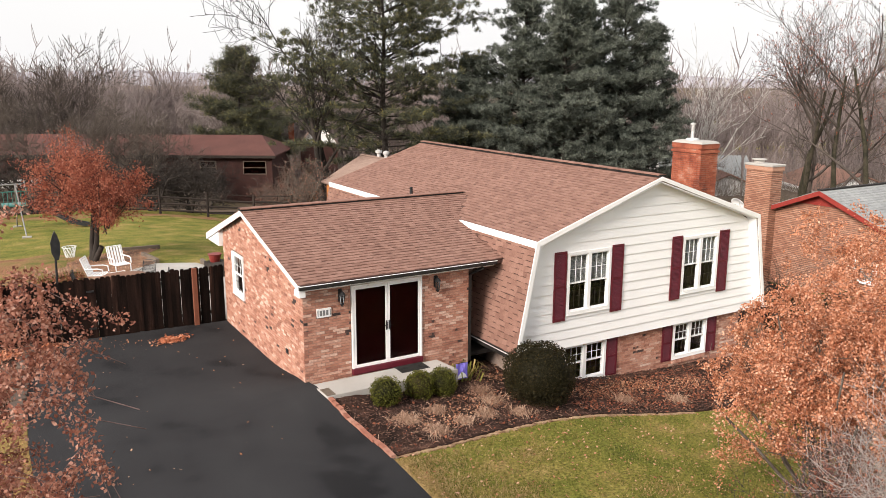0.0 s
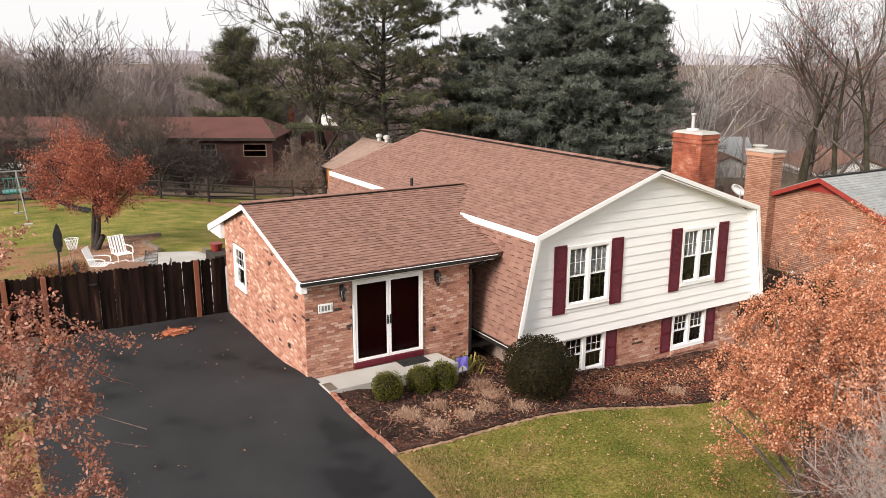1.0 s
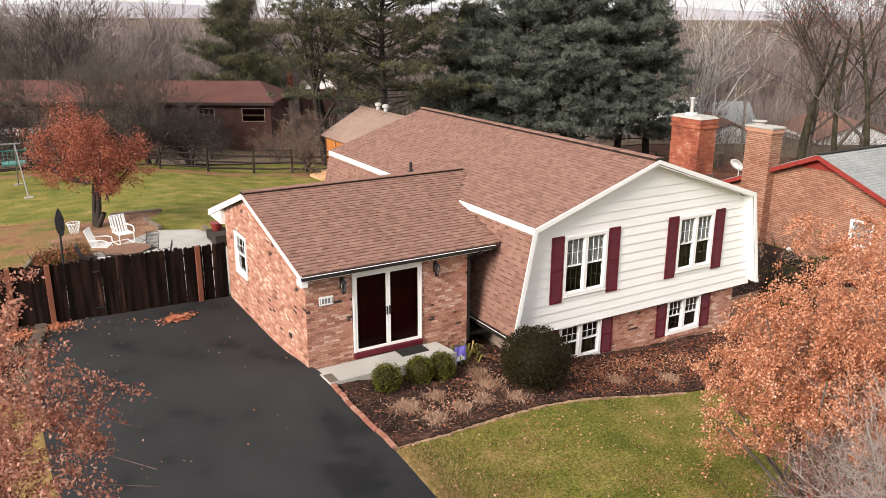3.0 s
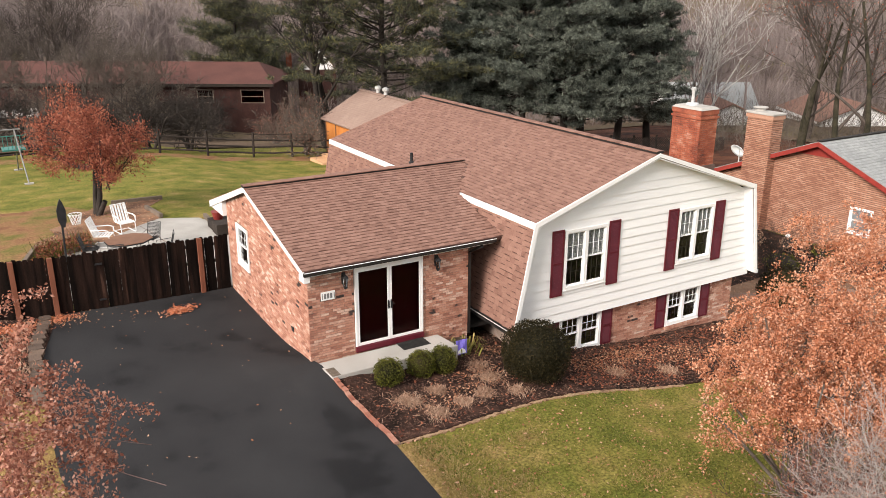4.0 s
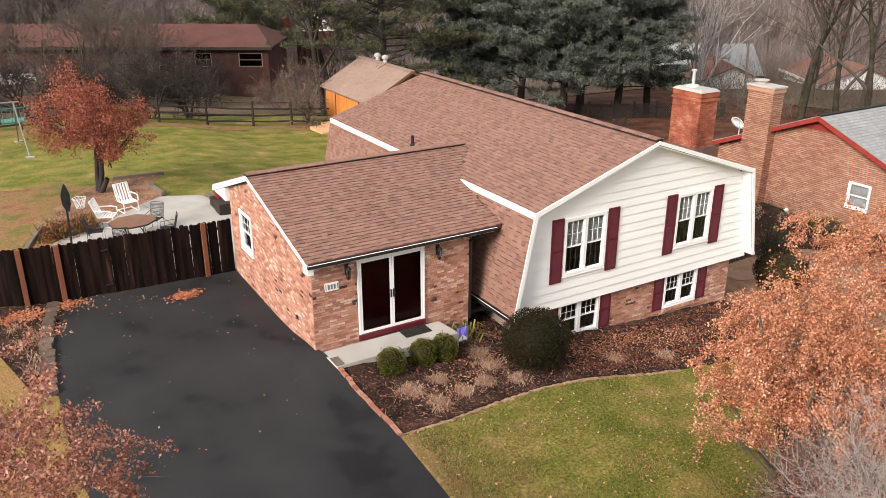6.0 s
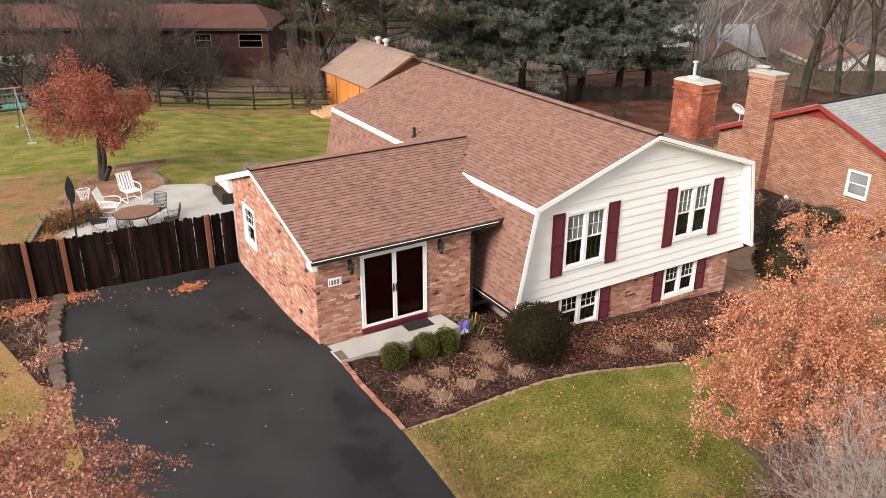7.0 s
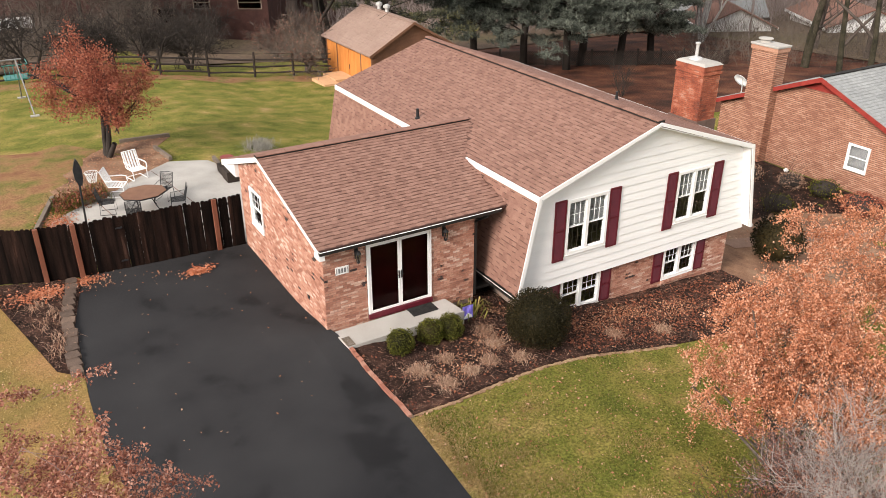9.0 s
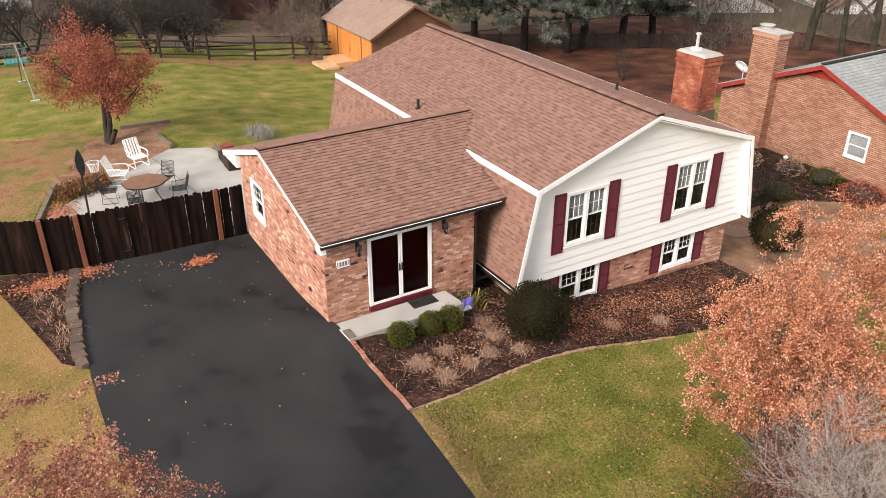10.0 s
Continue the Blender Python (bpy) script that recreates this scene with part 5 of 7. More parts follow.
# Undergrowth along the woods' edge: thin upright twigs.
rs = np.random.RandomState(17)
cs = []
for _ in range(2600):
    d, lat = rs.uniform(88, 150), rs.uniform(-0.62, 0.62)
    cs.append((-6.4 + 0.509 * d + 0.861 * d * lat, -17.2 + 0.861 * d - 0.509 * d * lat))
for d0, d1, l0, l1, n in ((70, 79, -0.54, -0.29, 300), (58, 72, -0.62, -0.42, 120), (62, 84, 0.30, 0.62, 200)):
    for _ in range(n):
        d, lat = rs.uniform(d0, d1), rs.uniform(l0, l1)
        cs.append((-6.4 + 0.509 * d + 0.861 * d * lat, -17.2 + 0.861 * d - 0.509 * d * lat))
cs = np.array([(x, y, ground_z(x, y)) for x, y in cs])
near_cs, cs = cs[2600:], cs[:2600]
quad_mesh("brush", spray_quads(near_cs, np.tile((0, 0, 1.0), (len(near_cs), 1)), 18, 2.9, 0.03, rs, 0.7), BARK, None, "dark tangled brush in the yards behind the fence", "stuff")["category"] = "undergrowth"
quad_mesh("undergrowth", spray_quads(cs, np.tile((0, 0, 1.0), (len(cs), 1)), 14, 3.6, 0.05, rs, 0.45), TWIG_FAR, None, "tangled brown undergrowth along the woods", "stuff")["category"] = "undergrowth"

# Clipped shrubs and clumps before the house.
shrub("holly_bush", (5.2, -2.45), 0.90, 0.80, 3, LEAF_YEW, 15000, 0.042, "large round clipped dark green bush in the mulched bed", 0.10, core=LEAF_YEW, full=2.35)
for i, (x, y, r) in enumerate(((1.40, -1.55, 0.37), (2.38, -1.38, 0.37), (3.02, -1.38, 0.38))):
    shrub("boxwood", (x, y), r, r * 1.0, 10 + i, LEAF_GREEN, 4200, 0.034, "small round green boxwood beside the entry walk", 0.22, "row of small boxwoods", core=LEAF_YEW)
clr = random.Random(51)
CLUMPS = [(1.35, -2.55, 0.36), (1.75, -3.35, 0.32), (2.3, -2.35, 0.26), (3.9, -2.2, 0.4), (4.0, -1.5, 0.36), (4.15, -3.1, 0.3), (3.3, -2.9, 0.28), (2.6, -3.1, 0.24), (7.6, -2.9, 0.3), (9.3, -3.2, 0.3)]
for i, (x, y, r) in enumerate(CLUMPS):
    tuft_thing("grass_clump", (x, y), r, 60 + i, DRY_GRASS, 300, "withered straw-coloured perennial clump in the mulch", 0.10, "withered clumps", lie=1.0, width=0.006)
tuft_thing("iris_clump", (4.15, -0.55), 0.5, 80, BLADE, 60, "strappy yellow-green leaves beside the entry", 0.45, lie=0.5, width=0.022)
for i, (x, y, r) in enumerate(((-6.35, 3.0, 0.4), (-6.2, 3.7, 0.4), (-6.5, 4.6, 0.45), (-6.1, 5.2, 0.4), (-6.6, 5.8, 0.4))):
    tuft_thing("grass_clump", (x, y), r, 90 + i, DRY_GRASS, 40, "withered pinkish straw clump beside the drive", 0.2, "withered clumps", width=0.007)
tuft_thing("ornamental_grass", (3.9, 16.9), 0.7, 99, surf("silver_grass", [(0.2, 0.19, 0.165), (0.3, 0.285, 0.25)], 0.9, 3, 30, 0), 400, "silvery grey mound of grass in the back yard", 0.45, width=0.008)
shrub("holly_bush", (17.4, -0.9), 0.95, 0.85, 4, LEAF_YEW, 5000, 0.07, "dark green round shrub beside the house corner", 0.15, core=LEAF_YEW)
shrub("barberry", (25.4, 0.8), 0.9, 0.5, 8, LEAF_RED, 2500, 0.08, "low dark red shrub under the neighbouring wall", 0.3)
for i, (x, y, r) in enumerate(((25.5, 4.6, 0.6), (25.8, 3.0, 0.7), (24.6, 6.3, 0.6), (22.0, 2.6, 0.7), (25.2, 7.6, 0.6))):
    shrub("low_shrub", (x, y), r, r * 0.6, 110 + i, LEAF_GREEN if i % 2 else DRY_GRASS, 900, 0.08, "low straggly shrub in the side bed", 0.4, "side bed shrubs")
broadleaf("bare_bush", (20.4, 2.0), 2.4, 0.62, 121, BARK_DARK, None, label="bare reddish bush beside the house", category="shrub", stems=8, levels=2, fork=(5, 7), trunk=0.02, clear=0.1, lift=0.2)
broadleaf("bare_bush", (30.6, 21.8), 2.6, 0.62, 122, BARK_DARK, None, label="bare bush in the leaf-covered yard", category="shrub", stems=9, levels=2, fork=(5, 7), trunk=0.02, clear=0.1, lift=0.3)
for spot in ((3.9, -10.9), (4.7, -11.3), (5.6, -11.2)):
    broadleaf("barberry", spot, 1.9, 0.62, 123, BARK_DARK, LEAF_RED, 0.035, 3, "low dark red barberry at the lawn's edge", category="shrub", stems=14, levels=2, fork=(5, 7), trunk=0.012, clear=0.1, lift=0.1, puff=0.06)

# Fallen leaves and lawn blades.
lr = random.Random(61)
LAWN = [(0.35, -4.15), (1.5, -4.15), (2.96, -3.95), (4.5, -3.8), (6.1, -3.78), (7.6, -3.95), (9.05, -4.15), (11.8, -4.5), (12.5, -9), (6, -13.5), (0.2, -10)]
rs = np.random.RandomState(23)
bl = np.array([(x, y, ground_z(x, y)) for x, y in scatter(LAWN, 26000, lr)])
quad_mesh("lawn_grass", spray_quads(bl, np.tile((0, 0, 1.0), (len(bl), 1)), 2, 0.055, 0.016, rs, 0.7), BLADE, None, "short green and straw grass blades of the front lawn", "stuff")["category"] = "grass"
bl = np.array([(x, y, ground_z(x, y)) for x, y in scatter([(-6.2, -12), (-5.9, -3.7), (-6.1, -1), (-6.1, 1.4), (-6.7, 2.1), (-7.4, 4.8), (-7.8, 6.6), (-11, 8), (-13, -4), (-10, -12)], 14000, lr)])
quad_mesh("verge_grass", spray_quads(bl, np.tile((0, 0, 1.0), (len(bl), 1)), 2, 0.07, 0.018, rs, 0.8), STRAW_BLADE, None, "dry straw grass blades beside the drive", "stuff")["category"] = "grass"
bl = np.array([(x, y, ground_z(x, y)) for x, y in scatter(LAWN_EDGE, 2200, lr) + [(0.3 + abs(lr.gauss(0, 0.8)), lr.uniform(-11, -4.25)) for _ in range(9000)] + [(lr.gauss(cx, 0.35), lr.gauss(cy, 0.22)) for cx, cy in ((2.2, -7.4), (3.4, -8.6), (1.9, -6.3), (4.6, -7.2), (3.0, -5.0), (2.6, -9.2)) for _ in range(420)]])
quad_mesh("edge_grass", spray_quads(bl, np.tile((0, 0, 1.0), (len(bl), 1)), 2, 0.06, 0.016, rs, 0.8), STRAW_BLADE, None, "pale straw grass blades along the drive", "stuff")["category"] = "grass"
bed_spots = scatter([(5.5, -1.3), (13.5, -1.3), (13.5, -3.6), (9, -3.8), (6, -3.4)], 2200, lr) + scatter(FRONT_BED, 700, lr)
spots = scatter(LAWN, 1700, lr)
for cx, cy, n in ((3.9, -1.9, 220), (3.2, -2.6, 160), (2.0, -2.9, 160), (7.2, -2.2, 500), (8.9, -2.0, 600), (10.6, -2.4, 450), (4.9, -0.6, 250), (-5.0, 6.5, 120)):
    spots += [(lr.gauss(cx, 0.5), lr.gauss(cy, 0.28)) for _ in range(n)]
spots += [(lr.uniform(-5.5, -0.2), lr.uniform(-3, 6.6)) for _ in range(45)] + [(lr.gauss(-3.0, 0.9), lr.gauss(5.9, 0.4)) for _ in range(40)]
spots += scatter(TREE_BED, 1600, lr) + [(lr.gauss(-5.2, 0.35), lr.gauss(11.9, 0.45)) for _ in range(500)] + scatter([(16, 0.5), (26, 0), (26.5, 8), (20, 6), (16, 3)], 1500, lr) + scatter(NEAR_SIDE[:11], 500, lr)
tagged(part("bed_leaves", flat_leaves(bed_spots, lr, 0.085, 0.04, 0.03), LEAF_BED), "brown and rust fallen leaves on the mulch", "fallen leaves", kind="stuff")
tagged(part("fallen_leaves", flat_leaves(spots, lr, 0.06, 0.035, 0.03), LEAF_FALLEN), "scattered dry tan leaves on beds and lawn", "fallen leaves", kind="stuff")
heap_edge = [(lr.gauss(-6.3, 0.55), lr.gauss(6.5, 0.25)) for _ in range(700)] + [(lr.gauss(-5.1, 0.3), lr.gauss(6.75, 0.15)) for _ in range(220)] + [(lr.gauss(-5.3, 0.3), lr.gauss(11.6, 0.5)) for _ in range(500)]
tagged(part("drifted_leaves", flat_leaves(heap_edge, lr, 0.08, 0.04, 0.06), LEAF_HEAP), "drift of rust-orange leaves along the fence foot", "fallen leaves", kind="stuff")
pile = [(lr.gauss(-1.98, 0.22), lr.gauss(5.6, 0.13)) for _ in range(420)]
tagged(part("leaf_pile", flat_leaves(pile, lr, 0.085, 0.03, 0.09), LEAF_HEAP), "small raked pile of orange leaves on the drive", "leaf pile", kind="stuff")
chips = Geo()
for x, y in scatter(FRONT_BED, 9000, lr) + scatter(SIDE_BED, 2000, lr):
    m = Matrix.Translation((x, y, ground_z(x, y) + 0.05)) @ Euler((lr.uniform(-0.4, 0.4), lr.uniform(-0.4, 0.4), lr.uniform(0, 6.28))).to_matrix().to_4x4()
    chips.box(-0.03 * lr.uniform(0.3, 1), -0.008, -0.005, 0.03 * lr.uniform(0.3, 1), 0.008, 0.005, m)
straws = Geo()
for x, y in scatter(FRONT_BED, 420, lr) + scatter(SIDE_BED, 100, lr):
    m = Matrix.Translation((x, y, ground_z(x, y) + 0.065)) @ Euler((lr.uniform(-0.3, 0.3), lr.uniform(-0.5, 0.5), lr.uniform(0, 6.28))).to_matrix().to_4x4()
    straws.box(-0.09 * lr.uniform(0.3, 1), -0.004, -0.003, 0.09 * lr.uniform(0.3, 1), 0.004, 0.003, m)
tagged(part("straw_litter", straws, DRY_GRASS), "pale straw and twig litter on the mulch", "litter", kind="stuff")
tagged(part("mulch_chips", chips, surf("mulch_chip", [(0.03, 0.017, 0.013), (0.085, 0.046, 0.034), (0.19, 0.11, 0.08)], 0.9, 3, 40, 0.2, by_piece=0.8)), "shredded dark bark mulch", "mulch", kind="stuff")

# ---- round the entry ----
def slab_piece(name, poly, z0, z1, mat, label, category):
    g = Geo().prism(poly, Matrix.Translation((0, 0, z0)), z1 - z0)
    return tagged(part(name, g, mat, bevel=0.01), label, category)


slab_piece("entry_walk", [(0.06, -0.13), (0.16, -1.0), (3.72, -1.0), (3.6, -0.12)], -0.75, -0.15, CONCRETE, "pale concrete entry walk along the brick wall", "walkway")
grate = thing("drain_grate", "pale grey slotted drain grate in the entry walk", "drain", (0.24, -0.8, -0.15))
part("rim", Geo().box(0.15, -0.99, -0.149, 0.37, -0.96, -0.135).box(0.15, -0.58, -0.149, 0.37, -0.55, -0.135).box(0.15, -0.96, -0.149, 0.175, -0.58, -0.135).box(0.345, -0.96, -0.149, 0.37, -0.58, -0.135), TIMBER, grate)
for i in range(9):
    part("bar", Geo().box(0.175, -0.95 + i * 0.041, -0.149, 0.345, -0.93 + i * 0.041, -0.138), TIMBER, grate)
mat_ob = thing("doormat", "black rubber doormat on the entry walk", "doormat", (2.75, -0.28, -0.15))
mm = Matrix.Translation((2.75, -0.33, -0.148))
part("pad", Geo().box(-0.40, -0.23, 0, 0.40, 0.23, 0.008, mm), RUBBER, mat_ob)
studs = Geo()
for i in range(14):
    for j in range(8):
        studs.box(-0.36 + i * 0.052, -0.19 + j * 0.05, 0.008, -0.33 + i * 0.052, -0.165 + j * 0.05, 0.016, mm)
tagged(part("tread", studs, RUBBER, mat_ob), kind="stuff")


def lantern(x):
    ob = thing("wall_lantern", "black metal wall lantern beside the entry doors", "lamp", (x, 0, 1.95), "entry lanterns")
    part("bracket", Geo().box(x - 0.05, -0.03, 1.80, x + 0.05, -0.012, 2.10).tube([(x, -0.02, 2.06), (x, -0.09, 2.12), (x, -0.13, 2.05)], 0.012, 8), BLACK, ob)
    part("roof_cap", Geo().lathe([(0.09, 0), (0.05, 0.06), (0.015, 0.09), (0.01, 0.13)], (x, -0.13, 1.98), 8), BLACK, ob)
    cage = Geo()
    for a in range(6):
        c, s = math.cos(a * math.tau / 6), math.sin(a * math.tau / 6)
        cage.tube([(x + c * 0.05, -0.13 + s * 0.05, 1.76), (x + c * 0.075, -0.13 + s * 0.075, 1.98)], 0.007, 5)
    cage.lathe([(0.02, -0.05), (0.055, 0.0), (0.055, 0.02)], (x, -0.13, 1.74), 8)
    part("cage", cage, BLACK, ob)
    part("lamp_glass", Geo().lathe([(0.04, 0.0), (0.06, 0.2)], (x, -0.13, 1.77), 8), GLASS, ob)


lantern(0.95)
lantern(3.62)
plaque = thing("house_plaque", "white rectangular house plaque with dark bars", "sign", (0.52, 0, 1.57))
part("plate", Geo().box(0.33, -0.035, 1.45, 0.71, -0.012, 1.68), WHITE, plaque, bevel=0.008)
bars = Geo()
for x in (0.41, 0.49, 0.57):
    bars.box(x, -0.04, 1.50, x + 0.055, -0.034, 1.63)
for x in (0.35, 0.67):
    bars.box(x, -0.04, 1.49, x + 0.02, -0.034, 1.64)
part("bars", bars, surf("grey_lettering", [(0.16, 0.16, 0.16), (0.2, 0.2, 0.2)], 0.6, 4, 40, 0), plaque, "dark grey bars")
flag = thing("garden_flag", "small violet garden flag with a pale shape, in the bed", "flag", (3.75, -0.95, ground_z(3.75, -0.95)))
fz = ground_z(3.75, -0.95)
part("stake", Geo().tube([(3.65, -0.95, fz - 0.1), (3.65, -0.95, fz + 0.62), (4.02, -0.98, fz + 0.62)], 0.007, 6), BLACK, flag)
cloth = Geo()
cloth.add([(3.67 + 0.07 * a, -0.97 - 0.012 * math.sin(a * 1.7 + b), fz + 0.61 - 0.085 * b) for b in range(6) for a in range(6)], [(6 * j + i, 6 * j + i + 1, 6 * j + i + 7, 6 * j + i + 6) for j in range(5) for i in range(5)])
fl = part("cloth", cloth, FLAG_BLUE, flag)
sol = fl.modifiers.new("thickness", "SOLIDIFY")
sol.thickness = 0.004
part("motif", Geo().prism([(-0.14, 0), (0.14, 0), (0.10, 0.09), (0, 0.16), (-0.10, 0.09)], Matrix(((1, 0, 0, 3.85), (0, 0, -1, -0.99), (0, 1, 0, fz + 0.22), (0, 0, 0, 1))), 0.006), WHITE, flag, "pale rounded shape")

# Brick edging along the drive and the bed's rim.
edging = tagged(part("brick_edging", sheet([(0.14, -1.0), (0.30, -1.0), (0.40, -4.1), (0.24, -4.1)], 0.02, 0.4, 0.05), MORTAR), "low edging of red bricks beside the drive", "edging", kind="structure")
EB = Geo().box(0, -0.05, 0, 0.19, 0.05, 0.075)
er = random.Random(71)
job = []
for i in range(15):
    y = -1.02 - i * 0.205
    x = 0.22 + (-y - 1.0) * 0.03
    job.append(Matrix.Translation((x + er.uniform(-0.012, 0.012), y, ground_z(x, y) + 0.01)) @ Matrix.Rotation(-math.pi / 2 + er.uniform(-0.06, 0.06), 4, "Z"))
pieces("brick", edging, EB, job, EDGE_BRICK)
rim_pts = [(0.4, -4.07), (1.5, -4.08), (2.96, -3.86), (4.5, -3.70), (6.1, -3.68), (7.6, -3.87), (9.05, -4.03)]
rim = Geo()
for a, b in zip(rim_pts, rim_pts[1:]):
    for j in range(14):
        p, q = Vector(a).lerp(Vector(b), j / 14), Vector(a).lerp(Vector(b), (j + 1.1) / 14)
        dy = er.uniform(-0.03, 0.03)
        rim.beam((p.x, p.y + dy, ground_z(p.x, p.y) + 0.012), (q.x, q.y + dy + er.uniform(-0.02, 0.02), ground_z(q.x, q.y) + 0.012), er.uniform(0.05, 0.14), er.uniform(0.015, 0.04))
tagged(part("bed_edge", rim, surf("earth_edge", [(0.16, 0.09, 0.055), (0.33, 0.21, 0.13), (0.40, 0.29, 0.17)], 0.95, 5, 40, 0.5, grain=0.4)), "worn earth-coloured edging between bed and lawn", "edging", kind="structure")

# Stones along the far side of the drive.
stones = thing("stone_edging", "low edging of flat brown stones beside the drive", "edging", (-5.9, 1.6, ground_z(-5.9, 1.6)), kind="structure")
SB = Geo().prism([(0, -0.17), (0.30, -0.16), (0.36, -0.03), (0.33, 0.14), (0.06, 0.17), (-0.03, 0.02)], Matrix.Identity(4), 0.13)
job = []
line = [(-5.98, 1.6), (-5.85, 4.3), (-5.4, 6.7)]
for i in range(15):
    t = i / 14 * 2
    a, b = (line[0], line[1]) if t <= 1 else (line[1], line[2])
    p = Vector(a).lerp(Vector(b), t if t <= 1 else t - 1)
    job.append(Matrix.Translation((p.x - 0.10, p.y, ground_z(p.x, p.y) - 0.01 + er.uniform(-0.02, 0.02))) @ Matrix.Rotation(1.5 + er.uniform(-0.25, 0.25), 4, "Z") @ Matrix.Diagonal((er.uniform(0.9, 1.15), er.uniform(0.9, 1.1), 1, 1)))
pieces("stone", stones, SB, job, STONE)

# ---- board fence ----
fence = thing("board_fence", "dark stained dog-eared board fence across the drive", "fence", (-3, 6.9, ground_z(-3, 6.9)))
FL = [(-0.05, 6.78), (-0.93, 6.83), (-3.0, 6.95), (-5.1, 7.12), (-6.1, 7.3), (-9.5, 8.8), (-16, 11.5)]
FENCE_H = 1.80
fr = random.Random(81)
board = Geo().prism([(0, 0), (0.150, 0), (0.150, FENCE_H - 0.05), (0.118, FENCE_H), (0.03, FENCE_H), (0, FENCE_H - 0.05)], Matrix(((1, 0, 0, 0), (0, 0, 1, 0), (0, 1, 0, 0), (0, 0, 0, 1))), 0.02)
job, posts = [], []
for (ax, ay), (bx, by) in zip(FL, FL[1:]):
    a, b = Vector((ax, ay)), Vector((bx, by))
    d = b - a
    n = math.ceil(d.length / 0.148)
    ang = math.atan2(d.y, d.x)
    for i in range(n):
        p = a + d * i / n
        job.append(Matrix.Translation((p.x, p.y, ground_z(p.x, p.y) + 0.03 + fr.uniform(-0.02, 0.02))) @ Matrix.Rotation(ang + fr.uniform(-0.02, 0.02), 4, "Z") @ Matrix.Rotation(fr.uniform(-0.006, 0.006), 4, "Y") @ Matrix.Translation((0, 0.008 * (i % 2), 0)) @ Matrix.Diagonal((fr.uniform(0.87, 0.93) if fr.random() < 0.25 else 1.0, 1, fr.uniform(0.985, 1.01), 1)))
    for k in (0.35, 1.0, 1.55):
        z0, z1 = ground_z(ax, ay) + k, ground_z(bx, by) + k
        nrm = Vector((-d.y, d.x)).normalized() * -0.05
        part("rail", Geo().beam((ax + nrm.x, ay + nrm.y, z0), (bx + nrm.x, by + nrm.y, z1), 0.04, 0.09), FENCE_WOOD, fence)
pieces("board", fence, board, job, FENCE_WOOD)
for x, y in ((-0.93, 6.79), (-5.12, 7.06), (-6.12, 7.24), (-8.6, 8.3), (-11.2, 9.4)):
    z = ground_z(x, y)
    part("post", Geo().box(x - 0.07, y - 0.06, z - 0.1, x + 0.07, y + 0.06, z + FENCE_H + 0.02), POST_WOOD, fence, "reddish cedar post", bevel=0.006)
lz = ground_z(-3.9, 7.0)
for k in (0.3, 1.42):
    part("hinge", Geo().box(-3.95, 6.95, lz + k, -3.75, 6.97, lz + k + 0.05), BLACK, fence, "black gate hinge")

# ---- patio ----
PZ = ground_z(-2.3, 11.4) + 0.032
table = thing("patio_table", "octagonal patio table with a brown top and black legs", "table", (-2.3, 11.35, PZ))
oc = [(0.82 * math.cos(a * math.tau / 8 + 0.39), 0.72 * math.sin(a * math.tau / 8 + 0.39)) for a in range(8)]
part("tabletop", Geo().prism(oc, Matrix.Translation((-2.3, 11.35, PZ + 0.70)) @ Matrix.Rotation(0.1, 4, "Z"), 0.025), TABLE_TOP, table, "brown tabletop with a dark rim", bevel=0.006)
rimg = Geo()
for i in range(8):
    a, b = oc[i], oc[(i + 1) % 8]
    mt = Matrix.Translation((-2.3, 11.35, PZ + 0.69)) @ Matrix.Rotation(0.1, 4, "Z")
    rimg.beam(mt @ Vector((a[0], a[1], 0)), mt @ Vector((b[0], b[1], 0)), 0.03, 0.04)
part("rim", rimg, BLACK, table)
for sx, sy in ((-1, -1), (1, -1), (1, 1), (-1, 1)):
    part("leg", Geo().tube([(-2.3 + sx * 0.35, 11.35 + sy * 0.3, PZ + 0.69), (-2.3 + sx * 0.28, 11.35 + sy * 0.25, PZ + 0.35), (-2.3 + sx * 0.45, 11.35 + sy * 0.38, PZ)], 0.02, 8), BLACK, table)


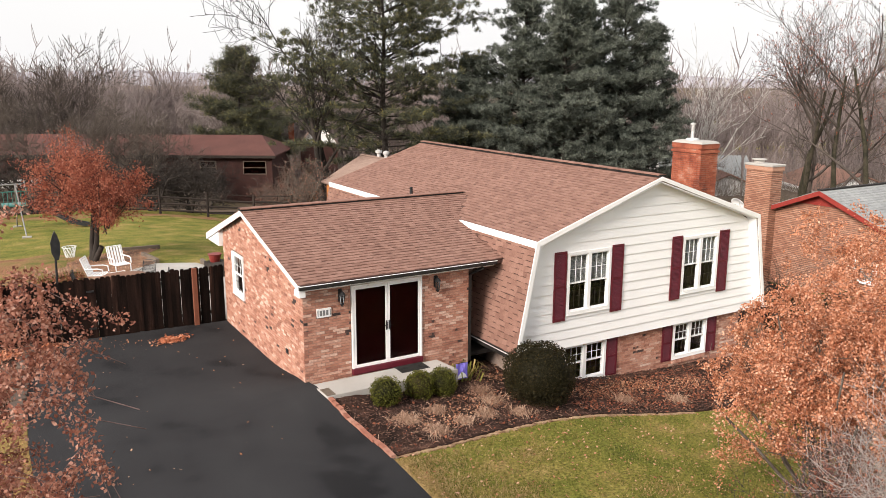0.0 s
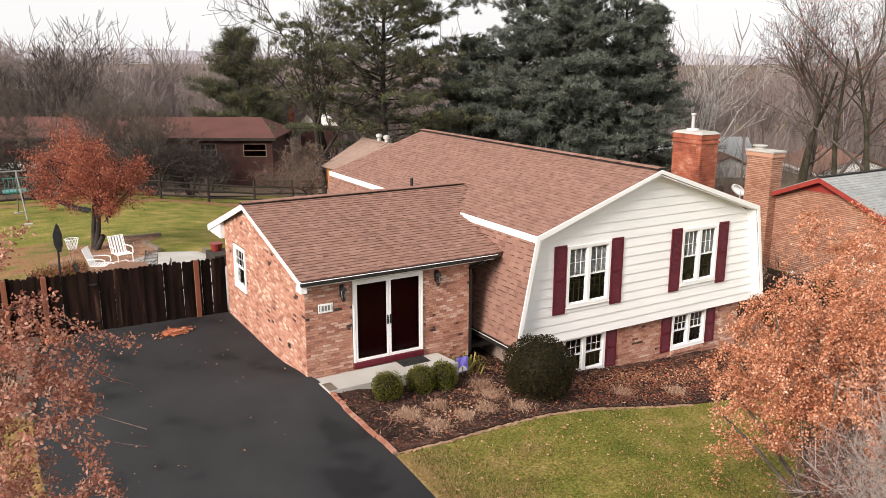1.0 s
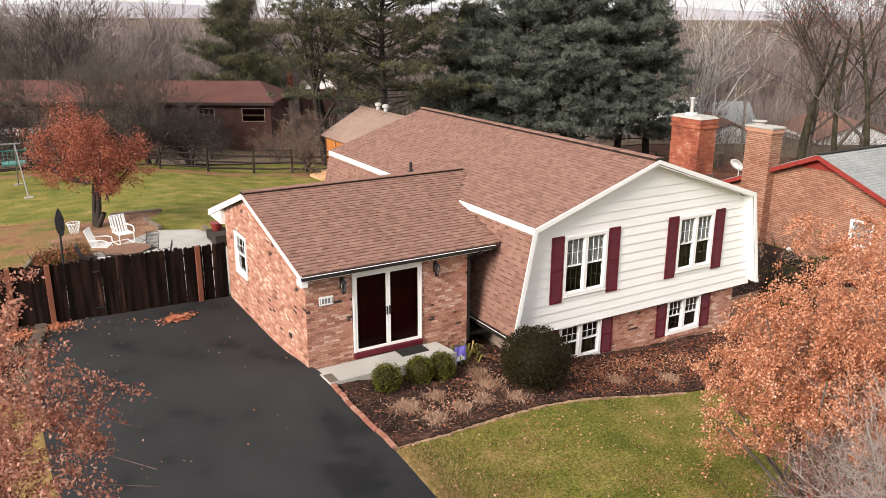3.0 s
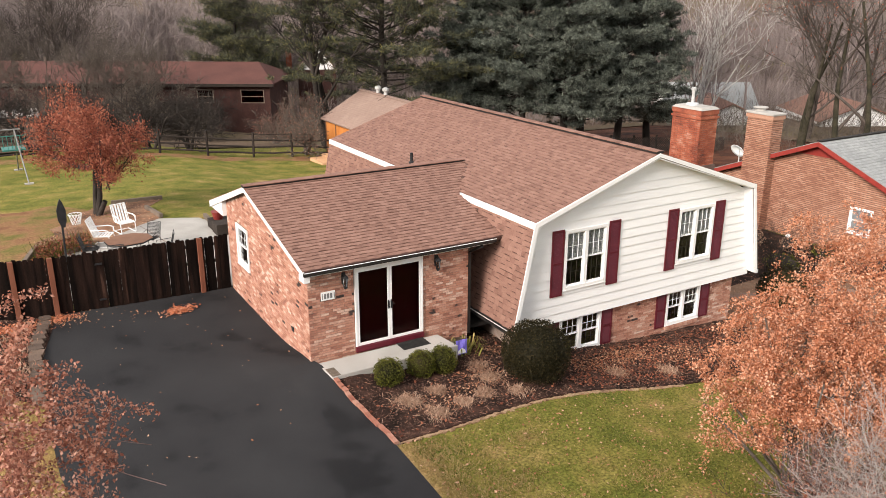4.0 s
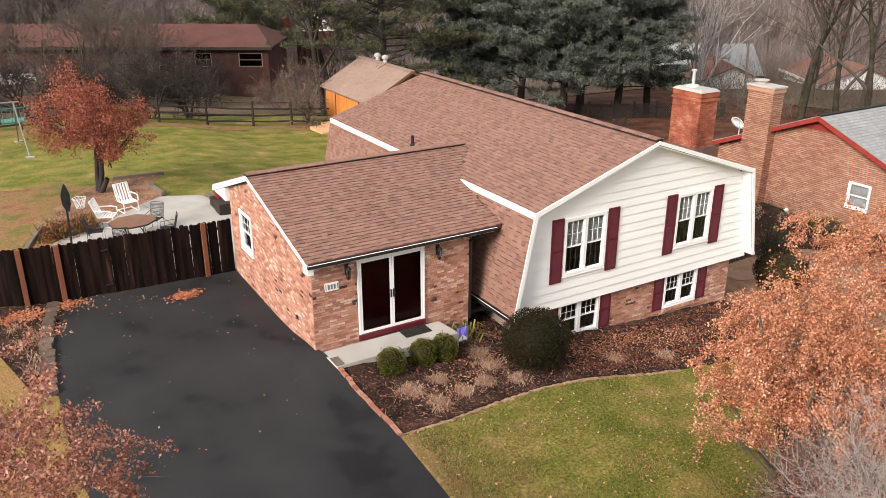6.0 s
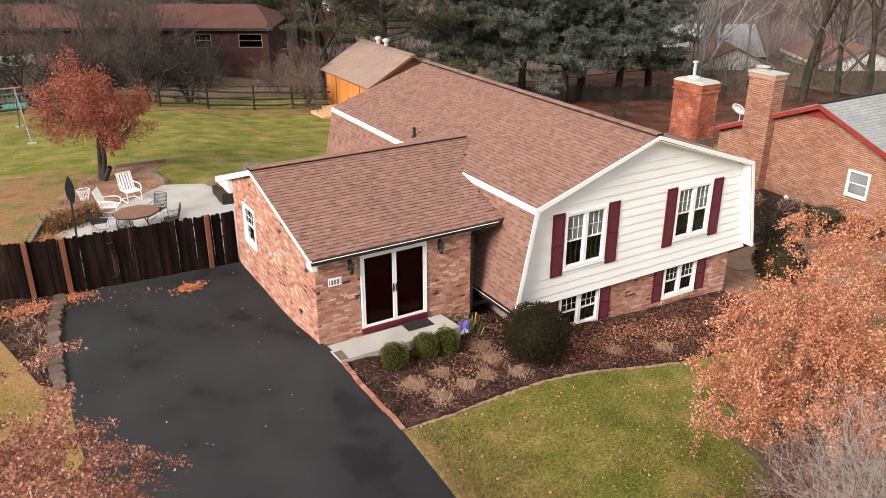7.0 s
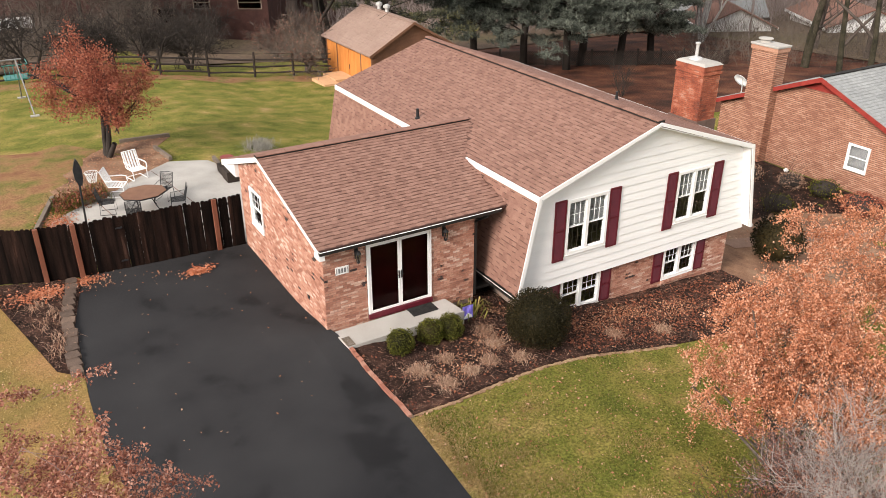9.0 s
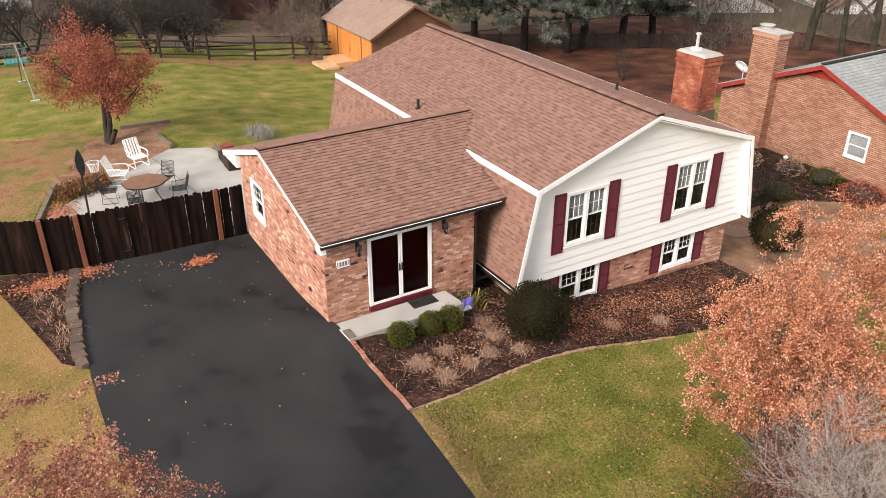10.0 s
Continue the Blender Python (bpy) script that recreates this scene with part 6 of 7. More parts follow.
def mesh_chair(x, y, turn):
    """A black steel-mesh patio chair on a sled base; turn: degrees, facing +y at 0."""
    z = ground_z(x, y) + 0.032
    ob = thing("patio_chair", "black steel-mesh patio chair beside the table", "chair", (x, y, z), "black patio chairs")
    m = Matrix.Translation((x, y, z)) @ Matrix.Rotation(radians(turn), 4, "Z")

    def p(a, b, c):
        return m @ Vector((a, b, c))
    seat = Geo()
    for i in range(13):
        k = -0.24 + i * 0.04
        seat.beam(p(k, -0.24, 0.42), p(k, 0.24, 0.44), 0.010, 0.010)
        seat.beam(p(-0.24, k, 0.43), p(0.24, k, 0.43), 0.010, 0.010)
    tagged(part("seat", seat, BLACK, ob), kind="stuff")
    backr = Geo()
    for i in range(13):
        k = -0.22 + i * 0.037
        backr.beam(p(k, -0.24, 0.45), p(k, -0.36, 0.92), 0.010, 0.010)
    for i in range(10):
        t = i / 9
        backr.beam(p(-0.22, -0.24 - 0.12 * t, 0.47 + 0.45 * t), p(0.22, -0.24 - 0.12 * t, 0.47 + 0.45 * t), 0.010, 0.010)
    tagged(part("backrest", backr, BLACK, ob), kind="stuff")
    for s in (-1, 1):
        part("side_frame", Geo().tube([p(s * 0.25, -0.38, 0.95), p(s * 0.25, -0.24, 0.44), p(s * 0.25, -0.28, 0.02), p(s * 0.25, 0.26, 0.02), p(s * 0.25, 0.22, 0.62), p(s * 0.26, -0.28, 0.66)], 0.012, 7), BLACK, ob)
    part("top_rail", Geo().tube([p(-0.25, -0.38, 0.95), p(-0.1, -0.385, 0.97), p(0.1, -0.385, 0.97), p(0.25, -0.38, 0.95)], 0.012, 7), BLACK, ob)


mesh_chair(-1.25, 10.75, 80)
mesh_chair(-1.45, 12.05, 140)
mesh_chair(-3.5, 11.8, -105)
mesh_chair(-2.85, 10.45, -10)


def slat_chair(x, y, turn):
    """A white slatted spring chair with a high back."""
    z = ground_z(x, y) + 0.032
    ob = thing("garden_chair", "white metal spring chair with slatted seat and back", "chair", (x, y, z), "white garden chairs")
    m = Matrix.Translation((x, y, z)) @ Matrix.Rotation(radians(turn), 4, "Z")

    def p(a, b, c):
        return m @ Vector((a, b, c))
    for i in range(5):
        k = -0.22 + i * 0.11
        part("slat", Geo().beam(p(k, -0.26, 0.40), p(k, -0.48, 1.02), 0.07, 0.012, up=m.to_3x3() @ Vector((0, 1, 0.2))), WHITE, ob)
    for i in range(5):
        k = -0.2 + i * 0.11
        part("slat", Geo().beam(p(-0.27, k, 0.41), p(0.27, k, 0.41), 0.075, 0.012), WHITE, ob)
    for s in (-1, 1):
        part("side_frame", Geo().tube([p(s * 0.29, -0.5, 1.04), p(s * 0.29, -0.27, 0.42), p(s * 0.29, 0.26, 0.42), p(s * 0.29, 0.30, 0.06), p(s * 0.29, 0.24, 0.02), p(s * 0.29, -0.38, 0.02)], 0.019, 8), WHITE, ob)
        part("armrest", Geo().tube([p(s * 0.31, -0.36, 0.66), p(s * 0.32, 0.1, 0.68), p(s * 0.32, 0.27, 0.64), p(s * 0.31, 0.29, 0.45)], 0.022, 8), WHITE, ob)
    part("top_rail", Geo().tube([p(-0.29, -0.5, 1.04), p(0.29, -0.5, 1.04)], 0.019, 8), WHITE, ob)
    part("base_rail", Geo().tube([p(-0.29, -0.38, 0.02), p(0.29, -0.38, 0.02)], 0.019, 8), WHITE, ob)


slat_chair(-2.85, 13.4, -115)
slat_chair(-1.85, 14.95, -165)

hoop = thing("basketball_hoop", "black pole with a small backboard, rim and white net", "basketball hoop", (-4.45, 10.5, ground_z(-4.45, 10.5)))
hz = ground_z(-4.45, 10.5)
part("pole", Geo().tube([(-4.45, 10.5, hz), (-4.38, 10.5, hz + 2.3), (-4.30, 10.5, hz + 2.45)], 0.035, 8), BLACK, hoop)
part("backboard", Geo().prism([(-0.05, -0.52), (-0.14, -0.28), (-0.15, 0.05), (-0.06, 0.32), (0, 0.44), (0.06, 0.32), (0.13, 0.05), (0.12, -0.28), (0.05, -0.52)], Matrix.Translation((-4.36, 10.46, hz + 2.25)) @ Matrix(((1, 0, 0, 0), (0, 0, 1, 0), (0, 1, 0, 0), (0, 0, 0, 1))), 0.09), BLACK, hoop, "narrow dark backboard")
ringp = [(-3.97 + 0.21 * math.cos(a * math.tau / 16), 10.5 + 0.21 * math.sin(a * math.tau / 16), hz + 2.12) for a in range(17)]
part("rim", Geo().tube(ringp, 0.012, 6).tube([(-4.2, 10.5, hz + 2.12), (-4.17, 10.5, hz + 2.12)], 0.015, 6), WHITE, hoop, "pale ring")
net = Geo()
for a in range(12):
    for tw in (-1, 1):
        q = []
        for j in range(4):
            ang, r = (a + tw * j * 0.5) * math.tau / 12, 0.20 - 0.025 * j
            q.append((-3.97 + r * math.cos(ang), 10.5 + r * math.sin(ang), hz + 2.11 - 0.11 * j))
        net.tube(q, 0.007, 4)
part("net", net, WHITE, hoop, "white net")
grill = thing("planter_box", "dark timber planter with a red pot beside the patio", "planter", (1.45, 12.9, ground_z(1.45, 12.9)))
gz = ground_z(1.45, 12.9) + 0.03
part("body", Geo().box(1.1, 12.5, gz, 1.8, 13.2, gz + 0.45).box(1.15, 13.4, gz, 1.9, 14.1, gz + 0.35), RAIL_WOOD, grill, bevel=0.01)
part("pot", Geo().lathe([(0.18, 0), (0.26, 0.3), (0.28, 0.32), (0.24, 0.32)], (1.5, 13.75, gz + 0.35), 16), POT_RED, grill, "red round pot")
for i, (a, b) in enumerate((((-0.13, 16.7), (-0.33, 18.9)), ((-1.5, 20.9), (0.75, 20.7)), ((-6.0, 11.3), (-5.1, 14.3)), ((1.4, 14.6), (1.5, 15.9)), ((-4.2, 13.0), (-3.2, 13.5)))):
    z0, z1 = ground_z(*a), ground_z(*b)
    tagged(part("landscape_timber", Geo().beam((a[0], a[1], z0 + 0.09), (b[0], b[1], z1 + 0.09), 0.15, 0.18), TIMBER, bevel=0.01), "weathered grey landscape timber edging the bed", "timber", "bed timbers")
hr = np.random.RandomState(5)
hc = np.stack([hr.uniform(-5.2, -3.3, 1600), hr.uniform(0, 1, 1600), hr.uniform(0.03, 0.55, 1600)], 1)
hc[:, 1] = 13.1 + (hc[:, 0] + 4.6) * 0.35 + hr.normal(size=1600) * 0.3
hc[:, 2] += [ground_z(x, y) for x, y, _ in hc]
hedge = thing("low_hedge", "thin brown-green hedge behind the patio edge", "hedge", (-4.4, 13.2, ground_z(-4.4, 13.2)))
quad_mesh("foliage", leaf_quads(hc, 0.08, hr), LEAF_BED, hedge)
hc2 = hc[:700].copy()
quad_mesh("stem_mass", spray_quads(hc2 - (0, 0, 0.2), np.tile((0, 0, 1.0), (700, 1)), 1, 0.4, 0.02, hr, 0.5), LEAF_GREEN, hedge, "", "stuff")

# ---- back yard ----
rail_fence = thing("rail_fence", "old dark split-rail fence with wire along the back yard", "fence", (4.2, 38, ground_z(4.2, 38)))
RF = [(-14, 41.5), (-4, 39.5), (4.2, 38.0), (10.3, 37.0), (15.6, 35.9)]
rr = random.Random(91)
for (ax, ay), (bx, by) in zip(RF, RF[1:]):
    n = max(1, round(math.hypot(bx - ax, by - ay) / 2.5))
    for i in range(n):
        x, y = ax + (bx - ax) * i / n, ay + (by - ay) * i / n
        u, v = ax + (bx - ax) * (i + 1) / n, ay + (by - ay) * (i + 1) / n
        z, w = ground_z(x, y), ground_z(u, v)
        part("post", Geo().tube([(x, y, z - 0.1), (x + rr.uniform(-0.05, 0.05), y, z + 1.75)], 0.085, 6), RAIL_WOOD, rail_fence)
        for h in (0.3, 0.75, 1.2):
            part("rail", Geo().tube([(x, y, z + h + rr.uniform(-0.05, 0.05)), ((x + u) / 2, (y + v) / 2, (z + w) / 2 + h + rr.uniform(-0.03, 0.03)), (u, v, w + h + rr.uniform(-0.05, 0.05))], 0.07, 6), RAIL_WOOD, rail_fence)
        part("wire_strand", Geo().tube([(x, y, z + 1.62), (u, v, w + 1.62)], 0.022, 5), RAIL_WOOD, rail_fence)

shed = thing("shed", "orange-stained wooden shed with a tan shingle roof", "shed", (18.9, 33.5, ground_z(15.6, 33)))
sz = -3.15
sx0, sx1, sy0, sy1, se, sr, srx = 15.95, 22.0, 29.85, 37.3, -0.35, 1.40, 19.0
part("wall", Geo().box(sx0, sy0 + 0.1, sz, sx0 + 0.1, sy1, se), SHED_ORANGE, shed, "orange-stained plywood wall")
gw = Geo()
gw.prism([(sx0, sz), (sx1, sz), (sx1, se), (srx, sr - 0.1), (sx0, se)], Matrix(((1, 0, 0, 0), (0, 0, 1, sy0), (0, 1, 0, 0), (0, 0, 0, 1))), 0.1)
gab = part("gable_wall", gw, SHED_BROWN, shed, "brown clapboard gable")
for i in range(18):
    z = sz + 0.05 + i * 0.24
    half_l = sx0 if z < se else sx0 + (z - se) / (sr - se) * (srx - sx0)
    half_r = sx1 if z < se else sx1 - (z - se) / (sr - se) * (sx1 - srx)
    top_l = max(half_l, sx0 + (z + 0.34 - se) / (sr - se) * (srx - sx0))
    top_r = min(half_r, sx1 - (z + 0.34 - se) / (sr - se) * (sx1 - srx))
    if top_r - top_l > 0.1:
        part("board", Geo().hexa([(half_l, sy0 - 0.03, z), (half_r, sy0 - 0.03, z), (half_r, sy0, z), (half_l, sy0, z), (top_l, sy0 - 0.004, z + 0.24), (top_r, sy0 - 0.004, z + 0.24), (top_r, sy0, z + 0.24), (top_l, sy0, z + 0.24)]), SHED_BROWN, gab)
part("back_wall", Geo().box(sx0, sy1, sz, sx1, sy1 + 0.1, se).box(sx1 - 0.1, sy0 + 0.1, sz, sx1, sy1, se), SHED_BROWN, shed)
for a, b in ((31.6, 33.4), (33.45, 35.3)):
    dr = part("door", Geo().box(sx0 - 0.04, a, sz + 0.25, sx0, b, se - 0.35), SHED_ORANGE, shed, "flush orange double door leaf", bevel=0.006)
part("door_handle", Geo().box(sx0 - 0.06, 33.3, sz + 1.1, sx0 - 0.035, 33.36, sz + 1.4), BLACK, shed)
for y in (29.85, 31.5, 35.4, 37.2):
    part("trim", Geo().box(sx0 - 0.03, y, sz, sx0 - 0.001, y + 0.1, se), SHED_BROWN, shed)
ru = math.hypot(srx - sx0 + 0.3, sr - se + 0.15)
for o, u, v, ln in (((sx0 - 0.3, sy1 + 0.3, se - 0.12), (0, -1, 0), (srx - sx0 + 0.3, 0, sr - se + 0.12), ru), ((sx1 + 0.3, sy0 - 0.3, se - 0.12), (0, 1, 0), (srx - sx1 - 0.3, 0, sr - se + 0.12), math.hypot(sx1 + 0.3 - srx, sr - se + 0.12))):
    deck = part("roof", slab(o, u, v, sy1 - sy0 + 0.6, ln, 0.1), SHINGLE_TAN, shed, "tan shingle roof slope with dark edges")
    shed_tabs = tabs(o, u, v, sy1 - sy0 + 0.6, ln, rng, exposure=0.2)
    pieces("shingle", deck, TAB, shed_tabs, SHINGLE_TAN, 0, "shingle_rest")
part("ridge_cap", Geo().beam((srx, sy0 - 0.32, sr + 0.02), (srx, sy1 + 0.32, sr + 0.02), 0.34, 0.06), SHINGLE_TAN, shed)
for xe, ze in ((sx0 - 0.3, se - 0.12), (sx1 + 0.3, se - 0.12)):
    part("rake_board", Geo().hexa([(xe, sy0 - 0.36, ze - 0.13), (srx, sy0 - 0.36, sr - 0.13), (srx, sy0 - 0.31, sr - 0.13), (xe, sy0 - 0.31, ze - 0.13), (xe, sy0 - 0.36, ze + 0.035), (srx, sy0 - 0.36, sr + 0.035), (srx, sy0 - 0.31, sr + 0.035), (xe, sy0 - 0.31, ze + 0.035)]), SHED_BROWN, shed)
for x0, x1, y0, h in ((14.5, sx0 - 0.05, 32.6, 0.34), (13.4, 14.48, 32.0, 0.16)):
    part("step", Geo().box(x0, y0, sz - 0.25, x1, y0 + 2.2, ground_z(x0, y0 + 1) + h), NEW_WOOD, shed, "new pale lumber ramp", bevel=0.01)
for y in (33.8, 35.0):
    part("roof_vent", Geo().lathe([(0.14, -0.2), (0.14, 0.22), (0.24, 0.26), (0.24, 0.42), (0.10, 0.5)], (srx + 0.15, y, sr + 0.05), 12), STEEL, shed, "round galvanised roof vent")

SWING_GREY = surf("dull_grey_steel", [(0.17, 0.17, 0.17), (0.28, 0.275, 0.27)], 0.6, 5, 40, 0.05, metal=0.2)
swing = thing("swing_set", "metal swing set with a teal slide in the back yard", "swing set", (-4.6, 33, ground_z(-4.6, 33)))
wz = ground_z(-4.6, 33)
for x, y, tx, ty in ((-4.3, 29.4, -4.5, 32.0), (-4.5, 34.8, -4.5, 32.0), (-8.2, 29.6, -8.2, 32.0), (-8.2, 34.6, -8.2, 32.0)):
    part("leg", Geo().tube([(x, y, ground_z(x, y)), (tx, ty, wz + 2.75)], 0.036, 8), SWING_GREY, swing)
    part("foot", Geo().box(x - 0.22, y - 0.1, ground_z(x, y), x + 0.22, y + 0.1, ground_z(x, y) + 0.08), CONCRETE, swing)
part("top_bar", Geo().tube([(-8.4, 32, wz + 2.75), (-4.2, 32, wz + 2.75)], 0.04, 8), SWING_GREY, swing)
part("platform", Geo().box(-5.2, 33.2, wz + 1.35, -3.9, 34.4, wz + 1.42), TEAL, swing, "teal platform")
for i in range(6):
    part("guard_rail", Geo().tube([(-5.1 + i * 0.22, 33.2, wz + 1.42), (-5.1 + i * 0.22, 33.2, wz + 2.2)], 0.018, 6), TEAL, swing)
part("guard_top", Geo().tube([(-5.2, 33.2, wz + 2.2), (-3.9, 33.2, wz + 2.2), (-3.9, 34.4, wz + 2.2)], 0.03, 6), TEAL, swing)
chute = Geo()
path = [(-3.9, 33.8, wz + 1.4), (-3.3, 33.5, wz + 1.25), (-2.5, 33.0, wz + 0.75), (-1.7, 32.4, wz + 0.3), (-1.0, 32.0, wz + 0.15)]
for a, b in zip(path, path[1:]):
    chute.beam(a, b, 0.5, 0.03).beam((a[0] + 0.12, a[1] + 0.22, a[2] + 0.07), (b[0] + 0.12, b[1] + 0.22, b[2] + 0.07), 0.04, 0.16).beam((a[0] - 0.12, a[1] - 0.22, a[2] + 0.07), (b[0] - 0.12, b[1] - 0.22, b[2] + 0.07), 0.04, 0.16)
part("slide", chute, BLACK, swing, "dark slide chute")
for x in (-6.0, -7.2):
    part("swing_seat", Geo().box(x - 0.25, 31.9, wz + 0.5, x + 0.25, 32.1, wz + 0.54).tube([(x - 0.22, 32, wz + 0.54), (x - 0.22, 32, wz + 2.72)], 0.01, 5).tube([(x + 0.22, 32, wz + 0.54), (x + 0.22, 32, wz + 2.72)], 0.01, 5), WHITE, swing)
lat = thing("lattice_fence", "low dark lattice fence behind the pines", "fence", (34, 34, ground_z(34, 34)))
LF = [(27.0, 37.6), (46.0, 26.2)]
for i in range(12):
    a, b = Vector(LF[0]).lerp(Vector(LF[1]), i / 12), Vector(LF[0]).lerp(Vector(LF[1]), (i + 1) / 12)
    z = ground_z(a.x, a.y)
    w = ground_z(b.x, b.y)
    part("post", Geo().box(a.x - 0.06, a.y - 0.06, z, a.x + 0.06, a.y + 0.06, z + 1.4), RAIL_WOOD, lat)
    g = Geo()
    for j in range(-6, 13):
        for sg in (0, 1):
            t0, t1 = j / 12, j / 12 + 0.5
            ta, tb = max(0, t0), min(1, t1)
            if tb <= ta:
                continue
            k0, k1 = (ta - t0) / 0.5, (tb - t0) / 0.5
            if sg:
                k0, k1 = 1 - k0, 1 - k1
            p, q = a.lerp(b, ta), a.lerp(b, tb)
            g.beam((p.x, p.y, z + 0.1 + 1.1 * k0), (q.x, q.y, w + 0.1 + 1.1 * k1), 0.02, 0.05)
    part("lattice", g, RAIL_WOOD, lat)

# ---- the neighbouring brick house ----
nb = thing("brick_house", "orange brick neighbouring house with red trim and a grey roof", "house", (27.5, 5.2, -3.7))
NX, NA, NW, NE_, NT, NB_, NL = 27.5, 5.22, 6.1, -0.48, 2.05, -3.75, 16
NWIN = (2.27, 3.37, -1.86, -0.63)
ng = wall_geo("y", NA - NW + 0.35, NA + NW - 0.35, NB_, -0.5, NX, 0.2, [NWIN])
ng.prism([(NA - NW + 0.35, -0.5), (NA + NW - 0.35, -0.5), (NA, NT - 0.12)], Matrix(((0, 0, 1, NX), (1, 0, 0, 0), (0, 1, 0, 0), (0, 0, 0, 1))), 0.2)
nwall = part("brick_wall", ng, MORTAR_DARK, nb, "orange brick gable wall")
part("side_wall", Geo().box(NX + 0.2, NA - NW + 0.35, NB_, NX + NL, NA - NW + 0.55, -0.5).box(NX + 0.2, NA + NW - 0.55, NB_, NX + NL, NA + NW - 0.35, -0.5).box(NX + NL, NA - NW + 0.35, NB_, NX + NL + 0.2, NA + NW - 0.35, -0.4), BRICK_ORANGE, nb)


def n_top(u):
    return NT - 0.16 - (NT - NE_) * abs(u - NA) / NW


n_job = bricks("y", NA - NW + 0.35, NA + NW - 0.35, NB_, lambda u: n_top(u) - 0.02, NX, [(NWIN[0] - 0.005, NWIN[1] + 0.005, NWIN[2] - 0.05, NWIN[3] + 0.005), (NA - 1.4, NA + 1.4, NT - 0.70, NT + 1)], random.Random(31), course=0.09, run=0.27)
brick_jobs.append((nwall, n_job, BRICK_ORANGE, (27.5, 3.0, -2)))
part("gable_panel", Geo().prism([(NA - 1.75, NT - 0.74), (NA + 1.75, NT - 0.74), (NA, NT - 0.06)], Matrix(((0, 0, 1, NX - 0.03), (1, 0, 0, 0), (0, 1, 0, 0), (0, 0, 0, 1))), 0.06), RED_TRIM, nb, "red painted panel under the gable")
n_len = math.hypot(NW + 0.1, NT - NE_)
for sg in (-1, 1):
    o = (NX - 0.35, NA - NW - 0.1, NE_) if sg < 0 else (NX + NL, NA + NW + 0.1, NE_)
    u = (1, 0, 0) if sg < 0 else (-1, 0, 0)
    v = (0, -sg * (NW + 0.1), NT - NE_)
    deck = part("roof", slab(o, u, v, NL + 0.35, n_len, 0.1), SHINGLE_GREY, nb, "grey shingle roof slope")
    pieces("shingle", deck, TAB, tabs(o, u, v, NL + 0.35, n_len, rng, exposure=0.2), SHINGLE_GREY, 0, "shingle_rest")
    part("rake_board", Geo().prism([(NA, NT - 0.02), (NA - sg * -1 * (NW + 0.1), NE_ - 0.02), (NA - sg * -1 * (NW + 0.1), NE_ - 0.24), (NA, NT - 0.24)], Matrix(((0, 0, 1, NX - 0.38), (1, 0, 0, 0), (0, 1, 0, 0), (0, 0, 0, 1))), 0.05), RED_TRIM, nb, "red rake board")
    part("soffit", Geo().prism([(NA, NT - 0.12), (NA + sg * (NW + 0.1), NE_ - 0.12), (NA + sg * (NW + 0.1), NE_ - 0.15), (NA, NT - 0.15)], Matrix(((0, 0, 1, NX - 0.33), (1, 0, 0, 0), (0, 1, 0, 0), (0, 0, 0, 1))), 0.35), RED_TRIM, nb)
part("ridge_vent", Geo().beam((NX - 0.35, NA, NT + 0.02), (NX + NL, NA, NT + 0.02), 0.22, 0.06), VENT_BLACK, nb)
window(nb, Matrix.Translation((NX - 0.02, NWIN[1], NWIN[2])) @ Matrix.Rotation(-math.pi / 2, 4, "Z"), NWIN[1] - NWIN[0], NWIN[3] - NWIN[2], units=1, rows=1, cols=1, lower_grid=False)
# Added panel gives the panes their light grey look.
part("pane_backing", Geo().box(NX + 0.09, NWIN[0] + 0.05, NWIN[2] + 0.05, NX + 0.10, NWIN[1] - 0.05, NWIN[3] - 0.05), surf("grey_backing", [(0.15, 0.15, 0.147), (0.20, 0.20, 0.195)], 0.8, 3, 30, 0), nb, "plain grey panel added behind the panes")
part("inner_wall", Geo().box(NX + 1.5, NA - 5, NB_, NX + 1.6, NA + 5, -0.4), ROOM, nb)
bx0, bx1, by0, by1, bt = NX - 0.55, NX + 0.25, 7.68, 9.15, 2.98
nch = part("chimney", Geo().box(bx0 + 0.012, by0 + 0.012, NB_, bx1, by1 - 0.012, bt), MORTAR_DARK, nb, "tall orange brick chimney with a pale cap")
brick_jobs.append((nch, bricks("y", by0, by1, NB_, bt - 0.03, bx0, [], random.Random(33), 0.09, 0.27) + bricks("x", bx0, bx1, NB_, bt - 0.03, by0, [], random.Random(34), 0.09, 0.27), BRICK_ORANGE, (27, 8, 1)))
part("corbel", Geo().box(bx0 - 0.06, by0 - 0.06, bt - 0.28, bx1 + 0.06, by1 + 0.06, bt - 0.08), BRICK_ORANGE, nch)
part("cap", Geo().box(bx0 - 0.10, by0 - 0.10, bt - 0.08, bx1 + 0.1, by1 + 0.1, bt + 0.02), CONCRETE, nch, "pale chimney cap", bevel=0.02)
part("flue_cover", Geo().lathe([(0.26, 0.0), (0.25, 0.12), (0.36, 0.15), (0.36, 0.19), (0.1, 0.21)], (NX - 0.1, 8.8, bt + 0.02), 16), CONCRETE, nch)
dish = thing("satellite_dish", "white satellite dish on the neighbouring roof", "satellite dish", (NX + 0.6, 10.2, 0.1))
dm = Matrix.Translation((NX + 0.55, 10.3, 0.75)) @ Matrix.Rotation(radians(55), 4, "Y") @ Matrix.Rotation(radians(180), 4, "X")
dg = Geo()
dg.lathe([(0.05, 0.0), (0.2, 0.03), (0.33, 0.09), (0.40, 0.15), (0.40, 0.165), (0.30, 0.10), (0.05, 0.02)], (0, 0, 0), 20)
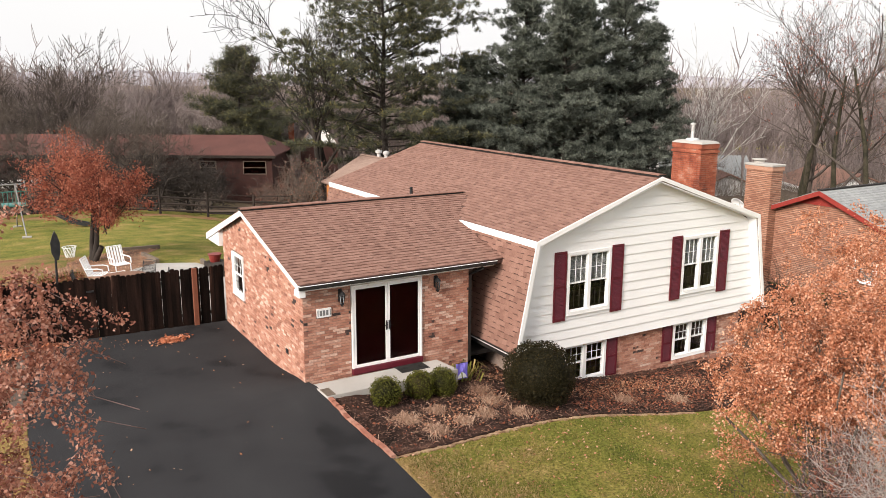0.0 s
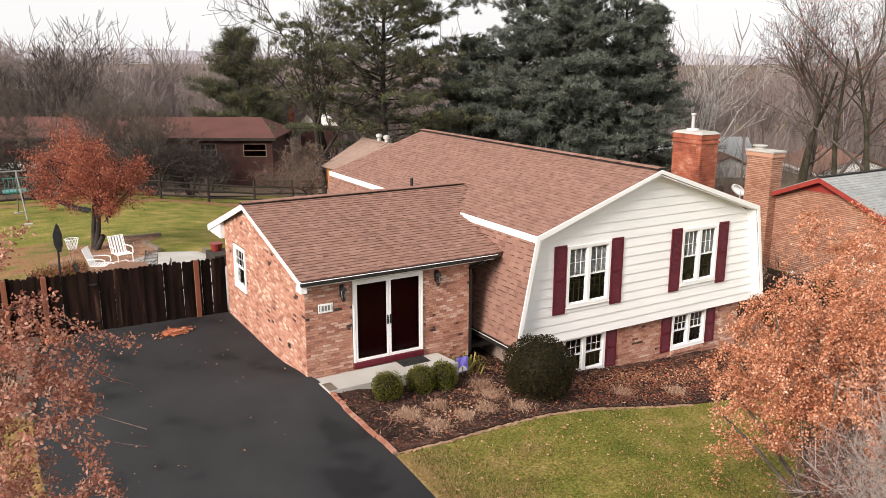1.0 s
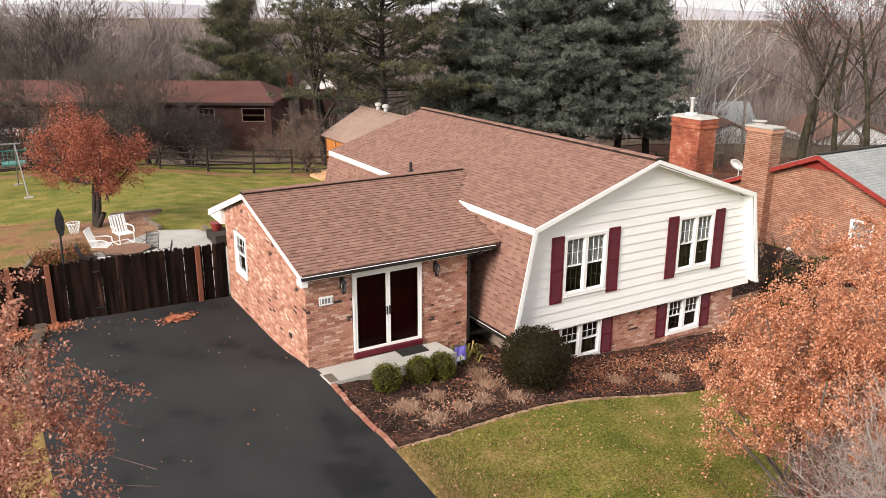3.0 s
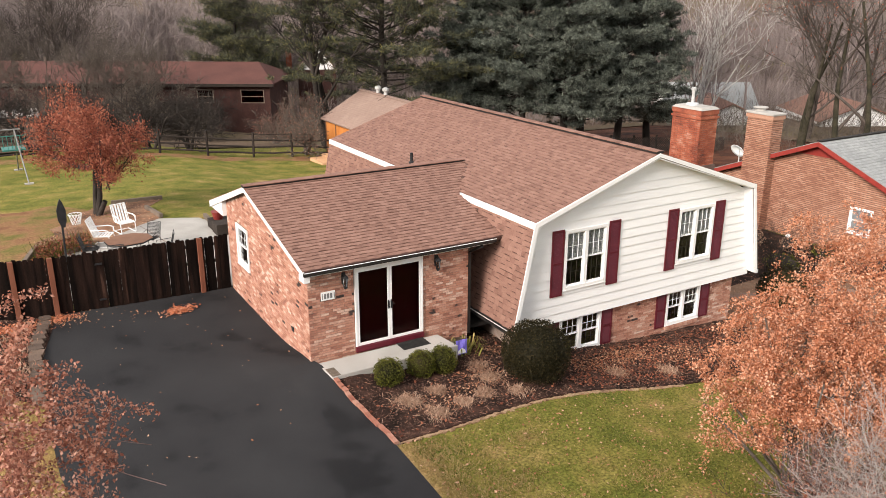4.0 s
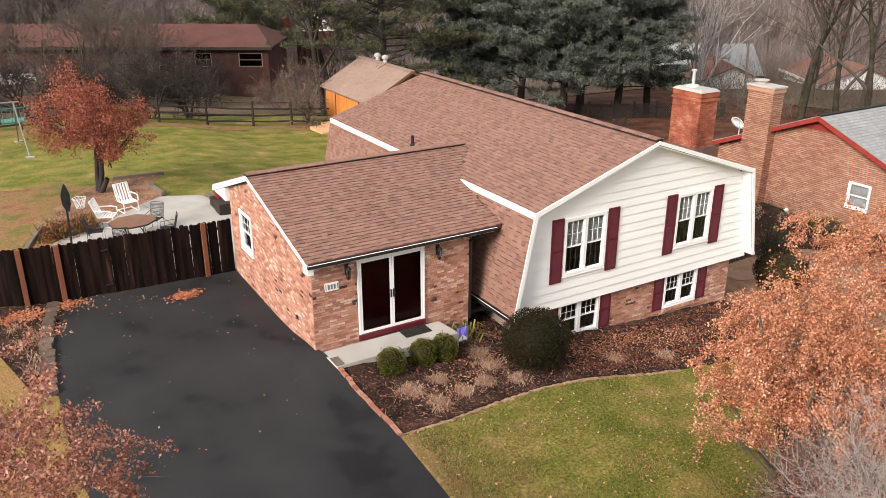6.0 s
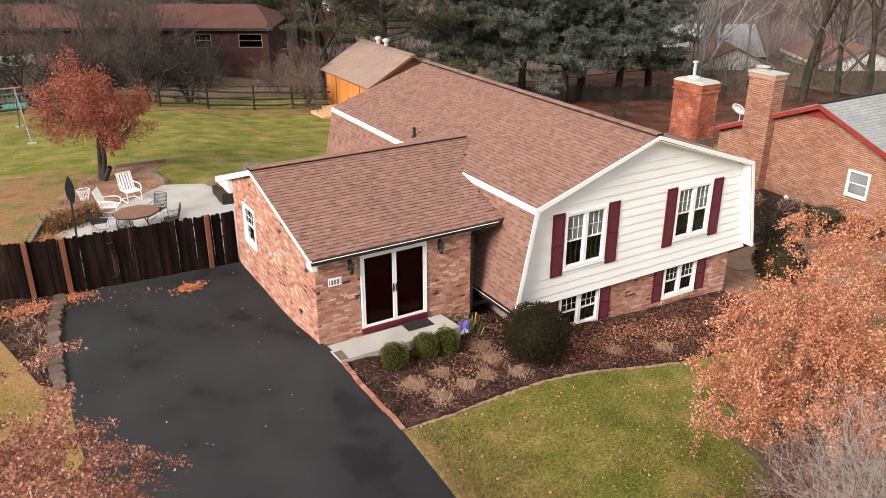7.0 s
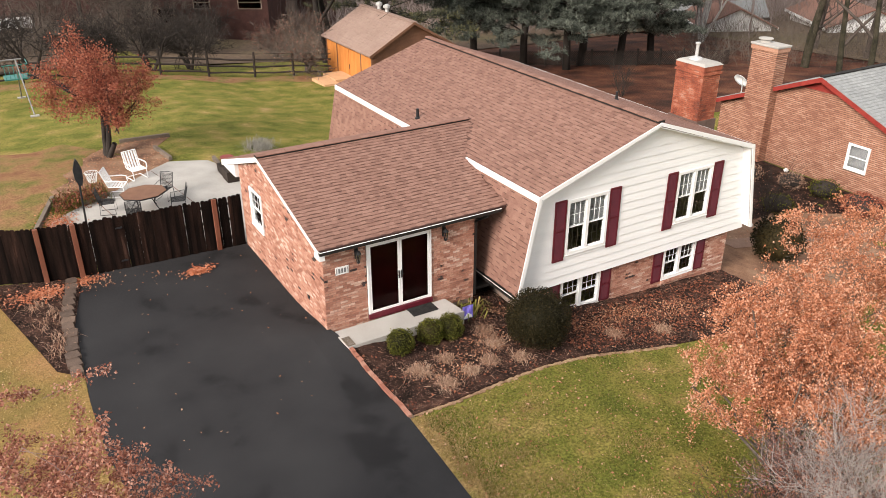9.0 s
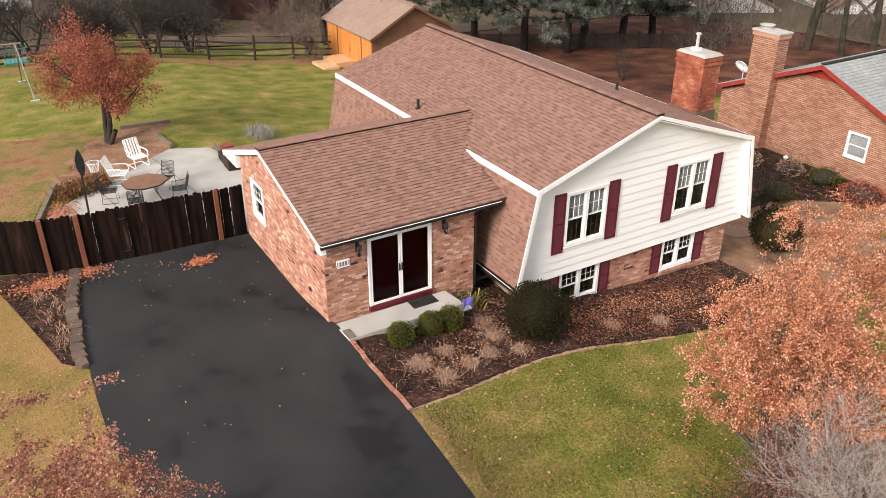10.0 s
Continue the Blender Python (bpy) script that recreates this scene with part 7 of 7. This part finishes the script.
dg.v = [tuple(dm @ Vector(p)) for p in dg.v]
part("dish", dg, WHITE, dish, smooth=True)
part("mast", Geo().tube([(NX + 0.6, 10.3, -0.15), (NX + 0.6, 10.3, 0.6), (NX + 0.55, 10.3, 0.75)], 0.03, 8), STEEL, dish)
tagged(part("side_path", sheet([(16.5, 1.0), (22.5, 0.2), (26.0, -2.0), (26.3, -3.0), (22.0, -0.6), (16.5, 0.2)], 0.03, 0.8, 0.05), PAVER), "brown paved path between the houses", "path", kind="structure")
tagged(part("side_litter", sheet([(13.6, -4.2), (20, -5.0), (27.4, -5.5), (27.4, 0.0), (22, 2.6), (14.25, 0.9), (14.3, -1.0)], 0.012, 0.8, 0.0, 0.02), LITTER), "brown leaf litter beside the house corner", "leaf litter", kind="structure")
tagged(part("side_mulch", sheet([(14.3, 0.9), (22, 2.6), (27.3, 0.0), (27.4, 13), (20, 15), (14.3, 12)], 0.015, 0.8, 0.0, 0.03), MULCH), "dark mulch between the two houses", "flower bed", kind="structure")
for x, y in ((26.3, 5.5), (26.4, 2.9), (26.0, 8.2)):
    z = ground_z(x, y)
    lamp = thing("path_light", "small white path light by the wall", "lamp", (x, y, z), "path lights")
    part("stake", Geo().tube([(x, y, z), (x, y, z + 0.35)], 0.02, 6), BLACK, lamp)
    part("shade", Geo().lathe([(0.06, 0.3), (0.13, 0.4), (0.03, 0.5)], (x, y, z), 10), WHITE, lamp)


# ---- far houses ----
BRICK_FAR = surf("dull_red_brick", [(0.035, 0.016, 0.014), (0.065, 0.028, 0.023)], 0.9, 1.2, 12, 0.1, grain=0.25)
def far_house(label, corner, turn, length, depth, wall_h, rise, wall, roof, wins, gable_mat=None, chimney=None, hip=0.0):
    """A plain house: corner at the lower near left, long side along its x."""
    m = Matrix.Translation(corner) @ Matrix.Rotation(radians(turn), 4, "Z")
    ob = thing("far_house", label, "house", corner, "far houses")
    g = Geo().box(0, 0, 0, length, 0.25, wall_h, m).box(0, depth - 0.25, 0, length, depth, wall_h, m).box(0, 0.25, 0, 0.25, depth - 0.25, wall_h, m).box(length - 0.25, 0.25, 0, length, depth - 0.25, wall_h, m)
    part("wall", g, wall, ob)
    for x in (0, length - 0.25) if not hip else ():
        mm = m @ Matrix(((0, 0, 1, x), (1, 0, 0, 0), (0, 1, 0, wall_h), (0, 0, 0, 1)))
        part("gable", Geo().prism([(0, 0), (depth, 0), (depth / 2, rise)], mm, 0.25), gable_mat or wall, ob)
    e = 0.5
    k = rise / (depth / 2)
    for s in (0, 1):
        y0, y1 = (-e, depth / 2) if s == 0 else (depth + e, depth / 2)
        pts = []
        for dz in (0.0, 0.14):
            for x, y, z in ((-e, y0, wall_h - e * k), (length + e, y0, wall_h - e * k), (length + e - hip, y1, wall_h + rise), (-e + hip, y1, wall_h + rise)):
                pts.append(m @ Vector((x, y, z + dz)))
        part("roof", Geo().hexa(pts), roof, ob)
        part("fascia", Geo().box(-e, y0 - 0.04 if s == 0 else y0, wall_h - e * k - 0.16, length + e, y0 if s == 0 else y0 + 0.04, wall_h - e * k + 0.13, m), RAIL_WOOD if wall is BRICK_FAR else WHITE, ob)
    for xa, xb in ((-e, -e + hip), (length + e, length + e - hip)) if hip else ():
        low_z = wall_h - e * k
        part("hip_end", Geo().add([m @ Vector(p) for p in ((xa, -e, low_z), (xa, depth + e, low_z), (xb, depth / 2, wall_h + rise), (xa, -e, low_z + 0.14), (xa, depth + e, low_z + 0.14), (xb, depth / 2, wall_h + rise + 0.14))], [(0, 1, 2), (3, 4, 5), (0, 1, 4, 3), (1, 2, 5, 4), (2, 0, 3, 5)]), roof, ob)
    for side, x, z, w, h in wins:
        if side == "f":
            wm = m @ Matrix.Translation((x, -0.04, z))
        else:
            wm = m @ Matrix.Translation((0.0 - 0.04, x + w, z)) @ Matrix.Rotation(-math.pi / 2, 4, "Z")
        wf = part("window", Geo().box(-0.08, 0, -0.08, w + 0.08, 0.03, 0, wm).box(-0.08, 0, h, w + 0.08, 0.03, h + 0.08, wm).box(-0.08, 0, 0, 0, 0.03, h, wm).box(w, 0, 0, w + 0.08, 0.03, h, wm).box(0, 0, h / 2 - 0.03, w, 0.03, h / 2 + 0.03, wm), TIMBER if wall is BRICK_FAR else WHITE, ob)
        part("pane", Geo().box(0, 0.012, 0, w, 0.02, h, wm), SCREEN_GLASS, wf)
    if chimney:
        cx, cy, ch = chimney
        part("chimney", Geo().box(cx, cy, wall_h, cx + 0.9, cy + 0.7, wall_h + ch, m), BRICK_CHIMNEY, ob)
    return ob


far_house("long low dark red brick house with a rust roof", (-10.5, 83.2, -7.0), -30.6, 36.6, 10, 6.0, 1.6, BRICK_FAR, SHINGLE_RUST, [("f", 33.6, 4.0, 2.3, 1.25), ("f", 25.2, 2.2, 1.6, 1.8), ("f", 29.0, 4.0, 1.6, 1.25)], hip=2.6)
far_house("brick and white house with a grey roof behind the trees", (60.5, 46.0, -9.0), -30.6, 9.5, 8, 4.6, 2.6, BRICK_FAR, SHINGLE_GREY, [("f", 5.6, 2.2, 1.1, 1.5), ("f", 1.2, 2.2, 1.1, 1.5)], SIDING)
far_house("white house with a brown roof behind bare trees", (63.5, 36.0, -9.2), 58, 10, 7, 5.0, 1.6, SIDING, SHINGLE, [("f", 1.5, 1.2, 1.4, 1.4), ("f", 7.0, 1.2, 1.4, 1.4)])
far_house("white low house behind bare trees", (74, 28.0, -9.0), 58, 10, 8, 5.0, 1.6, SIDING, SHINGLE, [("f", 2.5, 1.2, 1.4, 1.4), ("f", 8.0, 1.2, 1.4, 1.4)])
far_house("small white gabled house behind the pine", (30.2, 80.6, -7.2), -110, 5, 4.5, 6.2, 2.9, BRICK_FAR, SHINGLE_TAN, [("f", 1.5, 1.5, 1.0, 1.2)], SIDING, chimney=(2, -1.4, 2.6))
carport = thing("carport", "white flat-roofed carport beside the red house", "carport", (-5, 70, ground_z(-5, 70)))
cz = ground_z(-4, 70) - 1.2
part("roof", Geo().box(-9.5, 68.2, cz + 2.5, -0.6, 73, cz + 2.75), WHITE, carport)
for x in (-9, -5, -1):
    part("post", Geo().box(x - 0.08, 68.4, cz, x + 0.08, 68.56, cz + 2.5), WHITE, carport)

# ---- many small pieces ----
for deck, job, limit in shingle_jobs:
    pieces("shingle", deck, TAB, job, SHINGLE, limit, "shingle_rest")
for wall, job, mat, near in brick_jobs:
    job.sort(key=lambda t: (t.translation - Vector(near)).length)
    pieces("brick", wall, UNIT_BRICK, job, mat, 300, "brickwork")
